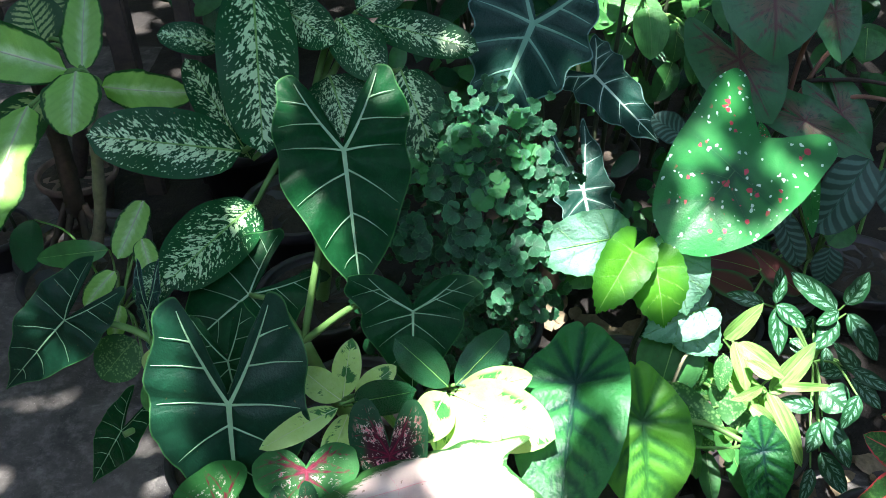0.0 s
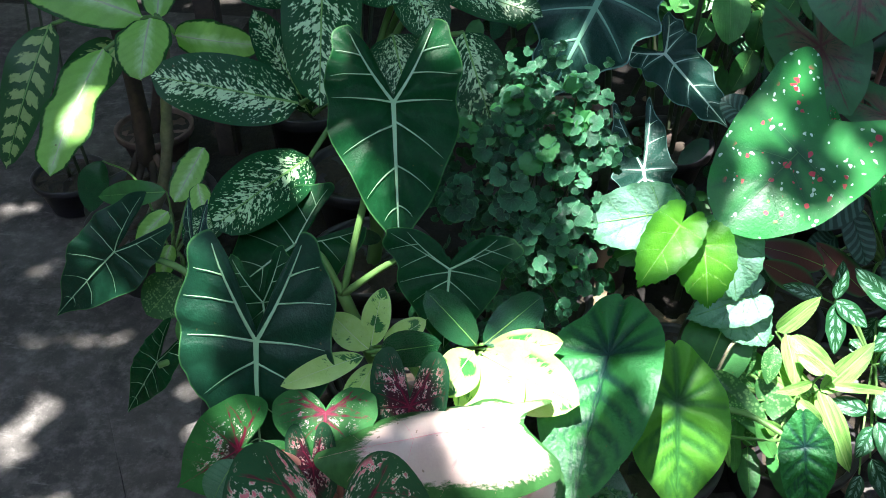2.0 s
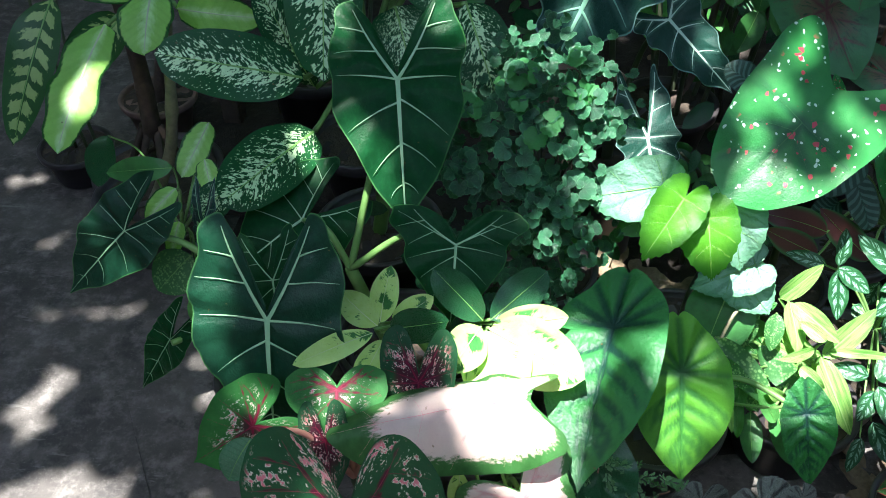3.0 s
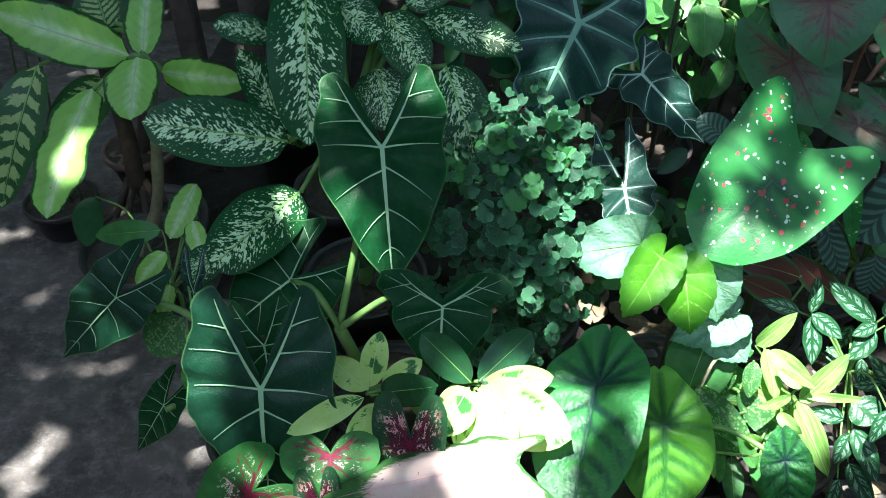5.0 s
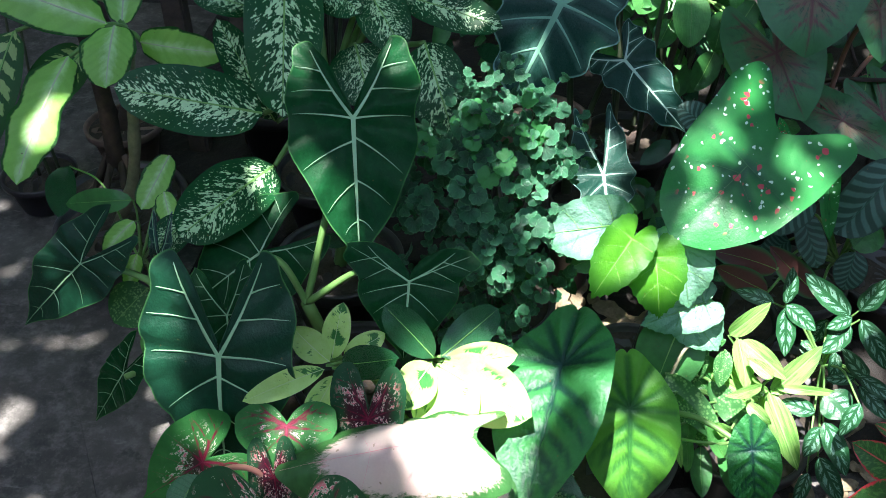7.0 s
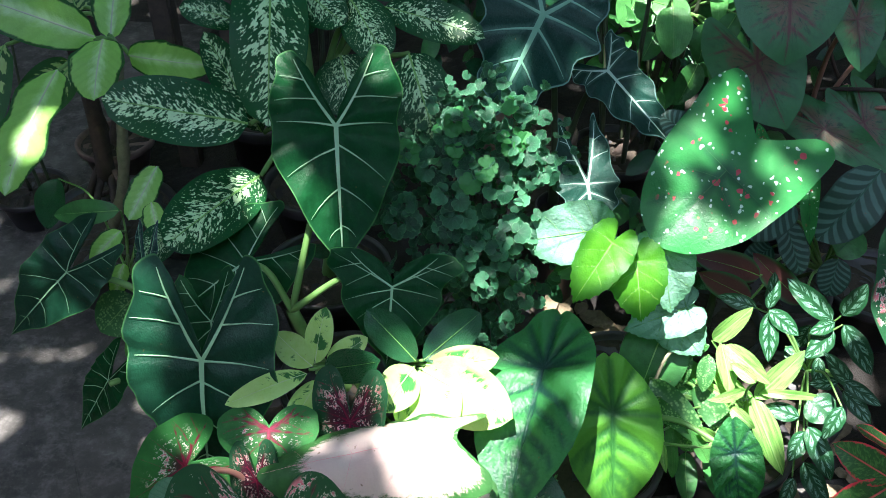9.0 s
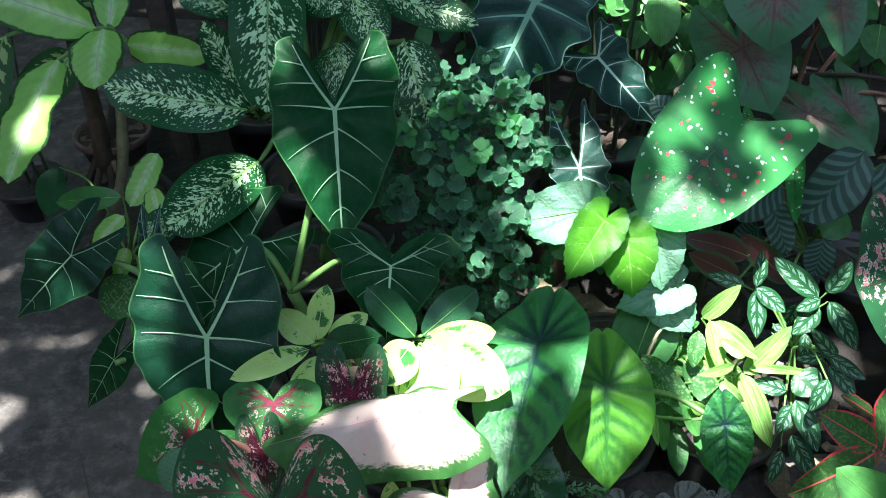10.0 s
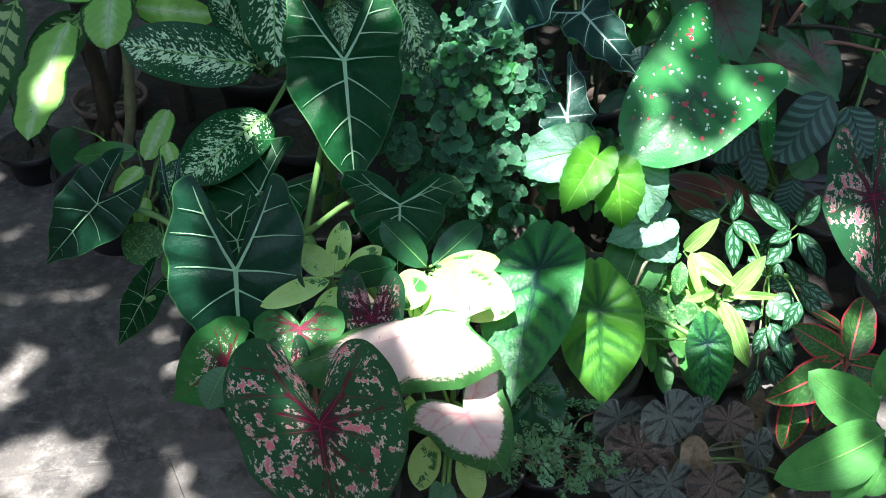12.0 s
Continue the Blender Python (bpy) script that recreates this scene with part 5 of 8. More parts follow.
stalk(umbrella, [(-0.062, 0.880, 0.354), (-0.032, 0.795, 0.386), (-0.008, 0.684, 0.372)], 0.0039, 0.0024, "stalk")

# white and pink caladium with green-edged leaves
blush_cal = potted("caladium", "white and pink caladium with green-edged leaves", "houseplant", (0.10, 0.76), (0.090, 0.130), "plastic")
leaf(blush_cal, "blush", (0.040, 0.690, 0.512), (-0.180, 0.672, 0.432), 0.140, 42, back=0.36, shape="heart_broad", cup=-0.24, ripple=0.03, bend=0.0)
stalk(blush_cal, [(0.100, 0.760, 0.114), (0.079, 0.762, 0.168), (0.058, 0.740, 0.222)], 0.008, 0.0060, "stalk_dark", "stem")
stalk(blush_cal, [(0.058, 0.740, 0.222), (0.055, 0.755, 0.400), (0.040, 0.696, 0.508)], 0.0052, 0.0032, "stalk")
leaf(blush_cal, "speckled", (0.045, 0.550, 0.250), (0.038, 0.540, 0.354), 0.029, mat='palebegonia')
stalk(blush_cal, [(0.058, 0.740, 0.222), (0.051, 0.659, 0.257), (0.045, 0.554, 0.247)], 0.0052, 0.0032, "stalk")
leaf(blush_cal, "speckled", (0.057, 0.550, 0.255), (0.060, 0.540, 0.350), 0.026, mat='palebegonia')
stalk(blush_cal, [(0.058, 0.740, 0.222), (0.057, 0.659, 0.260), (0.057, 0.554, 0.252)], 0.0052, 0.0032, "stalk")
leaf(blush_cal, "blush", (0.080, 0.632, 0.393), (0.139, 0.590, 0.318), 0.130, 0, back=0.62, spread=1.7, shape="cordate", bend=0.0)
stalk(blush_cal, [(0.058, 0.740, 0.222), (0.062, 0.705, 0.330), (0.080, 0.636, 0.389)], 0.0052, 0.0032, "stalk")

# dark caladium with crimson veins and pink blotches
red_cal = potted("caladium", "dark caladium with crimson veins and pink blotches", "houseplant", (-0.13, 0.66), (0.100, 0.140), "plastic")
leaf(red_cal, "redheart", (-0.105, 0.486, 0.539), (-0.083, 0.455, 0.307), 0.229, 8, back=0.86, spread=1.02, shape="heart_long", bend=0.0)
leaf(red_cal, "redheart", (-0.178, 0.724, 0.468), (-0.170, 0.673, 0.422), 0.140, -0, back=0.76, spread=0.98, shape="heart_long", mat="crimson_green", bend=0.0)
stalk(red_cal, [(-0.130, 0.660, 0.123), (-0.143, 0.682, 0.231), (-0.156, 0.680, 0.338)], 0.009, 0.0067, "stalk_dark", "stem")
stalk(red_cal, [(-0.156, 0.680, 0.338), (-0.167, 0.718, 0.422), (-0.178, 0.728, 0.465)], 0.0052, 0.0032, "stalk_red")
leaf(red_cal, "redheart", (-0.290, 0.690, 0.419), (-0.382, 0.670, 0.348), 0.132, 1, back=0.91, spread=0.97, shape="heart_long", mat="crimson_green", bend=0.0)
leaf(red_cal, "redheart", (-0.070, 0.744, 0.474), (-0.065, 0.704, 0.392), 0.103, 14, back=1.34, spread=1.17, shape="heart_long", mat="crimson_dark", bend=0.0)
stalk(red_cal, [(-0.156, 0.680, 0.338), (-0.108, 0.735, 0.430), (-0.070, 0.748, 0.471)], 0.0052, 0.0032, "stalk_red")
leaf(red_cal, "mid", (-0.262, 0.620, 0.488), (-0.301, 0.610, 0.407), 0.046, mat='palebegonia')
stalk(red_cal, [(-0.156, 0.680, 0.338), (-0.214, 0.670, 0.440), (-0.262, 0.624, 0.485)], 0.0052, 0.0032, "stalk_red")
leaf(red_cal, "redheart", (-0.186, 0.672, 0.424), (-0.174, 0.640, 0.347), 0.070, back=1.1, mat="crimson_dark", bend=0.0)

# tall dark caladium with crimson and pink leaf
big_cal = potted("caladium", "tall dark caladium with crimson and pink leaf", "houseplant", (1.02, 1.22), (0.100, 0.150), "plastic")
leaf(big_cal, "redheart", (0.755, 1.017, 0.541), (0.791, 0.938, 0.379), 0.180, -1, back=1.14, spread=0.66, shape="heart_long", bend=0.0)
stalk(big_cal, [(1.020, 1.220, 0.132), (0.984, 1.222, 0.224), (0.949, 1.200, 0.315)], 0.009, 0.0067, "stalk_dark", "stem")
stalk(big_cal, [(0.949, 1.200, 0.315), (0.842, 1.143, 0.475), (0.755, 1.021, 0.538)], 0.0065, 0.004, "stalk")

# zebra plant with silver striped dark leaves
zebra = potted("zebra_plant", "zebra plant with silver striped dark leaves", "houseplant", (0.72, 1.50), (0.110, 0.150), "plastic")
leaf(zebra, "zebra", (0.804, 1.410, 0.515), (0.700, 1.330, 0.403), 0.107)
stalk(zebra, [(0.720, 1.500, 0.132), (0.751, 1.487, 0.185), (0.782, 1.450, 0.238)], 0.0055, 0.0041, "stalk_dark", "stem")
stalk(zebra, [(0.782, 1.450, 0.238), (0.794, 1.462, 0.418), (0.804, 1.414, 0.512)], 0.0039, 0.0024, "stalk")
leaf(zebra, "zebra", (0.660, 1.380, 0.446), (0.563, 1.310, 0.416), 0.073)
stalk(zebra, [(0.782, 1.450, 0.238), (0.715, 1.442, 0.378), (0.660, 1.384, 0.443)], 0.0039, 0.0024, "stalk")
leaf(zebra, "zebra", (0.641, 1.360, 0.421), (0.678, 1.300, 0.343), 0.057)
stalk(zebra, [(0.782, 1.450, 0.238), (0.705, 1.430, 0.363), (0.641, 1.364, 0.418)], 0.0039, 0.0024, "stalk")
leaf(zebra, "zebra", (0.470, 1.480, 0.517), (0.405, 1.500, 0.553), 0.059)
stalk(zebra, [(0.782, 1.450, 0.238), (0.611, 1.517, 0.434), (0.470, 1.484, 0.514)], 0.0039, 0.0024, "stalk")
leaf(zebra, "zebra", (0.782, 1.400, 0.310), (0.769, 1.360, 0.244), 0.066)
stalk(zebra, [(0.782, 1.450, 0.238), (0.782, 1.433, 0.287), (0.782, 1.404, 0.307)], 0.0039, 0.0024, "stalk")
leaf(zebra, "zebra", (0.635, 1.360, 0.357), (0.576, 1.320, 0.346), 0.055)
stalk(zebra, [(0.782, 1.450, 0.238), (0.701, 1.426, 0.324), (0.635, 1.364, 0.354)], 0.0039, 0.0024, "stalk")
leaf(zebra, "zebra", (0.829, 1.450, 0.348), (0.774, 1.400, 0.320), 0.075, mat='mid')
stalk(zebra, [(0.782, 1.450, 0.238), (0.808, 1.464, 0.311), (0.829, 1.454, 0.345)], 0.0039, 0.0024, "stalk")
leaf(zebra, "zebra", (0.892, 1.500, 0.436), (0.933, 1.420, 0.358), 0.093)
stalk(zebra, [(0.782, 1.450, 0.238), (0.842, 1.505, 0.370), (0.892, 1.504, 0.433)], 0.0039, 0.0024, "stalk")
leaf(zebra, "mid", (0.607, 1.300, 0.331), (0.471, 1.270, 0.389), 0.056, mat='duskred')
stalk(zebra, [(0.782, 1.450, 0.238), (0.686, 1.397, 0.314), (0.607, 1.304, 0.328)], 0.0039, 0.0024, "stalk")
leaf(zebra, "mid", (0.590, 1.260, 0.308), (0.476, 1.240, 0.377), 0.051, mat='duskred')
stalk(zebra, [(0.782, 1.450, 0.238), (0.677, 1.379, 0.305), (0.590, 1.264, 0.305)], 0.0039, 0.0024, "stalk")
leaf(zebra, "mid", (0.702, 1.300, 0.273), (0.592, 1.330, 0.362), 0.055, mat='duskred')
stalk(zebra, [(0.782, 1.450, 0.238), (0.738, 1.388, 0.275), (0.702, 1.304, 0.270)], 0.0039, 0.0024, "stalk")

# aluminium plant with silver-patched pointed leaves
silver_pl = potted("aluminium_plant", "aluminium plant with silver-patched pointed leaves", "houseplant", (0.66, 1.18), (0.120, 0.140), "plastic")
leaf(silver_pl, "silver", (0.590, 1.165, 0.367), (0.589, 1.190, 0.431), 0.026)
stalk(silver_pl, [(0.660, 1.180, 0.123), (0.672, 1.177, 0.181), (0.684, 1.150, 0.238)], 0.0055, 0.0041, "stalk_dark", "stem")
stalk(silver_pl, [(0.684, 1.150, 0.238), (0.632, 1.177, 0.325), (0.590, 1.169, 0.364)], 0.0026, 0.0016, "stalk")
leaf(silver_pl, "silver", (0.590, 1.165, 0.364), (0.643, 1.140, 0.333), 0.032)
stalk(silver_pl, [(0.684, 1.150, 0.238), (0.632, 1.177, 0.323), (0.590, 1.169, 0.361)], 0.0026, 0.0016, "stalk")
leaf(silver_pl, "silver", (0.590, 1.165, 0.361), (0.600, 1.120, 0.283), 0.034)
stalk(silver_pl, [(0.684, 1.150, 0.238), (0.632, 1.177, 0.321), (0.590, 1.169, 0.358)], 0.0026, 0.0016, "stalk")
leaf(silver_pl, "silver", (0.570, 1.170, 0.364), (0.506, 1.190, 0.369), 0.028)
stalk(silver_pl, [(0.684, 1.150, 0.238), (0.621, 1.181, 0.324), (0.570, 1.174, 0.361)], 0.0026, 0.0016, "stalk")
leaf(silver_pl, "silver", (0.710, 1.180, 0.340), (0.626, 1.220, 0.394), 0.041)
stalk(silver_pl, [(0.684, 1.150, 0.238), (0.698, 1.180, 0.305), (0.710, 1.184, 0.337)], 0.0026, 0.0016, "stalk")
leaf(silver_pl, "silver", (0.715, 1.180, 0.334), (0.669, 1.160, 0.322), 0.026)
stalk(silver_pl, [(0.684, 1.150, 0.238), (0.701, 1.179, 0.302), (0.715, 1.184, 0.331)], 0.0026, 0.0016, "stalk")
leaf(silver_pl, "silver", (0.717, 1.180, 0.316), (0.668, 1.140, 0.280), 0.039)
stalk(silver_pl, [(0.684, 1.150, 0.238), (0.702, 1.177, 0.290), (0.717, 1.184, 0.313)], 0.0026, 0.0016, "stalk")
leaf(silver_pl, "silver", (0.723, 1.180, 0.351), (0.754, 1.200, 0.410), 0.038)
stalk(silver_pl, [(0.684, 1.150, 0.238), (0.706, 1.181, 0.312), (0.723, 1.184, 0.348)], 0.0026, 0.0016, "stalk")
leaf(silver_pl, "silver", (0.731, 1.180, 0.330), (0.786, 1.130, 0.261), 0.041)
stalk(silver_pl, [(0.684, 1.150, 0.238), (0.710, 1.179, 0.300), (0.731, 1.184, 0.327)], 0.0026, 0.0016, "stalk")
leaf(silver_pl, "silver", (0.744, 1.100, 0.260), (0.682, 1.110, 0.325), 0.030)
stalk(silver_pl, [(0.684, 1.150, 0.238), (0.717, 1.132, 0.258), (0.744, 1.104, 0.257)], 0.0026, 0.0016, "stalk")
leaf(silver_pl, "silver", (0.724, 1.100, 0.272), (0.790, 1.070, 0.246), 0.027)
stalk(silver_pl, [(0.684, 1.150, 0.238), (0.706, 1.131, 0.264), (0.724, 1.104, 0.269)], 0.0026, 0.0016, "stalk")
leaf(silver_pl, "silver", (0.734, 1.100, 0.246), (0.780, 1.060, 0.210), 0.031)
stalk(silver_pl, [(0.684, 1.150, 0.238), (0.712, 1.131, 0.249), (0.734, 1.104, 0.243)], 0.0026, 0.0016, "stalk")
leaf(silver_pl, "silver", (0.691, 1.140, 0.284), (0.690, 1.100, 0.243), 0.025)
stalk(silver_pl, [(0.684, 1.150, 0.238), (0.688, 1.150, 0.268), (0.691, 1.144, 0.281)], 0.0026, 0.0016, "stalk")
leaf(silver_pl, "silver", (0.720, 1.100, 0.267), (0.672, 1.100, 0.257), 0.024)
stalk(silver_pl, [(0.684, 1.150, 0.238), (0.704, 1.131, 0.261), (0.720, 1.104, 0.264)], 0.0026, 0.0016, "stalk")
leaf(silver_pl, "silver", (0.659, 1.020, 0.234), (0.699, 0.960, 0.172), 0.039)
stalk(silver_pl, [(0.684, 1.150, 0.238), (0.670, 1.094, 0.249), (0.659, 1.024, 0.231)], 0.0026, 0.0016, "stalk")
leaf(silver_pl, "silver", (0.657, 1.020, 0.220), (0.629, 0.980, 0.187), 0.033)
stalk(silver_pl, [(0.684, 1.150, 0.238), (0.669, 1.095, 0.241), (0.657, 1.024, 0.217)], 0.0026, 0.0016, "stalk")
leaf(silver_pl, "silver", (0.665, 1.000, 0.165), (0.708, 0.950, 0.110), 0.038)
stalk(silver_pl, [(0.684, 1.150, 0.238), (0.673, 1.088, 0.215), (0.665, 1.004, 0.162)], 0.0026, 0.0016, "stalk")
leaf(silver_pl, "silver", (0.648, 0.980, 0.144), (0.628, 0.940, 0.101), 0.027)
stalk(silver_pl, [(0.684, 1.150, 0.238), (0.664, 1.080, 0.206), (0.648, 0.984, 0.141)], 0.0026, 0.0016, "stalk")
leaf(silver_pl, "silver", (0.648, 1.040, 0.235), (0.593, 1.060, 0.233), 0.032)
stalk(silver_pl, [(0.684, 1.150, 0.238), (0.664, 1.103, 0.248), (0.648, 1.044, 0.232)], 0.0026, 0.0016, "stalk")
leaf(silver_pl, "silver", (0.657, 1.050, 0.270), (0.695, 1.020, 0.253), 0.059)
stalk(silver_pl, [(0.684, 1.150, 0.238), (0.669, 1.108, 0.267), (0.657, 1.054, 0.267)], 0.0026, 0.0016, "stalk")
leaf(silver_pl, "silver", (0.694, 1.220, 0.287), (0.677, 1.200, 0.248), 0.034)
stalk(silver_pl, [(0.684, 1.150, 0.238), (0.690, 1.199, 0.274), (0.694, 1.224, 0.284)], 0.0026, 0.0016, "stalk")
leaf(silver_pl, "silver", (0.655, 1.200, 0.248), (0.684, 1.150, 0.238), 0.030)
stalk(silver_pl, [(0.684, 1.150, 0.238), (0.668, 1.184, 0.249), (0.655, 1.204, 0.245)], 0.0026, 0.0016, "stalk")
leaf(silver_pl, "silver", (0.690, 1.000, 0.310), (0.665, 0.970, 0.261), 0.030)
stalk(silver_pl, [(0.684, 1.150, 0.238), (0.687, 1.087, 0.295), (0.690, 1.004, 0.307)], 0.0026, 0.0016, "stalk")

# gold striped yellow-green dracaena
gold_pl = potted("dracaena", "gold striped yellow-green dracaena", "houseplant", (0.55, 1.06), (0.110, 0.140), "plastic")
leaf(gold_pl, "gold", (0.495, 1.120, 0.324), (0.549, 1.130, 0.398), 0.034)
stalk(gold_pl, [(0.550, 1.060, 0.123), (0.556, 1.062, 0.151), (0.562, 1.040, 0.178)], 0.0055, 0.0041, "stalk_dark", "stem")
stalk(gold_pl, [(0.562, 1.040, 0.178), (0.525, 1.106, 0.277), (0.495, 1.124, 0.321)], 0.0039, 0.0024, "stalk")
leaf(gold_pl, "gold", (0.503, 1.100, 0.337), (0.523, 1.040, 0.274), 0.034)
stalk(gold_pl, [(0.562, 1.040, 0.178), (0.529, 1.095, 0.284), (0.503, 1.104, 0.334)], 0.0039, 0.0024, "stalk")
leaf(gold_pl, "gold", (0.510, 1.100, 0.334), (0.585, 1.050, 0.298), 0.036)
stalk(gold_pl, [(0.562, 1.040, 0.178), (0.533, 1.094, 0.282), (0.510, 1.104, 0.331)], 0.0039, 0.0024, "stalk")
leaf(gold_pl, "gold", (0.573, 1.060, 0.252), (0.645, 1.100, 0.334), 0.043)
stalk(gold_pl, [(0.562, 1.040, 0.178), (0.568, 1.060, 0.227), (0.573, 1.064, 0.249)], 0.0039, 0.0024, "stalk")
leaf(gold_pl, "gold", (0.569, 1.060, 0.252), (0.628, 0.980, 0.151), 0.045)
stalk(gold_pl, [(0.562, 1.040, 0.178), (0.566, 1.060, 0.227), (0.569, 1.064, 0.249)], 0.0039, 0.0024, "stalk")
leaf(gold_pl, "gold", (0.578, 1.060, 0.265), (0.691, 1.050, 0.273), 0.017)
stalk(gold_pl, [(0.562, 1.040, 0.178), (0.571, 1.062, 0.235), (0.578, 1.064, 0.262)], 0.0039, 0.0024, "stalk")
leaf(gold_pl, "gold", (0.568, 1.060, 0.257), (0.502, 1.080, 0.252), 0.024)
stalk(gold_pl, [(0.562, 1.040, 0.178), (0.565, 1.061, 0.229), (0.568, 1.064, 0.254)], 0.0039, 0.0024, "stalk")
leaf(gold_pl, "gold", (0.561, 1.060, 0.242), (0.491, 1.090, 0.292), 0.034)
stalk(gold_pl, [(0.562, 1.040, 0.178), (0.562, 1.059, 0.220), (0.561, 1.064, 0.239)], 0.0039, 0.0024, "stalk")
leaf(gold_pl, "gold", (0.553, 1.050, 0.239), (0.463, 1.080, 0.270), 0.027)
stalk(gold_pl, [(0.562, 1.040, 0.178), (0.557, 1.053, 0.218), (0.553, 1.054, 0.236)], 0.0039, 0.0024, "stalk")
leaf(gold_pl, "gold", (0.553, 1.020, 0.217), (0.474, 1.050, 0.256), 0.034)
stalk(gold_pl, [(0.562, 1.040, 0.178), (0.557, 1.034, 0.204), (0.553, 1.024, 0.214)], 0.0039, 0.0024, "stalk")
leaf(gold_pl, "dotted", (0.384, 1.040, 0.298), (0.481, 0.960, 0.229), 0.050)
stalk(gold_pl, [(0.562, 1.040, 0.178), (0.464, 1.066, 0.265), (0.384, 1.044, 0.295)], 0.0039, 0.0024, "stalk")
leaf(gold_pl, "dotted", (0.464, 1.060, 0.267), (0.546, 0.990, 0.208), 0.046)
stalk(gold_pl, [(0.562, 1.040, 0.178), (0.508, 1.067, 0.240), (0.464, 1.064, 0.264)], 0.0039, 0.0024, "stalk")
leaf(gold_pl, "dotted", (0.401, 1.020, 0.272), (0.464, 0.970, 0.202), 0.032)
stalk(gold_pl, [(0.562, 1.040, 0.178), (0.473, 1.051, 0.248), (0.401, 1.024, 0.269)], 0.0039, 0.0024, "stalk")
leaf(gold_pl, "dotted", (0.427, 1.060, 0.252), (0.448, 1.090, 0.343), 0.035)
stalk(gold_pl, [(0.562, 1.040, 0.178), (0.488, 1.070, 0.234), (0.427, 1.064, 0.249)], 0.0039, 0.0024, "stalk")
leaf(gold_pl, "mid", (0.491, 0.980, 0.205), (0.534, 0.920, 0.129), 0.045)
stalk(gold_pl, [(0.562, 1.040, 0.178), (0.523, 1.019, 0.203), (0.491, 0.984, 0.202)], 0.0039, 0.0024, "stalk")
leaf(gold_pl, "bright", (0.418, 0.980, 0.242), (0.432, 0.940, 0.168), 0.023)
stalk(gold_pl, [(0.562, 1.040, 0.178), (0.483, 1.027, 0.230), (0.418, 0.984, 0.239)], 0.0039, 0.0024, "stalk")
leaf(gold_pl, "mid", (0.459, 0.990, 0.177), (0.463, 0.920, 0.129), 0.039)
stalk(gold_pl, [(0.562, 1.040, 0.178), (0.505, 1.026, 0.189), (0.459, 0.994, 0.174)], 0.0039, 0.0024, "stalk")
leaf(gold_pl, "mid", (0.402, 1.120, 0.268), (0.463, 1.060, 0.245), 0.071)
stalk(gold_pl, [(0.562, 1.040, 0.178), (0.474, 1.108, 0.248), (0.402, 1.124, 0.265)], 0.0039, 0.0024, "stalk")
leaf(gold_pl, "bright", (0.453, 1.000, 0.225), (0.455, 0.980, 0.190), 0.029)
stalk(gold_pl, [(0.562, 1.040, 0.178), (0.502, 1.033, 0.217), (0.453, 1.004, 0.222)], 0.0039, 0.0024, "stalk")
leaf(gold_pl, "gold", (0.520, 1.080, 0.238), (0.437, 1.100, 0.303), 0.032, mat='mid')
stalk(gold_pl, [(0.562, 1.040, 0.178), (0.539, 1.072, 0.219), (0.520, 1.084, 0.235)], 0.0039, 0.0024, "stalk")
leaf(gold_pl, "gold", (0.536, 1.020, 0.309), (0.470, 0.980, 0.321), 0.020)
stalk(gold_pl, [(0.556, 1.050, 0.165), (0.546, 1.055, 0.257), (0.536, 1.023, 0.306)], 0.0026, 0.0018, "stalk")
leaf(gold_pl, "gold", (0.515, 1.000, 0.286), (0.552, 0.970, 0.274), 0.024)
stalk(gold_pl, [(0.556, 1.050, 0.165), (0.536, 1.045, 0.245), (0.515, 1.003, 0.283)], 0.0026, 0.0018, "stalk")
leaf(gold_pl, "gold", (0.554, 1.030, 0.320), (0.515, 1.060, 0.331), 0.024)
stalk(gold_pl, [(0.556, 1.050, 0.165), (0.555, 1.060, 0.262), (0.554, 1.033, 0.317)], 0.0026, 0.0018, "stalk")
leaf(gold_pl, "dotted", (0.375, 1.000, 0.296), (0.437, 0.930, 0.293), 0.030)
stalk(gold_pl, [(0.556, 1.050, 0.165), (0.465, 1.045, 0.250), (0.375, 1.003, 0.293)], 0.0026, 0.0018, "stalk")
leaf(gold_pl, "dotted", (0.479, 1.070, 0.337), (0.473, 1.030, 0.287), 0.032)
stalk(gold_pl, [(0.556, 1.050, 0.165), (0.518, 1.080, 0.271), (0.479, 1.073, 0.334)], 0.0026, 0.0018, "stalk")
leaf(gold_pl, "mid", (0.400, 0.980, 0.244), (0.404, 0.950, 0.192), 0.022)
stalk(gold_pl, [(0.556, 1.050, 0.165), (0.478, 1.035, 0.224), (0.400, 0.983, 0.241)], 0.0026, 0.0018, "stalk")
leaf(gold_pl, "gold", (0.395, 0.950, 0.268), (0.415, 0.920, 0.203), 0.016)
stalk(gold_pl, [(0.556, 1.050, 0.165), (0.476, 1.020, 0.237), (0.395, 0.953, 0.265)], 0.0026, 0.0018, "stalk")
leaf(gold_pl, "bright", (0.424, 0.990, 0.271), (0.425, 0.960, 0.205), 0.028)
stalk(gold_pl, [(0.556, 1.050, 0.165), (0.490, 1.040, 0.238), (0.424, 0.993, 0.268)], 0.0026, 0.0018, "stalk")
leaf(gold_pl, "mid", (0.478, 1.060, 0.233), (0.408, 1.090, 0.286), 0.034)
stalk(gold_pl, [(0.556, 1.050, 0.165), (0.517, 1.075, 0.219), (0.478, 1.063, 0.230)], 0.0026, 0.0018, "stalk")
leaf(gold_pl, "dotted", (0.418, 1.060, 0.270), (0.430, 1.090, 0.327), 0.036)
stalk(gold_pl, [(0.556, 1.050, 0.165), (0.487, 1.075, 0.237), (0.418, 1.063, 0.267)], 0.0026, 0.0018, "stalk")
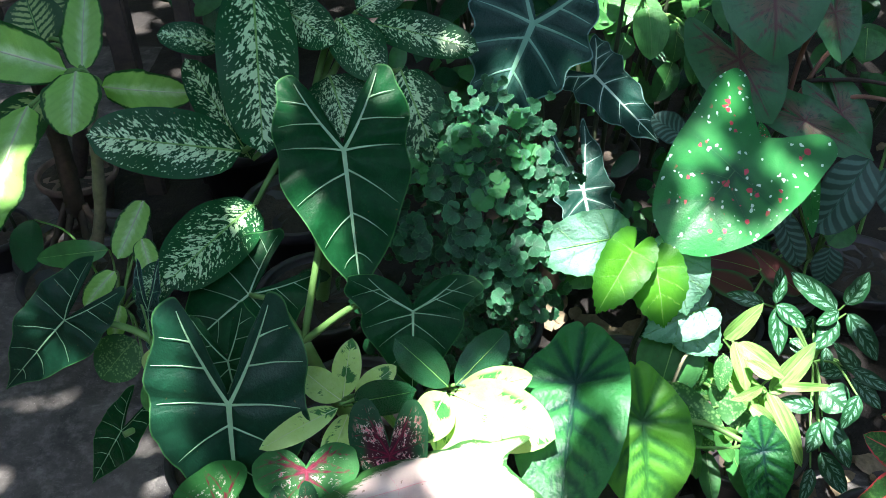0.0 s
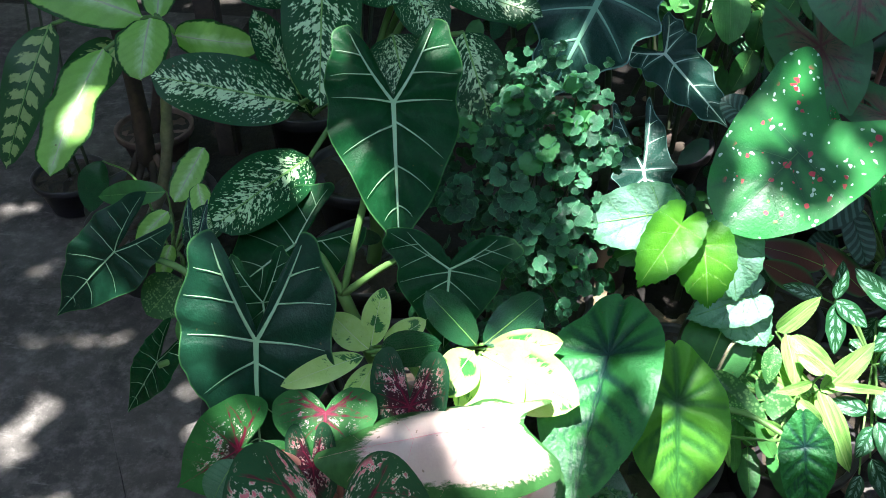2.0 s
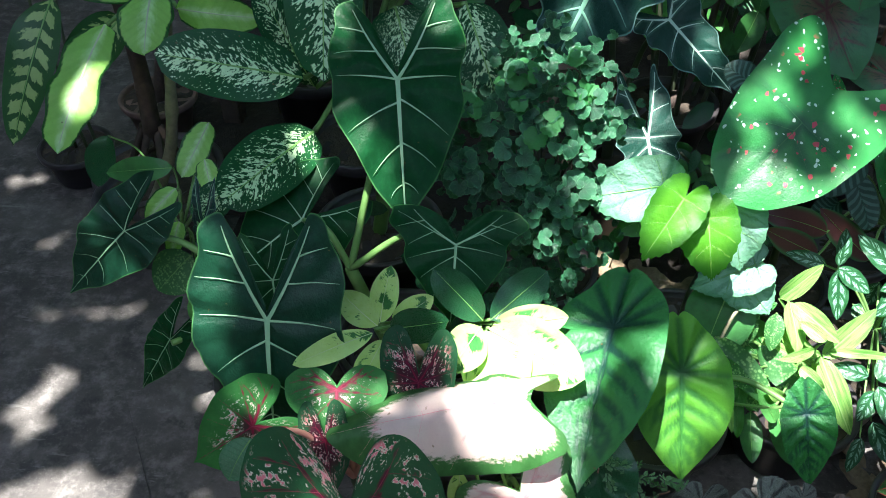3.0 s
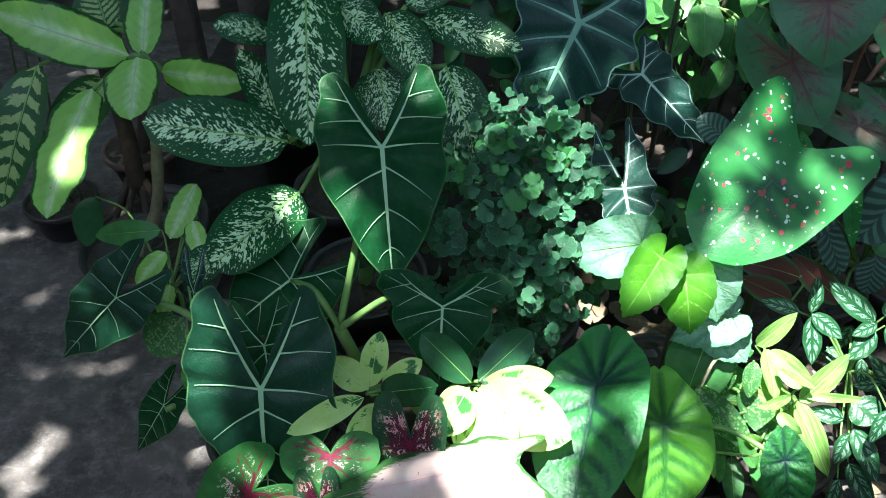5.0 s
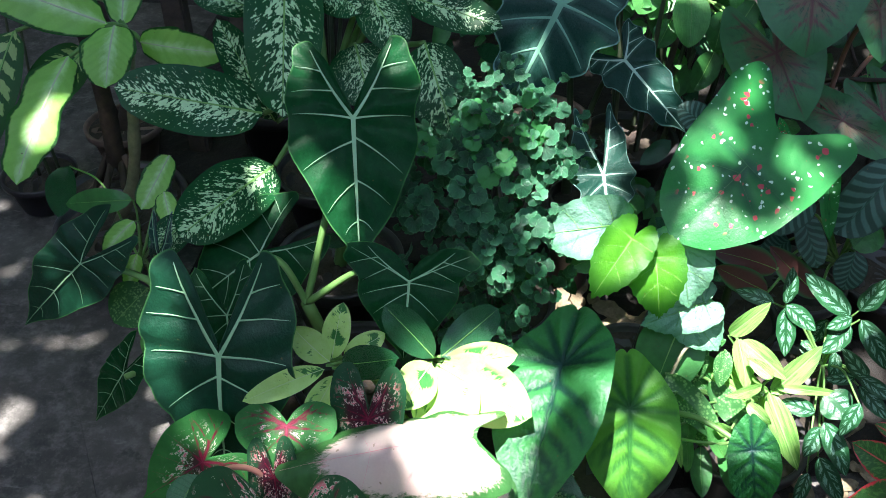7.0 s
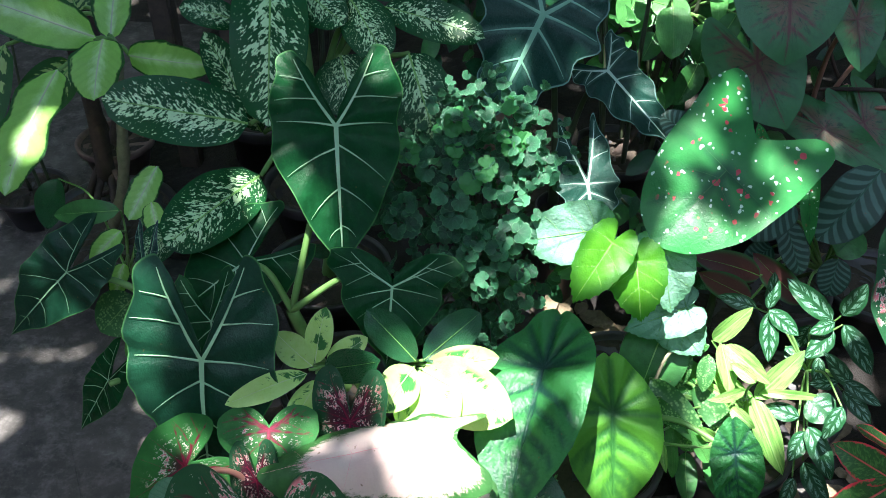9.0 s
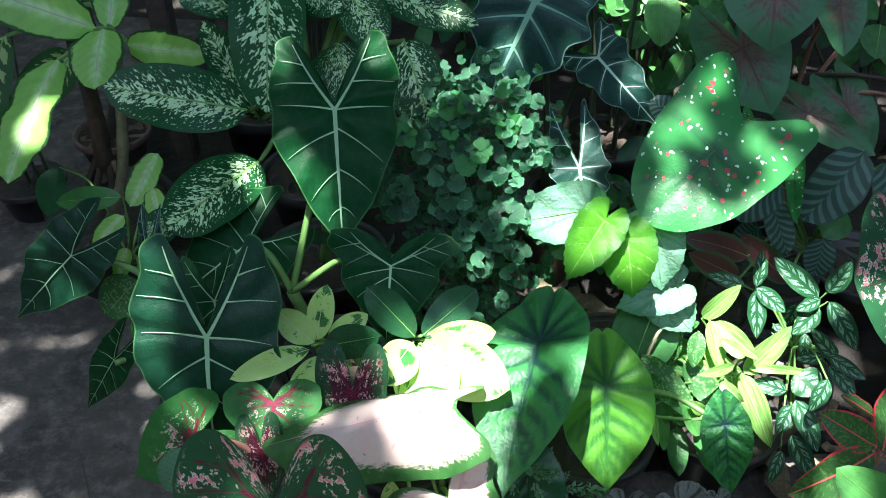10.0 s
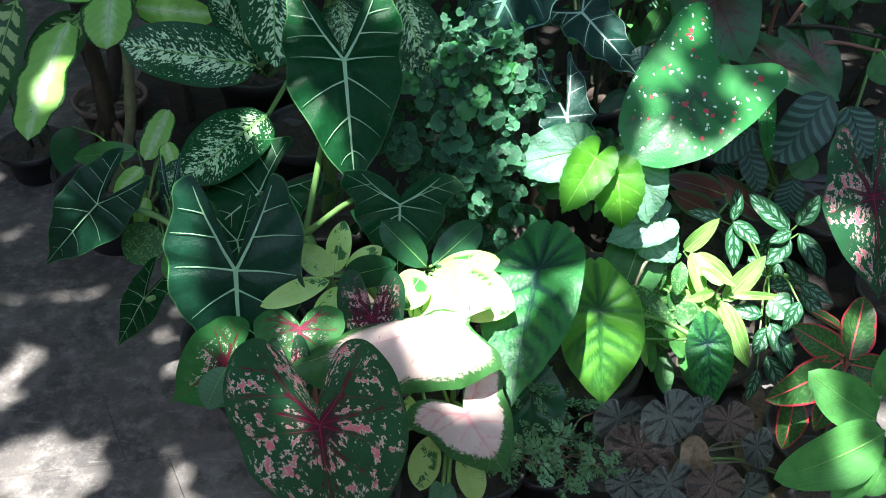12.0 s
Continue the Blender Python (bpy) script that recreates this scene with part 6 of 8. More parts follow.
leaf(gold_pl, "mid", (0.445, 1.100, 0.302), (0.485, 1.100, 0.331), 0.022)
stalk(gold_pl, [(0.556, 1.050, 0.165), (0.501, 1.095, 0.253), (0.445, 1.103, 0.299)], 0.0026, 0.0018, "stalk")
leaf(gold_pl, "gold", (0.491, 0.970, 0.239), (0.457, 0.960, 0.276), 0.022)
stalk(gold_pl, [(0.556, 1.050, 0.165), (0.524, 1.030, 0.222), (0.491, 0.973, 0.236)], 0.0026, 0.0018, "stalk")
leaf(gold_pl, "bright", (0.488, 0.950, 0.204), (0.453, 0.970, 0.256), 0.026)
stalk(gold_pl, [(0.556, 1.050, 0.165), (0.522, 1.020, 0.205), (0.488, 0.953, 0.201)], 0.0026, 0.0018, "stalk")
stalk(gold_pl, [(0.556, 1.050, 0.165), (0.464, 0.900, 0.301), (0.374, 0.930, 0.266)], 0.0030, 0.0024, "stalk")

# aglaonema with crimson-edged green leaves
crimson_pl = potted("aglaonema", "aglaonema with crimson-edged green leaves", "houseplant", (0.74, 0.84), (0.100, 0.140), "plastic")
leaf(crimson_pl, "crimson", (0.713, 0.820, 0.347), (0.754, 0.920, 0.399), 0.066)
stalk(crimson_pl, [(0.740, 0.840, 0.123), (0.728, 0.847, 0.215), (0.717, 0.830, 0.306)], 0.0055, 0.0041, "stalk_dark", "stem")
stalk(crimson_pl, [(0.717, 0.830, 0.306), (0.715, 0.830, 0.333), (0.713, 0.824, 0.344)], 0.0052, 0.0032, "stalk_red")
leaf(crimson_pl, "crimson", (0.701, 0.820, 0.357), (0.611, 0.840, 0.401), 0.054)
stalk(crimson_pl, [(0.717, 0.830, 0.306), (0.708, 0.831, 0.339), (0.701, 0.824, 0.354)], 0.0052, 0.0032, "stalk_red")
leaf(crimson_pl, "crimson", (0.703, 0.820, 0.344), (0.566, 0.750, 0.319), 0.068)
stalk(crimson_pl, [(0.717, 0.830, 0.306), (0.709, 0.830, 0.331), (0.703, 0.824, 0.341)], 0.0052, 0.0032, "stalk_red")
leaf(crimson_pl, "crimson", (0.719, 0.820, 0.338), (0.785, 0.800, 0.343), 0.053)
stalk(crimson_pl, [(0.717, 0.830, 0.306), (0.718, 0.829, 0.327), (0.719, 0.824, 0.335)], 0.0052, 0.0032, "stalk_red")
leaf(crimson_pl, "crimson", (0.705, 0.860, 0.377), (0.654, 0.880, 0.398), 0.034, 50)
stalk(crimson_pl, [(0.717, 0.830, 0.306), (0.710, 0.856, 0.353), (0.705, 0.864, 0.374)], 0.0052, 0.0032, "stalk_red")
leaf(crimson_pl, "crimson", (0.634, 0.800, 0.284), (0.619, 0.740, 0.208), 0.052)
stalk(crimson_pl, [(0.717, 0.830, 0.306), (0.671, 0.824, 0.303), (0.634, 0.804, 0.281)], 0.0052, 0.0032, "stalk_red")
leaf(crimson_pl, "crimson", (0.697, 0.800, 0.281), (0.669, 0.760, 0.239), 0.044)
stalk(crimson_pl, [(0.717, 0.830, 0.306), (0.706, 0.819, 0.297), (0.697, 0.804, 0.278)], 0.0052, 0.0032, "stalk_red")

# fresh green plant with broad pointed leaves
fresh_pl = potted("peace_lily", "fresh green plant with broad pointed leaves", "houseplant", (0.70, 0.62), (0.100, 0.140), "plastic")
leaf(fresh_pl, "bright", (0.699, 0.640, 0.384), (0.533, 0.580, 0.343), 0.090)
stalk(fresh_pl, [(0.700, 0.620, 0.123), (0.711, 0.652, 0.182), (0.722, 0.660, 0.240)], 0.0055, 0.0041, "stalk_dark", "stem")
stalk(fresh_pl, [(0.722, 0.660, 0.240), (0.709, 0.667, 0.334), (0.699, 0.644, 0.381)], 0.0065, 0.004, "stalk")
leaf(fresh_pl, "bright", (0.704, 0.680, 0.366), (0.601, 0.720, 0.420), 0.079)
stalk(fresh_pl, [(0.722, 0.660, 0.240), (0.712, 0.686, 0.322), (0.704, 0.684, 0.363)], 0.0065, 0.004, "stalk")
leaf(fresh_pl, "bright", (0.675, 0.620, 0.362), (0.630, 0.570, 0.296), 0.059)
stalk(fresh_pl, [(0.722, 0.660, 0.240), (0.696, 0.654, 0.320), (0.675, 0.624, 0.359)], 0.0065, 0.004, "stalk")
leaf(fresh_pl, "bright", (0.714, 0.620, 0.344), (0.673, 0.580, 0.313), 0.051)
stalk(fresh_pl, [(0.722, 0.660, 0.240), (0.717, 0.651, 0.308), (0.714, 0.624, 0.341)], 0.0065, 0.004, "stalk")
leaf(fresh_pl, "bright", (0.724, 0.720, 0.375), (0.731, 0.760, 0.448), 0.053)
stalk(fresh_pl, [(0.722, 0.660, 0.240), (0.723, 0.711, 0.329), (0.724, 0.724, 0.372)], 0.0065, 0.004, "stalk")

# peperomia with puckered bronze-grey round leaves
bronze_pl = potted("peperomia", "peperomia with puckered bronze-grey round leaves", "houseplant", (0.46, 0.76), (0.070, 0.120), "plastic")
stalk(bronze_pl, [(0.460, 0.760, 0.106), (0.459, 0.752, 0.149), (0.457, 0.720, 0.170)], 0.0055, 0.0041, "stalk_dark", "stem")
leaf(bronze_pl, "watermelon", (0.329, 0.720, 0.292), (0.323, 0.708, 0.251), 0.086, -14)
stalk(bronze_pl, [(0.457, 0.720, 0.170), (0.393, 0.735, 0.251), (0.329, 0.724, 0.288)], 0.0023, 0.0014, "cane")
leaf(bronze_pl, "watermelon", (0.360, 0.680, 0.268), (0.358, 0.668, 0.215), 0.108, 10)
stalk(bronze_pl, [(0.457, 0.720, 0.170), (0.408, 0.715, 0.239), (0.360, 0.684, 0.264)], 0.0023, 0.0014, "cane")
leaf(bronze_pl, "watermelon", (0.402, 0.700, 0.327), (0.423, 0.688, 0.284), 0.098, -8)
stalk(bronze_pl, [(0.457, 0.720, 0.170), (0.430, 0.725, 0.268), (0.402, 0.704, 0.323)], 0.0023, 0.0014, "cane")
leaf(bronze_pl, "watermelon", (0.496, 0.700, 0.323), (0.508, 0.688, 0.288), 0.078, 16)
stalk(bronze_pl, [(0.457, 0.720, 0.170), (0.477, 0.725, 0.267), (0.496, 0.704, 0.319)], 0.0023, 0.0014, "cane")
leaf(bronze_pl, "watermelon", (0.457, 0.720, 0.328), (0.459, 0.708, 0.307), 0.050, -20)
stalk(bronze_pl, [(0.457, 0.720, 0.170), (0.457, 0.735, 0.269), (0.457, 0.724, 0.324)], 0.0023, 0.0014, "cane")
leaf(bronze_pl, "watermelon", (0.544, 0.680, 0.288), (0.552, 0.668, 0.246), 0.049, 35)
stalk(bronze_pl, [(0.457, 0.720, 0.170), (0.501, 0.715, 0.249), (0.544, 0.684, 0.284)], 0.0023, 0.0014, "cane")
leaf(bronze_pl, "watermelon", (0.344, 0.645, 0.223), (0.341, 0.633, 0.189), 0.072, 8)
stalk(bronze_pl, [(0.457, 0.720, 0.170), (0.400, 0.698, 0.217), (0.344, 0.649, 0.219)], 0.0023, 0.0014, "cane")
leaf(bronze_pl, "watermelon", (0.406, 0.630, 0.246), (0.411, 0.618, 0.203), 0.090, -12)
stalk(bronze_pl, [(0.457, 0.720, 0.170), (0.431, 0.690, 0.228), (0.406, 0.634, 0.242)], 0.0023, 0.0014, "cane")
leaf(bronze_pl, "watermelon", (0.473, 0.630, 0.251), (0.486, 0.618, 0.212), 0.086, 6)
stalk(bronze_pl, [(0.457, 0.720, 0.170), (0.465, 0.690, 0.231), (0.473, 0.634, 0.247)], 0.0023, 0.0014, "cane")
leaf(bronze_pl, "watermelon", (0.532, 0.640, 0.232), (0.544, 0.628, 0.205), 0.065, 14)
stalk(bronze_pl, [(0.457, 0.720, 0.170), (0.495, 0.695, 0.221), (0.532, 0.644, 0.228)], 0.0023, 0.0014, "cane")
leaf(bronze_pl, "watermelon", (0.648, 0.660, 0.216), (0.665, 0.648, 0.178), 0.069, -10)
stalk(bronze_pl, [(0.457, 0.720, 0.170), (0.552, 0.705, 0.213), (0.648, 0.664, 0.212)], 0.0023, 0.0014, "cane")
leaf(bronze_pl, "dry", (0.446, 0.680, 0.310), (0.446, 0.660, 0.234), 0.045, 15)
leaf(bronze_pl, "dry", (0.456, 0.720, 0.263), (0.447, 0.700, 0.213), 0.037)
leaf(bronze_pl, "dry", (0.474, 0.710, 0.235), (0.473, 0.690, 0.185), 0.043, 20)
leaf(bronze_pl, "dry", (0.413, 0.700, 0.238), (0.433, 0.680, 0.190), 0.028)
stalk(bronze_pl, [(0.481, 0.720, 0.220), (0.518, 0.715, 0.238), (0.552, 0.710, 0.254)], 0.0022, 0.0016, "cane", "petiole")
stalk(bronze_pl, [(0.485, 0.710, 0.212), (0.536, 0.700, 0.226), (0.595, 0.690, 0.207)], 0.0024, 0.0018, "stalk", "petiole")
stalk(bronze_pl, [(0.450, 0.720, 0.230), (0.430, 0.710, 0.256), (0.401, 0.700, 0.284)], 0.0020, 0.0014, "cane", "petiole")
stalk(bronze_pl, [(0.472, 0.710, 0.206), (0.488, 0.700, 0.166), (0.498, 0.680, 0.131)], 0.0020, 0.0014, "stalk", "petiole")
stalk(bronze_pl, [(0.490, 0.710, 0.184), (0.520, 0.700, 0.168), (0.563, 0.680, 0.168)], 0.0018, 0.0012, "cane", "petiole")

# green caladium with dull red hearts
dusk_cal = potted("caladium", "green caladium with dull red hearts", "houseplant", (0.75, 1.80), (0.120, 0.160), "plastic")
leaf(dusk_cal, "duskred", (0.595, 1.520, 0.787), (0.600, 1.460, 0.689), 0.202)
stalk(dusk_cal, [(0.750, 1.800, 0.141), (0.758, 1.787, 0.259), (0.767, 1.750, 0.377)], 0.01, 0.0075, "stalk_dark", "stem")
stalk(dusk_cal, [(0.767, 1.750, 0.377), (0.672, 1.684, 0.653), (0.595, 1.524, 0.784)], 0.0065, 0.004, "stalk_red")
leaf(dusk_cal, "duskred", (0.593, 1.620, 0.616), (0.658, 1.550, 0.508), 0.187)
stalk(dusk_cal, [(0.767, 1.750, 0.377), (0.671, 1.717, 0.541), (0.593, 1.624, 0.613)], 0.0065, 0.004, "stalk_red")
leaf(dusk_cal, "duskred", (0.758, 1.620, 0.715), (0.773, 1.560, 0.637), 0.100)
stalk(dusk_cal, [(0.767, 1.750, 0.377), (0.762, 1.722, 0.599), (0.758, 1.624, 0.712)], 0.0065, 0.004, "stalk_red")
leaf(dusk_cal, "duskred", (0.761, 1.620, 0.475), (0.892, 1.550, 0.421), 0.095)
stalk(dusk_cal, [(0.767, 1.750, 0.377), (0.764, 1.698, 0.447), (0.761, 1.624, 0.472)], 0.0065, 0.004, "stalk_red")
leaf(dusk_cal, "mid", (0.922, 1.800, 0.603), (0.913, 1.750, 0.547), 0.086)
stalk(dusk_cal, [(0.767, 1.750, 0.377), (0.852, 1.811, 0.529), (0.922, 1.804, 0.600)], 0.0065, 0.004, "stalk_red")
leaf(dusk_cal, "mid", (0.832, 1.750, 0.515), (0.825, 1.700, 0.445), 0.066)
stalk(dusk_cal, [(0.767, 1.750, 0.377), (0.803, 1.768, 0.468), (0.832, 1.754, 0.512)], 0.0065, 0.004, "stalk_red")
leaf(dusk_cal, "duskred", (0.860, 1.680, 0.464), (0.919, 1.620, 0.381), 0.112)
stalk(dusk_cal, [(0.767, 1.750, 0.377), (0.818, 1.729, 0.439), (0.860, 1.684, 0.461)], 0.0065, 0.004, "stalk_red")
leaf(dusk_cal, "mid", (0.970, 1.600, 0.523), (1.008, 1.550, 0.468), 0.112)
stalk(dusk_cal, [(0.767, 1.750, 0.377), (0.878, 1.702, 0.486), (0.970, 1.604, 0.520)], 0.0065, 0.004, "stalk_red")

# leafy plant with glossy hanging leaves, sunlit at top
back_pl = potted("ficus", "leafy plant with glossy hanging leaves, sunlit at top", "houseplant", (0.40, 2.02), (0.120, 0.160), "plastic")
stalk(back_pl, [(0.400, 2.020, 0.136), (0.459, 2.060, 0.242), (0.493, 2.100, 0.485)], 0.012, 0.008, "bark", "stem", 0.05)
leaf(back_pl, "bright", (0.450, 1.850, 0.631), (0.457, 1.780, 0.538), 0.082)
stalk(back_pl, [(0.493, 2.100, 0.485), (0.469, 1.998, 0.594), (0.450, 1.854, 0.628)], 0.0039, 0.0024, "stalk")
leaf(back_pl, "bright", (0.400, 2.000, 0.606), (0.361, 1.950, 0.533), 0.082)
stalk(back_pl, [(0.493, 2.100, 0.485), (0.442, 2.067, 0.570), (0.400, 2.004, 0.603)], 0.0039, 0.0024, "stalk")
leaf(back_pl, "bright", (0.430, 2.000, 0.578), (0.510, 1.950, 0.575), 0.064)
stalk(back_pl, [(0.493, 2.100, 0.485), (0.458, 2.063, 0.551), (0.430, 2.004, 0.575)], 0.0039, 0.0024, "stalk")
leaf(back_pl, "bright", (0.412, 2.000, 0.557), (0.389, 1.950, 0.522), 0.054)
stalk(back_pl, [(0.493, 2.100, 0.485), (0.449, 2.063, 0.539), (0.412, 2.004, 0.554)], 0.0039, 0.0024, "stalk")
leaf(back_pl, "bright", (0.571, 2.000, 0.612), (0.565, 1.900, 0.572), 0.040)
stalk(back_pl, [(0.493, 2.100, 0.485), (0.536, 2.067, 0.573), (0.571, 2.004, 0.609)], 0.0039, 0.0024, "stalk")
leaf(back_pl, "mid", (0.603, 1.900, 0.599), (0.553, 1.850, 0.526), 0.056)
stalk(back_pl, [(0.493, 2.100, 0.485), (0.554, 2.021, 0.573), (0.603, 1.904, 0.596)], 0.0039, 0.0024, "stalk")
leaf(back_pl, "mid", (0.551, 1.950, 0.550), (0.540, 1.900, 0.474), 0.066)
stalk(back_pl, [(0.493, 2.100, 0.485), (0.525, 2.038, 0.538), (0.551, 1.954, 0.547)], 0.0039, 0.0024, "stalk")
leaf(back_pl, "mid", (0.580, 1.850, 0.554), (0.565, 1.800, 0.467), 0.064)
stalk(back_pl, [(0.493, 2.100, 0.485), (0.541, 1.995, 0.550), (0.580, 1.854, 0.551)], 0.0039, 0.0024, "stalk")
leaf(back_pl, "bright", (0.566, 1.850, 0.526), (0.579, 1.820, 0.485), 0.038)
stalk(back_pl, [(0.493, 2.100, 0.485), (0.533, 1.994, 0.534), (0.566, 1.854, 0.523)], 0.0039, 0.0024, "stalk")
leaf(back_pl, "mid", (0.540, 1.900, 0.474), (0.502, 1.850, 0.396), 0.061)
stalk(back_pl, [(0.493, 2.100, 0.485), (0.519, 2.015, 0.499), (0.540, 1.904, 0.471)], 0.0039, 0.0024, "stalk")
leaf(back_pl, "mid", (0.447, 2.000, 0.500), (0.417, 1.950, 0.449), 0.060)
stalk(back_pl, [(0.493, 2.100, 0.485), (0.468, 2.058, 0.504), (0.447, 2.004, 0.497)], 0.0039, 0.0024, "stalk")
leaf(back_pl, "mid", (0.614, 1.900, 0.639), (0.654, 1.850, 0.567), 0.063)
stalk(back_pl, [(0.493, 2.100, 0.485), (0.560, 2.024, 0.597), (0.614, 1.904, 0.636)], 0.0039, 0.0024, "stalk")

# arrowhead vine with marbled cream leaves
vine = potted("arrowhead_vine", "arrowhead vine with marbled cream leaves", "houseplant", (-0.47, 1.24), (0.075, 0.110), "plastic")
leaf(vine, "deep", (-0.795, 1.380, 0.395), (-0.819, 1.330, 0.302), 0.065)
stalk(vine, [(-0.470, 1.240, 0.097), (-0.532, 1.232, 0.203), (-0.594, 1.200, 0.310)], 0.0055, 0.0041, "stalk_dark", "stem")
stalk(vine, [(-0.594, 1.200, 0.310), (-0.704, 1.333, 0.385), (-0.795, 1.384, 0.392)], 0.0026, 0.0016, "stalk")
leaf(vine, "mid", (-0.590, 1.220, 0.445), (-0.732, 1.240, 0.409), 0.049)
stalk(vine, [(-0.594, 1.200, 0.310), (-0.592, 1.227, 0.398), (-0.590, 1.224, 0.442)], 0.0026, 0.0016, "stalk")
leaf(vine, "lime", (-0.547, 1.320, 0.481), (-0.587, 1.240, 0.410), 0.059)
stalk(vine, [(-0.594, 1.200, 0.310), (-0.568, 1.292, 0.426), (-0.547, 1.324, 0.478)], 0.0026, 0.0016, "stalk")
leaf(vine, "mid", (-0.512, 1.060, 0.382), (-0.568, 1.020, 0.329), 0.084, mat='dotted')
stalk(vine, [(-0.594, 1.200, 0.310), (-0.549, 1.144, 0.367), (-0.512, 1.064, 0.379)], 0.0026, 0.0016, "stalk")
leaf(vine, "lime", (-0.551, 1.140, 0.462), (-0.599, 1.100, 0.415), 0.042)
stalk(vine, [(-0.594, 1.200, 0.310), (-0.570, 1.187, 0.411), (-0.551, 1.144, 0.459)], 0.0026, 0.0016, "stalk")
leaf(vine, "speckled", (-0.450, 1.140, 0.477), (-0.500, 1.080, 0.438), 0.063)
stalk(vine, [(-0.594, 1.200, 0.310), (-0.515, 1.194, 0.424), (-0.450, 1.144, 0.474)], 0.0026, 0.0016, "stalk")
leaf(vine, "lime", (-0.535, 1.240, 0.454), (-0.514, 1.200, 0.409), 0.045)
stalk(vine, [(-0.594, 1.200, 0.310), (-0.562, 1.241, 0.405), (-0.535, 1.244, 0.451)], 0.0026, 0.0016, "stalk")
leaf(vine, "mid", (-0.473, 0.980, 0.394), (-0.412, 0.980, 0.436), 0.045, mat='cream')
stalk(vine, [(-0.594, 1.200, 0.310), (-0.528, 1.111, 0.383), (-0.473, 0.984, 0.391)], 0.0026, 0.0016, "stalk")
leaf(vine, "lime", (-0.539, 1.100, 0.421), (-0.547, 1.060, 0.378), 0.038)
stalk(vine, [(-0.594, 1.200, 0.310), (-0.564, 1.164, 0.387), (-0.539, 1.104, 0.418)], 0.0026, 0.0016, "stalk")
leaf(vine, "bright", (-0.403, 0.860, 0.499), (-0.417, 0.840, 0.451), 0.032)
stalk(vine, [(-0.594, 1.200, 0.310), (-0.489, 1.065, 0.458), (-0.403, 0.864, 0.496)], 0.0026, 0.0016, "stalk")

# ---- small-leaved bush ----
bush = potted("geranium_bush", "bushy plant with small scalloped blue-green leaves", "houseplant", (0.08, 1.34), (0.12, 0.17))
rng = random.Random(7)
small = []
for seed in range(5):
    for mat in ("bluegreen", "sunlit_small"):
        small.append(polar_leaf("lobed", 0.020, 0.036, 1.0, mat, None, 0, 0.14, 0.22, 0.035, 5, 0.0, 0.03, 0.01, 400 + seed, 4)[0])
BUSH_TOP, BUSH_LOW = Vector((0.062, 1.24, 0.715)), Vector((0.062, 1.10, 0.315))
inv = bush.matrix_world.inverted()
inner_verts, inner_faces, inner_local, inner_edge = [], [], [], []
TIPS, ROSETTE = 44, 5


def deep_leaf(m):
    """One more small leaf, joined with those deep in the bush."""
    src = small[rng.randrange(5) * 2]
    o = len(inner_verts)
    inner_verts.extend(m @ v.co for v in src.vertices)
    inner_faces.extend(tuple(o + i for i in p.vertices) for p in src.polygons)
    uv = {}
    for loop, a, b in zip(src.loops, src.uv_layers["leaf"].data, src.uv_layers["edge"].data):
        uv[loop.vertex_index] = (tuple(a.uv), tuple(b.uv))
    for k in range(len(src.vertices)):
        inner_local.append(uv[k][0])
        inner_edge.append(uv[k][1])


for k in range(TIPS):
    # a rosette of leaves at the end of each shoot, facing up and forward
    f = ((k + 0.5) / TIPS) ** 0.85
    a = k * 2.399
    spread = 0.120 * (0.42 + 0.74 * math.sin(math.pi * (0.10 + 0.72 * f)))
    front = -0.03 - 0.40 * abs(math.sin(a)) * spread
    c = BUSH_LOW.lerp(BUSH_TOP, f) + Vector((math.cos(a) * spread * rng.uniform(0.35, 1.05), front, rng.uniform(-0.025, 0.025)))
    root = Vector((0.08 + rng.uniform(-0.03, 0.03), 1.34 + rng.uniform(-0.03, 0.03), 0.15))
    stalk(bush, [root, root.lerp(c, 0.5) + Vector((0, 0.02, 0.05)), c + Vector((0, 0.004, -0.004))], 0.0026, 0.0011, "stalk_dark", "twig", 0.0, 5)
    face = Vector((rng.gauss(0, 0.28), -0.62 + rng.gauss(0, 0.18), 0.72 + rng.gauss(0, 0.18))).normalized()
    side = Vector((0, 0, 1)).cross(face).normalized()
    rise = face.cross(side)
    grow = rng.uniform(0.72, 1.2) * (0.70 + 0.36 * f)
    for j in range(ROSETTE):
        b = j * 6.2832 / ROSETTE + k + rng.uniform(-0.3, 0.3)
        out = side * math.cos(b) + rise * math.sin(b)
        q = c + out * rng.uniform(0.006, 0.017) * grow + face * rng.uniform(-0.010, 0.006)
        nz = (face + out * rng.uniform(-0.15, 0.45) + Vector((rng.gauss(0, 0.18), rng.gauss(0, 0.18), rng.gauss(0, 0.18)))).normalized()
        x = (out - nz * out.dot(nz)).normalized()
        m = Matrix.Translation(q) @ Matrix((x, nz.cross(x), nz)).transposed().to_4x4() @ Matrix.Scale(rng.uniform(0.75, 1.1) * grow, 4)
        # top shoots mix in a brighter leaf colour that stands for sun on them
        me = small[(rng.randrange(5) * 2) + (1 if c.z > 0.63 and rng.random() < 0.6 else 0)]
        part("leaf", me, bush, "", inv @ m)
    for j in range(14):
        q = inv @ (c + Vector((rng.gauss(0, 0.036), rng.uniform(0.03, 0.11), rng.gauss(-0.015, 0.028))))
        deep_leaf(leaf_pose(q, q + Vector((rng.gauss(0, 1), -0.5, rng.uniform(-1.0, 0.3))), rng.uniform(-50, 50)) @ Matrix.Scale(rng.uniform(0.40, 0.85), 4))
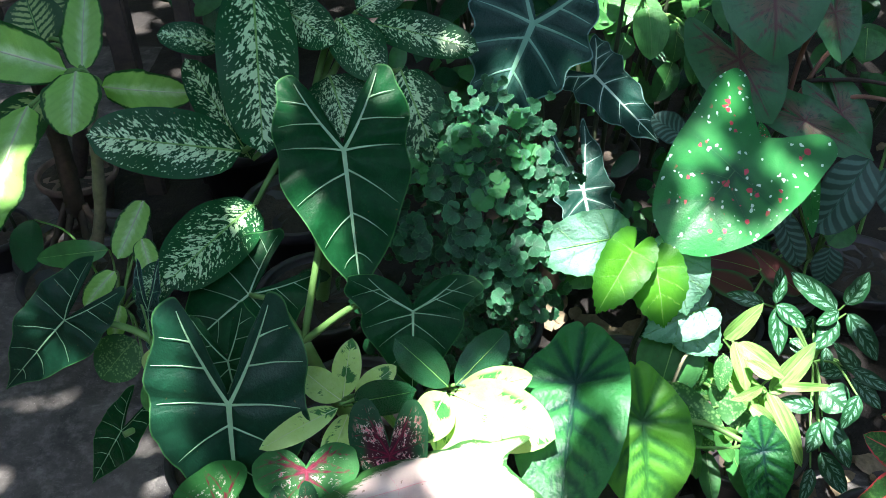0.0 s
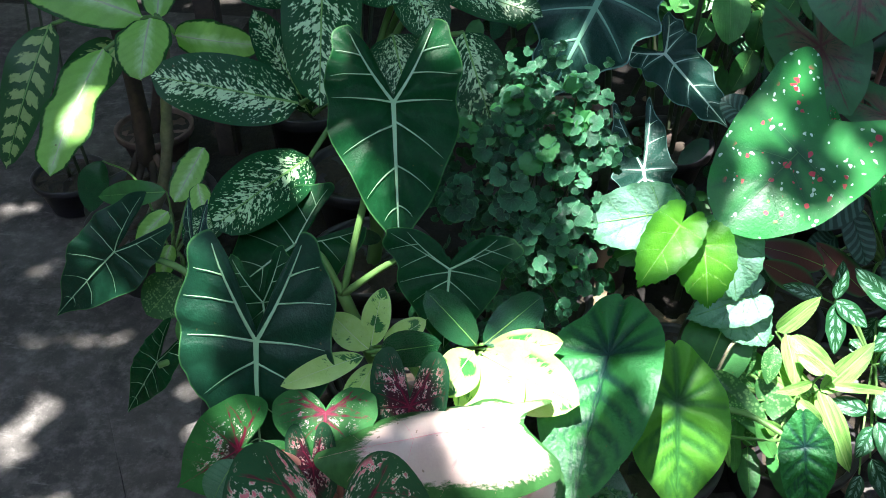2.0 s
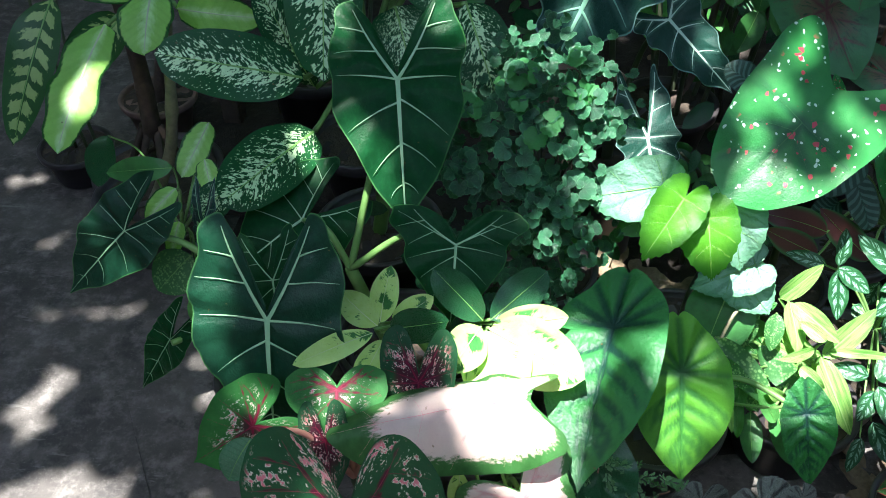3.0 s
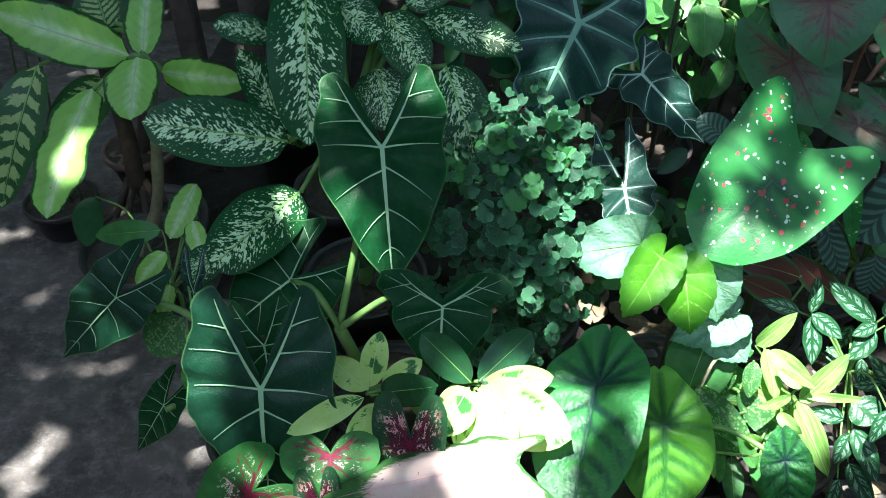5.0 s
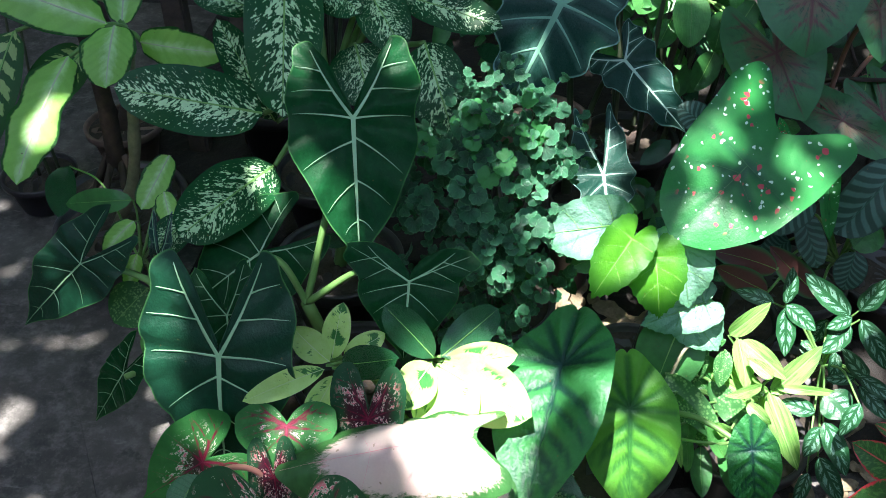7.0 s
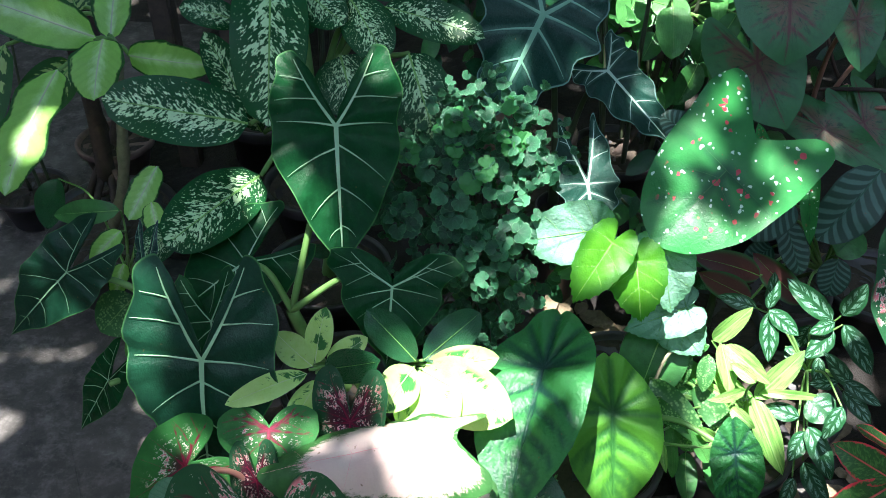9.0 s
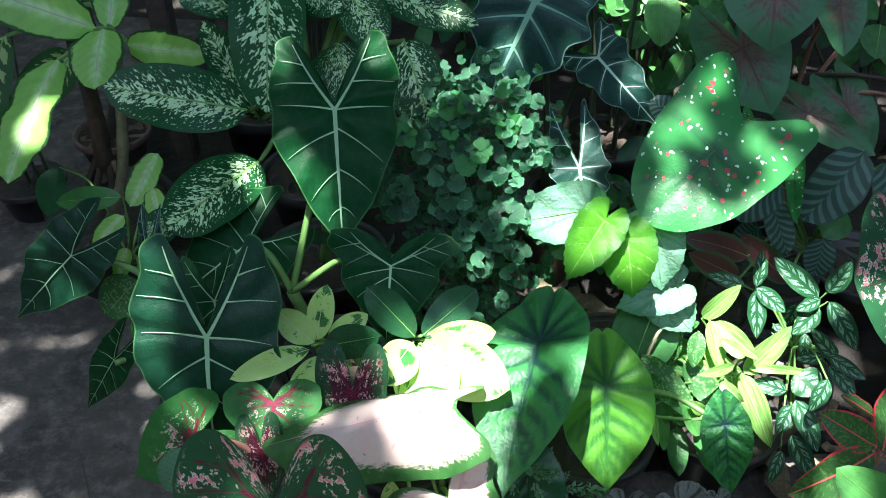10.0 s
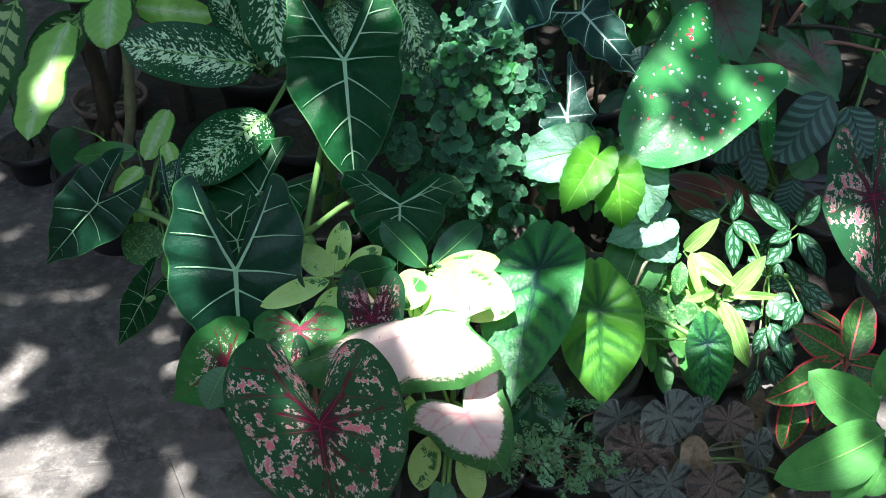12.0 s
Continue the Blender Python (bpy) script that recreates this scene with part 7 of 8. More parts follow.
me = mesh_of("inner_leaves", inner_verts, inner_faces, "bluegreen", True, {"leaf": inner_local, "edge": inner_edge})
tagged(part("inner_leaves", me, bush), kind="stuff")

# ---- fine-leaved aralia in front ----
aralia = potted("ming_aralia", "ming aralia with fine curled fern-like leaflets", "houseplant", (0.23, 0.78), (0.06, 0.10))
def sprig(seed):
    """One compound leaf: a thin stalk with pairs of small curled leaflets."""
    r = random.Random(seed)
    verts, faces, local, edge = [], [], [], []
    for j in range(11):
        side = (-1, 1)[j % 2]
        m = Matrix.Translation((0.003 * (j // 2) + 0.002, 0.0006 * side, 0.001 * r.random())) @ Euler((r.uniform(-0.6, 0.6), r.uniform(-0.5, 0.3), side * r.uniform(0.5, 1.1) * (j < 10))).to_matrix().to_4x4()
        L = 0.0085 * r.uniform(0.7, 1.2) * (1 - 0.04 * j)
        o = len(verts)
        for x, y, z in ((0, 0, 0), (0.3, 0.26, 0.10), (0.7, 0.24, 0.08), (1, 0, -0.1), (0.7, -0.24, 0.08), (0.3, -0.26, 0.10), (0.5, 0, 0)):
            verts.append(m @ Vector((x * L, y * L, z * L)))
            local.append((x, y))
            edge.append((x, abs(y) * 3))
        faces += [(o + 6, o + k, o + (k + 1) % 6) for k in range(6)]
    return mesh_of("leaf", verts, faces, "fern", True, {"leaf": local, "edge": edge})


sprig_meshes = [sprig(900 + k) for k in range(6)]
inv = aralia.matrix_world.inverted()
rng = random.Random(11)
for k in range(20):
    a = k * 2.399
    rad = math.sqrt((k + 1) / 20)
    end = Vector((0.205 + 0.125 * math.cos(a) * rad, 0.70 + 0.10 * math.sin(a) * rad, 0.25 + rng.uniform(-0.06, 0.09)))
    root = Vector((0.23 + rng.uniform(-0.02, 0.02), 0.77, 0.09))
    stalk(aralia, [root, root.lerp(end, 0.6) + Vector((rng.uniform(-0.02, 0.02), 0, 0.03)), end], 0.0024, 0.001, "stalk_red", "twig", 0.0, 5)
    for j in range(11):
        # leaflets curl round the ends of the sprays
        b = j * 2.399
        q = end + Vector((math.cos(b) * 0.004 * j ** 0.7, math.sin(b) * 0.003 * j ** 0.7, 0.010 - 0.0016 * j)) + Vector((rng.gauss(0, 0.007), rng.gauss(0, 0.006), rng.gauss(0, 0.004)))
        way = Vector((math.cos(b), math.sin(b) - 0.3, rng.gauss(0.15, 0.5)))
        part("leaf", rng.choice(sprig_meshes), aralia, "", inv @ leaf_pose(q, q + way.normalized() * 0.01, rng.uniform(-50, 50)) @ Matrix.Scale(rng.uniform(0.9, 1.5), 4))


# ---- pots, trunks and posts behind ----
def bare_pot(label, x, y, r, h, material):
    p = potted("plant_pot", label, "plant pot", (x, y), (r, h), material, "pots on the ground")
    return p


trunk_pot = bare_pot("weathered terracotta pot holding a brown trunk", -0.98, 1.98, 0.10, 0.12, "terracotta")
stalk(trunk_pot, [(-0.98, 1.98, 0.10), (-0.93, 1.97, 0.28), (-0.96, 1.96, 0.50), (-0.90, 1.98, 0.85)], 0.022, 0.015, "bark", "trunk", 0.06)
stalk(trunk_pot, [(-1.00, 1.99, 0.10), (-1.03, 2.0, 0.30), (-1.00, 2.02, 0.6), (-1.06, 2.05, 0.9)], 0.013, 0.009, "bark", "trunk", 0.05)
black_pot = bare_pot("black plastic pot with twisted brown roots", -0.86, 1.66, 0.15, 0.11, "plastic")
for k in range(7):
    a = k * 0.9
    stalk(black_pot, [(-0.86 + 0.02 * math.cos(a), 1.68, 0.22), (-0.86 + 0.06 * math.cos(a), 1.66 + 0.05 * math.sin(a), 0.14), (-0.86 + 0.11 * math.cos(a + 0.5), 1.66 + 0.10 * math.sin(a + 0.5), 0.10)], 0.010, 0.005, "bark", "root", 0.1)
stalk(black_pot, [(-0.86, 1.68, 0.20), (-0.85, 1.68, 0.40), (-0.87, 1.69, 0.7)], 0.024, 0.016, "bark", "trunk", 0.08)
thin_pot = bare_pot("small black pot with thin bare stems", -1.12, 1.75, 0.09, 0.10, "plastic")
for k in range(3):
    stalk(thin_pot, [(-1.12 + 0.03 * k, 1.75, 0.09), (-1.13 + 0.035 * k, 1.74, 0.3), (-1.10 + 0.03 * k, 1.76, 0.6)], 0.005, 0.003, "stalk_dark", "stem")
bare_pot("upright black plastic nursery pot", 0.248, 1.595, 0.062, 0.26, "plastic")
bare_pot("brown terracotta pot in the shade", 0.16, 1.95, 0.12, 0.24, "terracotta")
bare_pot("low black pot in the shade", -0.35, 1.75, 0.13, 0.18, "plastic")
bare_pot("low black pot beside bare stems", 0.95, 1.55, 0.12, 0.14, "plastic")
bare_pot("shaded black plastic pot", -0.55, 2.05, 0.13, 0.20, "plastic")


def post(label, x, y, w, h, lean=0.0):
    bm = bmesh.new()
    bmesh.ops.create_cube(bm, size=1)
    bmesh.ops.scale(bm, vec=(w, w * 0.8, h), verts=bm.verts)
    bmesh.ops.translate(bm, vec=(0, 0, h / 2), verts=bm.verts)
    bmesh.ops.subdivide_edges(bm, edges=[e for e in bm.edges if abs(e.verts[0].co.z - e.verts[1].co.z) > 0.1], cuts=8)
    bmesh.ops.bevel(bm, geom=[e for e in bm.edges if e.calc_face_angle(0) > 1.0], offset=w * 0.12, segments=2, affect="EDGES")
    r = random.Random(label)
    for v in bm.verts:
        v.co.x += r.uniform(-1, 1) * w * 0.03 + lean * v.co.z
    me = bpy.data.meshes.new("wooden_post")
    bm.to_mesh(me)
    bm.free()
    me.materials.append(MAT["wood"])
    ob = new("wooden_post", me)
    ob.location = (x, y, -0.02)
    tagged(ob, label, "post")


post("dark weathered wooden post among the pots", -0.80, 2.05, 0.06, 1.3)
post("narrow dark wooden post in deep shade", -0.66, 2.10, 0.045, 1.3, 0.02)


# ---- shrubs behind ----
def shrub(label, x, y, z0, z1, r, n, kinds, seed, size=0.09, width=0.5):
    """A leafy shrub: stems and leaves each of its own."""
    rng = random.Random(seed)
    s = new("shrub")
    s.location = (x, y, -0.02)
    bpy.context.view_layer.update()
    tagged(s, label, "shrub", "shrubs behind the pots")
    inv = s.matrix_world.inverted()
    stems = []
    for k in range(6):
        a = k * 1.05 + rng.random()
        top = Vector((x + r * 0.8 * math.cos(a), y + r * 0.7 * math.sin(a), z1 * rng.uniform(0.75, 1.0)))
        foot = Vector((x + 0.05 * math.cos(a), y + 0.05 * math.sin(a), -0.02))
        mid = foot.lerp(top, 0.5) + Vector((rng.uniform(-0.05, 0.05), rng.uniform(-0.05, 0.05), 0.06))
        stems.append((foot, mid, top))
        stalk(s, [foot, mid, top], 0.008, 0.003, "stalk_dark", "stem", 0.0, 6)
    shapes = []
    for j, kd in enumerate(kinds):
        k = KIND[kd]
        for v in range(3):
            shapes.append(strip_leaf(1.0, width, k["a"], k["b"], k["mat"], None, k["cup"], 0.22, 0.02, 2, 0.01, seed * 10 + j * 3 + v, 8, 4)[0])
    for k in range(n):
        foot, mid, top = stems[k % 6]
        f = rng.uniform(0.25, 1.05)
        c = curve_points([foot, mid, top], 6)
        q = c[min(int(f * 12), len(c) - 1)] + Vector((rng.gauss(0, r * 0.22), rng.gauss(0, r * 0.22), rng.gauss(0, 0.04)))
        q.z = max(q.z, z0)
        a = rng.uniform(0, 6.28)
        way = Vector((math.cos(a), math.sin(a) - 0.3, rng.uniform(-0.9, 0.1)))
        L = size * rng.uniform(0.6, 1.25)
        m = leaf_pose(q, q + way.normalized() * L, rng.uniform(-30, 30)) @ Matrix.Scale(L, 4)
        part("leaf", shapes[rng.randrange(len(shapes))], s, "", inv @ m)


shrub("dense green shrub with oval leaves in shade", 0.62, 2.25, 0.15, 1.05, 0.34, 150, ("mid", "deep"), 21, 0.10)
shrub("shaded shrub with dark pointed leaves", 0.05, 2.40, 0.15, 1.0, 0.32, 110, ("deep", "mid"), 22, 0.11)
shrub("fresh green shrub partly in the sun", 0.42, 2.05, 0.35, 1.05, 0.20, 70, ("bright", "mid"), 23, 0.09)
shrub("dark leafy shrub behind the canes", -0.55, 2.55, 0.1, 1.0, 0.36, 110, ("deep", "mid"), 24, 0.12)
shrub("dark leafy shrub at the back", 1.25, 2.35, 0.1, 1.05, 0.36, 110, ("deep", "mid"), 25, 0.11)
shrub("tall dark shrub against the wall", 0.15, 3.0, 0.1, 1.2, 0.45, 120, ("deep", "mid"), 28, 0.13)
shrub("tall dark shrub against the wall", 0.95, 3.05, 0.1, 1.2, 0.45, 120, ("deep", "mid"), 29, 0.13)
shrub("tall dark shrub against the wall", -0.75, 3.05, 0.1, 1.2, 0.45, 110, ("deep", "mid"), 30, 0.13)
shrub("low dark green undergrowth", 0.45, 1.62, 0.05, 0.42, 0.22, 60, ("deep", "mid"), 26, 0.07)
shrub("low dark undergrowth beneath the leaves", -0.05, 1.30, 0.05, 0.36, 0.18, 50, ("deep", "mid"), 27, 0.06)

# ---- bare twigs and a green stem among the leaves ----
def twig(label, points, r0, r1, material):
    ob = new("twig", tube("twig", points, r0, r1, material, 6, 8))
    tagged(ob, label, "twig")


twig("thin dark bare branch arching over the earth", [(0.62, 1.95, 0.0), (0.70, 1.80, 0.42), (0.85, 1.72, 0.52), (1.05, 1.70, 0.50)], 0.007, 0.004, "bark")
twig("thin dark bare branch arching over the earth", [(1.0, 1.9, 0.0), (0.92, 1.85, 0.35), (0.80, 1.80, 0.55), (0.72, 1.82, 0.75)], 0.006, 0.003, "bark")
twig("upright pale green stem cut at the top", [(1.00, 1.68, 0.0), (1.025, 1.735, 0.16), (1.045, 1.775, 0.29), (1.10, 1.90, 0.42)], 0.0055, 0.004, "stalk")
twig("dry grey twig lying between the leaves", [(0.36, 1.02, 0.0), (0.395, 1.045, 0.30), (0.425, 1.075, 0.345), (0.47, 1.10, 0.37)], 0.004, 0.002, "cane")

# ---- dry leaves on the ground ----
rng = random.Random(5)
HEAPS = ((0.26, 1.51), (0.69, 1.08), (0.60, 1.52), (0.48, 1.43), (1.05, 1.75), (0.70, 0.90), (0.78, 0.99), (0.60, 0.80))
for k in range(170):
    x, y = rng.uniform(-0.5, 1.4), rng.uniform(1.0, 2.6)
    L = rng.uniform(0.03, 0.08)
    if k >= 90:
        # some lie in loose heaps
        hx, hy = HEAPS[k % 8]
        x, y, L = hx + rng.gauss(0, 0.06), hy + rng.gauss(0, 0.05), rng.uniform(0.05, 0.10)
    me = strip_leaf(L, L * rng.uniform(0.35, 0.6), 0.62, 0.72, "dry", None, rng.uniform(-0.5, 0.6), rng.uniform(-0.2, 0.3), 0.05, 2, 0.01, 700 + k, 8, 4)[0]
    ob = new("dry_leaf", me)
    ob.matrix_world = pose(x, y, 0.006 + 0.012 * (k >= 90), rng.uniform(-15, 15), rng.uniform(-15, 15), rng.uniform(0, 360))
    tagged(ob, "dry curled brown leaf fallen on the earth", "dry leaf", "fallen leaves")

# a few broad dry leaves in front of the upright pot
for k, (x, y, L, turn) in enumerate(((0.248, 1.500, 0.085, 30), (0.271, 1.514, 0.060, 100), (0.332, 1.490, 0.085, -35), (0.307, 1.520, 0.050, 60), (0.215, 1.523, 0.050, 150), (0.350, 1.468, 0.060, 10), (0.235, 1.483, 0.050, -70))):
    me = strip_leaf(L, L * 0.6, 0.62, 0.72, "dry", None, 0.35, 0.12, 0.05, 2, 0.01, 900 + k, 8, 4)[0]
    ob = new("dry_leaf", me)
    ob.matrix_world = pose(x - 0.4 * L * math.cos(radians(turn)), y - 0.4 * L * math.sin(radians(turn)), 0.010 + 0.003 * k, 6, -4, turn)
    tagged(ob, "broad dry pale brown leaf lying before a pot", "dry leaf", "fallen leaves")

# ---- unseen tree added overhead, its crown carved to shade pots and pass sun spots ----
tree = new("tree")
tree.location = (2.3, -0.9, -0.03)
bpy.context.view_layer.update()
tagged(tree, "unseen leafy tree added for shade, gaps carved in its crown", "tree")
part("trunk", tube("trunk", [(0, 0, 0), (-0.1, 0.05, 1.3), (-0.3, 0.3, 3.0), (-0.7, 0.7, 4.6)], 0.13, 0.06, "bark", 12), tree)
for k, (x, y, z) in enumerate(((-3.6, 1.0, 4.9), (-2.8, 2.4, 5.0), (-1.2, 2.8, 4.9), (0.2, 2.0, 4.8))):
    part("limb", tube("limb", [(-0.3, 0.3, 3.0), (x * 0.4, y * 0.4 + 0.1, 4.5), (x, y, z)], 0.05, 0.012, "bark", 8), tree)
gaps = []


def gap(x, y, z, r):
    """An opening of the crown: the sun reaches the place x, y, z through it."""
    gaps.append((Vector((x, y, z)), r))


# openings carved where spots of sun are wanted on the plants and the paving
gap(-0.242, 1.183, 0.780, 0.002)
gap(-0.077, 1.182, 0.780, 0.0076)
gap(-0.183, 1.037, 0.633, 0.0076)
gap(-0.353, 1.266, 0.507, 0.0076)
gap(-0.363, 1.246, 0.504, -0.0036)
gap(-0.794, 1.286, 0.511, 0.0048)
gap(-0.761, 1.328, 0.553, 0.0076)
gap(-0.778, 1.312, 0.533, -0.0036)
gap(-0.785, 1.512, 0.694, -0.0064)
gap(-0.845, 1.515, 0.696, -0.012)
gap(-0.914, 1.524, 0.708, -0.012)
gap(-0.687, 1.548, 0.692, -0.012)
gap(-0.675, 1.418, 0.626, -0.012)
gap(-0.560, 1.465, 0.619, -0.012)
gap(-0.793, 1.392, 0.575, -0.0092)
gap(-0.045, 1.350, 0.629, -0.0008)
gap(-0.052, 1.339, 0.618, -0.0064)
gap(0.027, 1.428, 0.755, -0.0064)
gap(0.027, 1.235, 0.725, 0.0132)
gap(0.049, 1.256, 0.699, 0.016)
gap(0.079, 1.263, 0.687, -0.0036)
gap(0.110, 2.025, 0.214, -0.0078)
gap(0.083, 1.119, 0.642, -0.0036)
gap(0.149, 1.155, 0.629, -0.005)
gap(0.195, 1.561, 0.260, -0.0036)
gap(-0.001, 1.214, 0.602, -0.0106)
gap(0.166, 1.197, 0.680, -0.012)
gap(0.358, 1.971, 0.576, 0.032)
gap(0.401, 1.906, 0.593, 0.032)
gap(0.443, 1.988, 0.578, 0.024)
gap(0.399, 1.126, 0.599, 0.0076)
gap(0.371, 1.169, 0.651, -0.0078)
gap(0.461, 1.194, 0.673, -0.0106)
gap(0.445, 1.234, 0.714, -0.0036)
gap(0.428, 1.207, 0.693, -0.0078)
gap(0.550, 1.194, 0.659, -0.0078)
gap(0.585, 1.216, 0.677, -0.0064)
gap(0.525, 1.165, 0.634, -0.0078)
gap(0.478, 1.257, 0.718, -0.0092)
gap(0.199, 1.116, 0.524, 0.034)
gap(0.227, 1.110, 0.549, 0.034)
gap(0.213, 1.096, 0.519, 0.02)
gap(0.245, 1.031, 0.607, 0.014)
gap(0.260, 1.021, 0.584, 0.012)
gap(0.270, 1.003, 0.562, 0.008)
gap(0.327, 1.029, 0.557, 0.012)
gap(0.347, 1.034, 0.565, 0.012)
gap(0.338, 1.008, 0.531, 0.008)
gap(0.412, 1.086, 0.419, 0.022)
gap(0.432, 1.066, 0.402, 0.026)
gap(0.401, 1.058, 0.393, 0.012)
gap(0.380, 1.082, 0.551, 0.012)
gap(0.406, 1.085, 0.505, 0.008)
gap(0.510, 1.085, 0.325, 0.0176)
gap(0.521, 1.058, 0.299, 0.016)
gap(0.619, 1.200, 0.124, 0.0208)
gap(0.594, 1.069, 0.281, 0.0208)
gap(0.650, 1.181, 0.242, 0.0019)
gap(0.524, 1.124, 0.376, 0.0048)
gap(0.481, 1.027, 0.242, 0.0076)
gap(0.501, 1.005, 0.226, 0.0104)
gap(0.595, 1.029, 0.225, 0.002)
gap(0.588, 1.004, 0.195, -0.0008)
gap(0.465, 1.067, 0.253, -0.0008)
gap(0.671, 1.036, 0.264, 0.0111)
gap(0.898, 1.441, -0.017, 0.0003)
gap(0.929, 1.376, -0.016, 0.0065)
gap(0.758, 1.073, 0.225, -0.0089)
gap(0.662, 1.004, 0.221, 0.0003)
gap(0.695, 1.177, 0.126, -0.0028)
gap(0.027, 0.806, 0.467, 0.05)
gap(0.082, 0.797, 0.485, 0.045)
gap(0.056, 0.827, 0.494, 0.03)
gap(0.102, 0.852, 0.496, 0.016)
gap(0.010, 0.694, 0.507, 0.02)
gap(0.062, 0.683, 0.517, 0.035)
gap(0.092, 0.668, 0.507, 0.03)
gap(0.029, 0.659, 0.487, -0.0036)
gap(-0.010, 0.680, 0.499, -0.0036)
gap(0.121, 0.787, 0.501, 0.034)
gap(0.136, 0.847, 0.465, 0.009)
gap(0.122, 0.758, 0.442, 0.014)
gap(0.113, 0.666, 0.502, 0.002)
gap(0.159, 0.874, 0.470, 0.0048)
gap(0.137, 0.773, 0.496, -0.0008)
gap(0.309, 0.839, 0.304, 0.0208)
gap(0.306, 0.825, 0.287, 0.016)
gap(0.368, 1.063, 0.310, -0.0064)
gap(0.333, 0.917, 0.405, -0.0064)
gap(0.324, 0.874, 0.363, -0.0036)
gap(0.315, 0.856, 0.331, 0.0076)
gap(0.281, 0.839, 0.320, -0.0008)
gap(0.258, 0.854, 0.513, -0.0092)
gap(0.491, 0.894, 0.321, 0.0176)
gap(0.513, 0.879, 0.288, 0.0076)
gap(-0.364, 0.824, 0.612, -0.0078)
gap(-0.317, 0.756, 0.450, 0.0006)
gap(-0.190, 0.720, 0.464, 0.002)
gap(-0.292, 0.705, 0.447, -0.0036)
gap(-0.344, 0.937, 0.512, -0.0148)
gap(-0.243, 1.120, 0.411, -0.0036)
gap(-0.385, 0.793, 0.543, 0.002)
gap(-1.091, 1.480, 0.000, 0.002)
gap(-1.067, 1.493, 0.000, -0.0036)
gap(-0.924, 1.153, 0.000, -0.0176)
gap(-0.922, 1.117, 0.000, -0.0162)
gap(-0.878, 1.268, 0.000, -0.012)
gap(-0.902, 1.025, 0.000, -0.005)
gap(-0.872, 0.956, 0.000, -0.0008)
gap(-0.843, 0.973, 0.000, -0.0092)
gap(-0.786, 0.770, 0.000, 0.056)
gap(-0.724, 0.753, 0.000, 0.048)
gap(-0.656, 0.744, 0.000, 0.032)
gap(-0.641, 0.810, 0.000, -0.005)
gap(-0.455, 0.755, -0.008, 0.016)
gap(-0.556, 1.036, 0.000, -0.0008)
gap(-0.892, 1.025, 0.000, -0.0078)
gap(-0.941, 0.981, 0.000, -0.0064)
gap(-0.882, 0.936, 0.000, -0.0064)
gap(-1.281, 1.657, 0.000, -0.0092)
gap(-0.883, 1.266, 0.000, -0.012)
gap(-0.984, 1.254, 0.000, -0.012)
gap(-0.644, 0.815, 0.000, 0.002)
gap(-0.602, 1.140, 0.000, -0.0036)
gap(0.649, 0.615, 0.373, 0.024)
gap(0.635, 0.592, 0.356, -0.0036)
gap(0.660, 0.675, 0.371, -0.0064)
gap(0.740, 0.868, 0.377, -0.0008)
gap(0.723, 0.850, 0.368, -0.0064)
gap(0.899, 1.291, -0.015, -0.0106)
gap(0.590, 0.757, 0.324, -0.0064)
gap(0.641, 0.838, 0.140, -0.0092)
gap(0.424, 0.638, 0.248, -0.0078)
gap(0.328, 0.919, 0.000, -0.0036)
gap(0.349, 0.686, 0.281, -0.012)
gap(0.105, 0.651, 0.489, 0.002)
gap(-0.097, 0.696, 0.477, -0.0106)
gap(0.058, 0.635, 0.443, -0.0036)
gap(0.930, 0.988, 0.000, 0.016)
gap(0.271, 1.520, 0.014, 0.008)
gap(0.330, 1.480, 0.020, 0.02)
gap(-0.419, 1.407, 0.629, -0.012)
gap(-0.182, 1.412, 0.731, -0.012)
gap(0.770, 1.648, 0.517, -0.0064)
gap(0.790, 1.631, 0.509, -0.0078)
gap(0.116, 1.085, 0.307, -0.0036)
gap(0.337, 2.037, 0.410, 0.0076)
gap(0.358, 1.555, 0.547, 0.0076)
gap(0.276, 1.467, 0.465, 0.0076)
gap(0.292, 1.440, 0.438, -0.0008)
gap(0.032, 1.187, 0.712, -0.0036)
gap(0.153, 1.161, 0.681, -0.0008)
# openings carved for spots of sun on the earth at the back
gap(-0.33, 2.40, 0.44, 0.02)
gap(0.53, 2.15, 0.00, 0.012)
gap(0.53, 2.37, 0.00, 0.012)
gap(0.87, 2.92, 0.00, 0.015)
gap(0.67, 2.65, 0.00, 0.012)
gap(1.26, 2.70, 0.00, 0.006)
gap(1.52, 2.87, 0.00, 0.006)
gap(0.91, 1.98, 0.00, 0.015)
gap(1.34, 2.61, 0.00, 0.02)
gap(1.26, 2.65, 0.00, 0.012)
gap(-0.16, 2.80, 0.00, 0.015)
gap(-0.90, 2.79, 0.00, 0.01)
gap(-1.86, 2.92, 0.00, 0.02)
gap(0.38, 2.00, 0.56, 0.06)
gap(0.44, 2.00, 0.55, 0.05)
gap(0.57, 2.00, 0.59, 0.04)
gap(0.40, 2.16, -0.00, 0.0005)
gap(1.01, 3.03, 0.00, 0.0010)
gap(1.30, 2.93, 0.00, 0.0026)
gap(0.67, 2.61, 0.00, 0.0020)
gap(0.38, 2.25, 0.00, 0.0004)
gap(0.48, 3.04, 0.00, 0.0011)
gap(0.57, 2.22, 0.00, 0.0015)
gap(0.33, 2.76, 0.00, 0.0040)
gap(0.27, 2.41, 0.00, 0.0015)
gap(0.90, 2.75, 0.00, 0.0028)
gap(0.69, 2.44, 0.00, 0.0036)
gap(0.86, 2.95, 0.00, 0.0003)
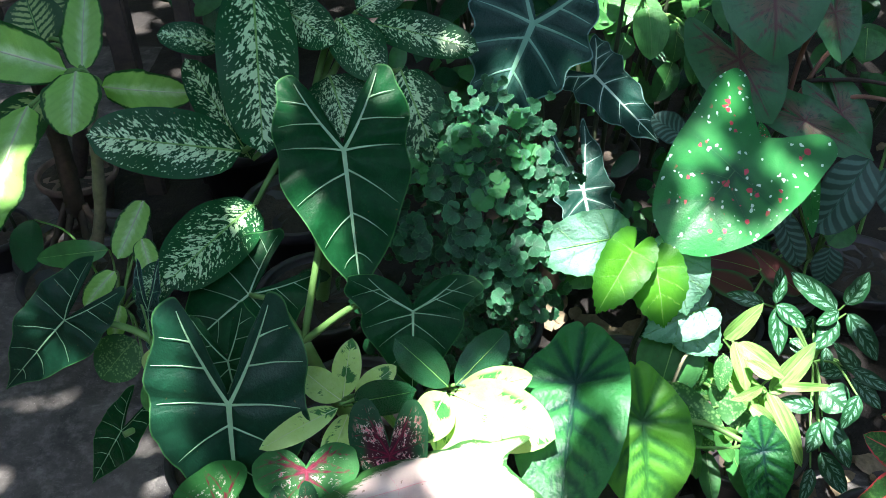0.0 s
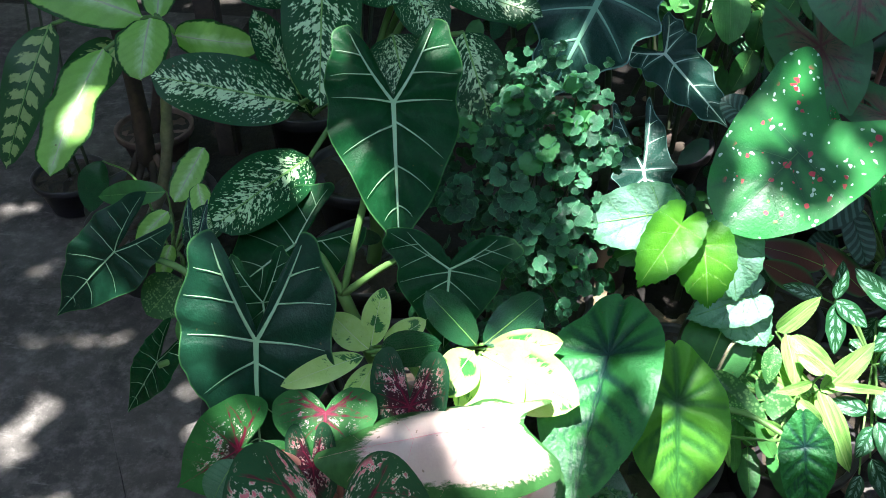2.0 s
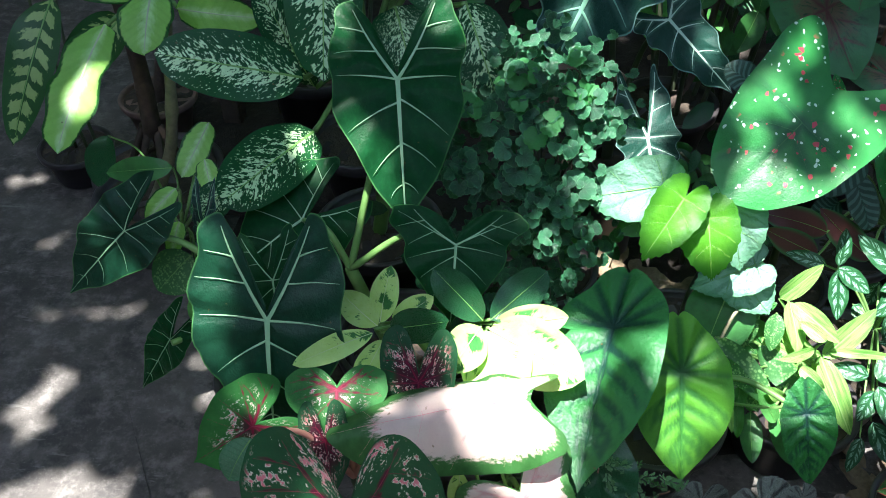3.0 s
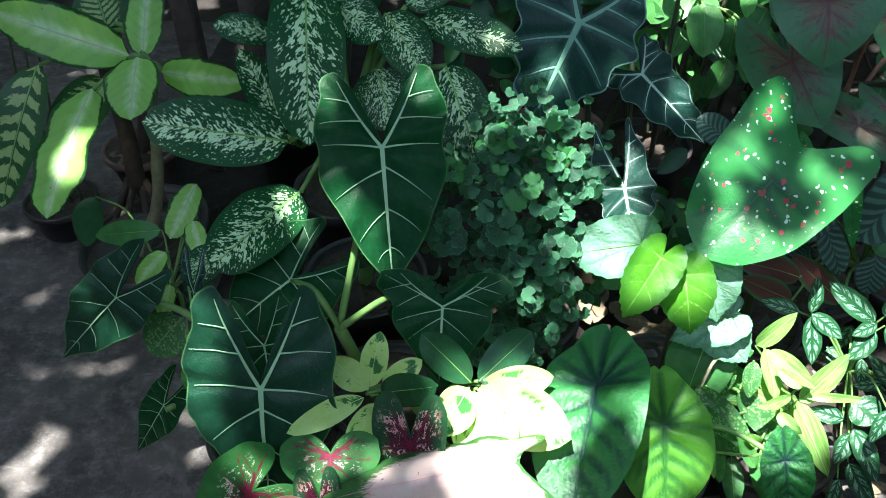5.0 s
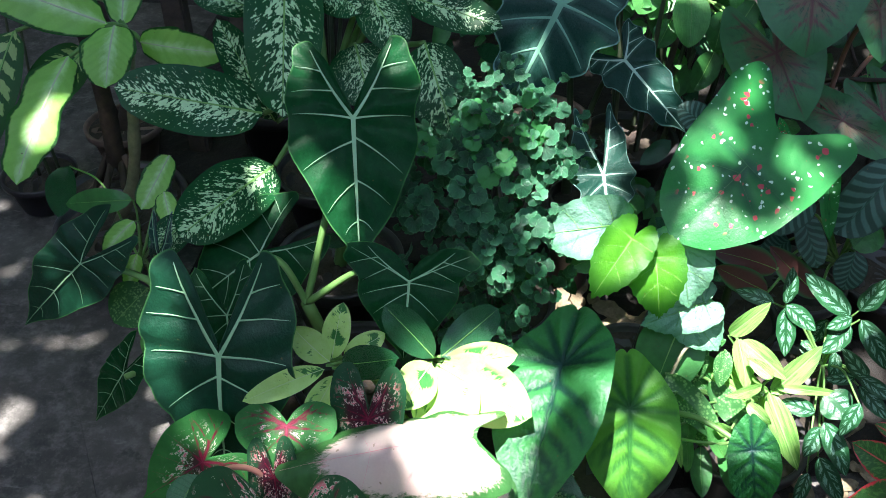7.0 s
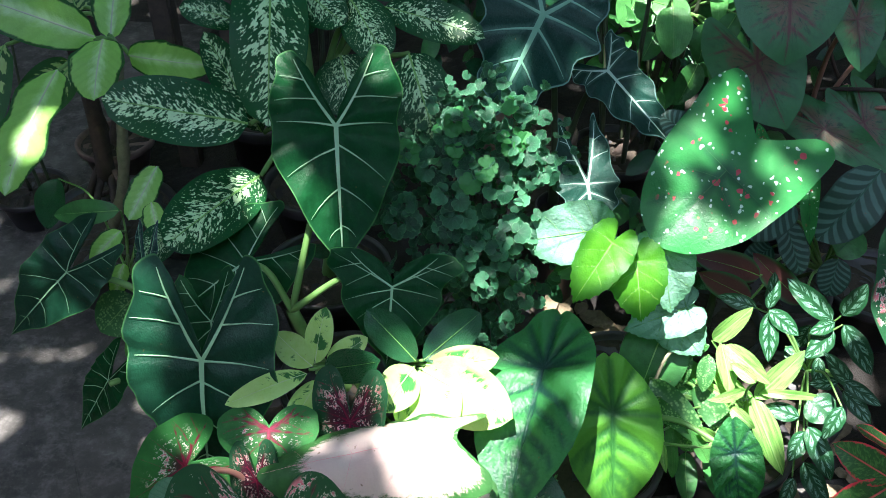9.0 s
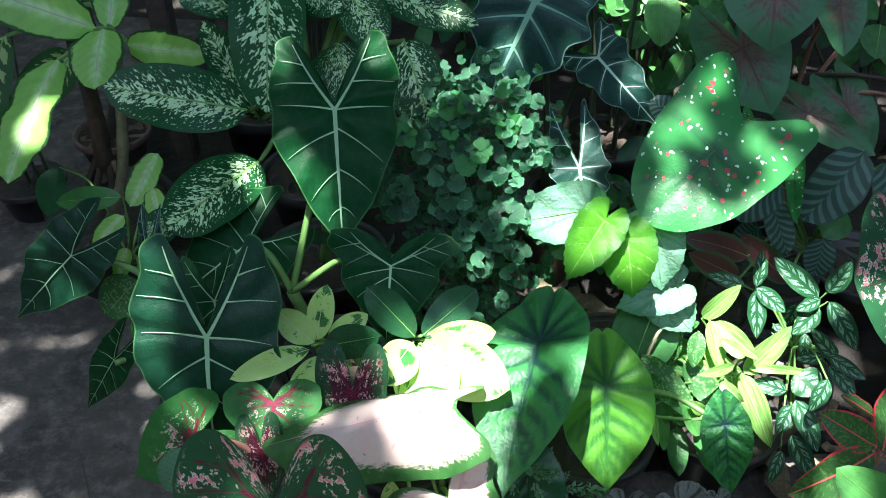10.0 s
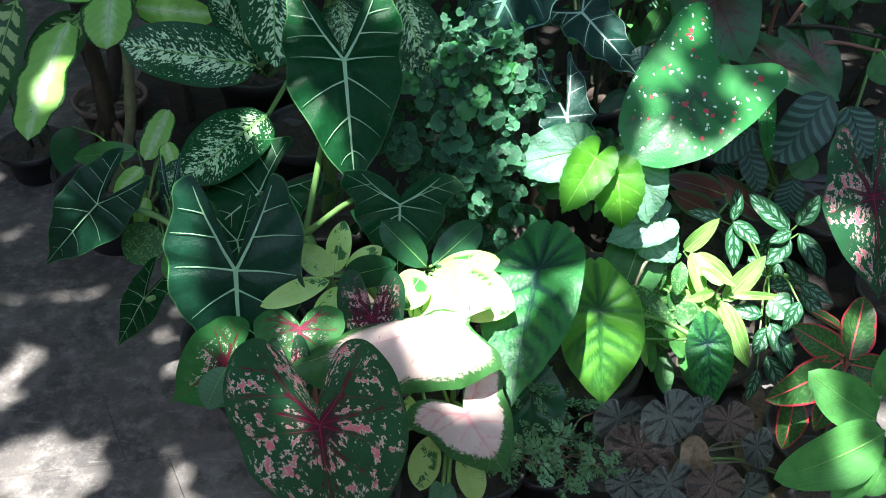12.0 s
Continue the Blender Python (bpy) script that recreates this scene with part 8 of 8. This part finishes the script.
gap(1.16, 2.64, 0.00, 0.0008)
gap(1.14, 2.55, 0.00, 0.0029)
gap(1.15, 2.83, 0.00, 0.0014)
gap(1.19, 3.00, 0.00, 0.0031)

rng = random.Random(3)
starts = np.array([g[0] for g in gaps])
radii = np.array([g[1] for g in gaps])
sun_way = np.array(SUN_TO)
cells = []
for k in range(CROWN_LEAVES):
    z = rng.uniform(4.0, 4.8)
    off = SUN_TO * (z / SUN_TO.z)
    p = np.array((rng.uniform(-1.8, 1.7) + off.x, rng.uniform(-0.3, 3.1) + off.y, z))
    rel = p - starts
    along = rel @ sun_way
    miss = np.linalg.norm(rel - along[:, None] * sun_way, axis=1)
    size = rng.uniform(0.07, 0.15)
    if np.any(miss < radii + size * 0.42):
        continue
    # the crown thins out towards its open side
    if p[1] - off.y < 0.1 and (k * 0.618) % 1 < (0.15 - p[1] + off.y) / 0.45:
        continue
    cells.append((p, size))
# more crown added over back and sides to block the sky, open towards the path
for k in range(5200):
    z = rng.uniform(3.9, 5.0)
    off = SUN_TO * (z / SUN_TO.z)
    x, y = rng.uniform(-4.2, 4.2), rng.uniform(0.4, 6.0)
    if -1.8 < x < 1.7 and y < 3.1:
        continue
    cells.append((np.array((x + off.x, y + off.y, z)), rng.uniform(0.12, 0.24)))
verts, faces, local, edge = [], [], [], []
OVAL = [(0, 0), (0.25, 0.2), (0.6, 0.24), (1, 0), (0.6, -0.24), (0.25, -0.2)]
for p, size in cells:
    m = Matrix.Translation(Vector(p) - tree.location) @ Euler((rng.uniform(-0.5, 0.5), rng.uniform(-0.5, 0.5), rng.uniform(0, 6.28))).to_matrix().to_4x4()
    o = len(verts)
    for x, y in OVAL:
        verts.append(m @ Vector(((x - 0.5) * size * 1.3, y * size * 1.6, -0.3 * size * y * y)))
        local.append((x, y))
        edge.append((x, min(1, abs(y) * 4)))
    faces.append(tuple(range(o, o + 6)))
tagged(part("crown", mesh_of("crown", verts, faces, "canopy", False, {"leaf": local, "edge": edge}), tree), kind="stuff")
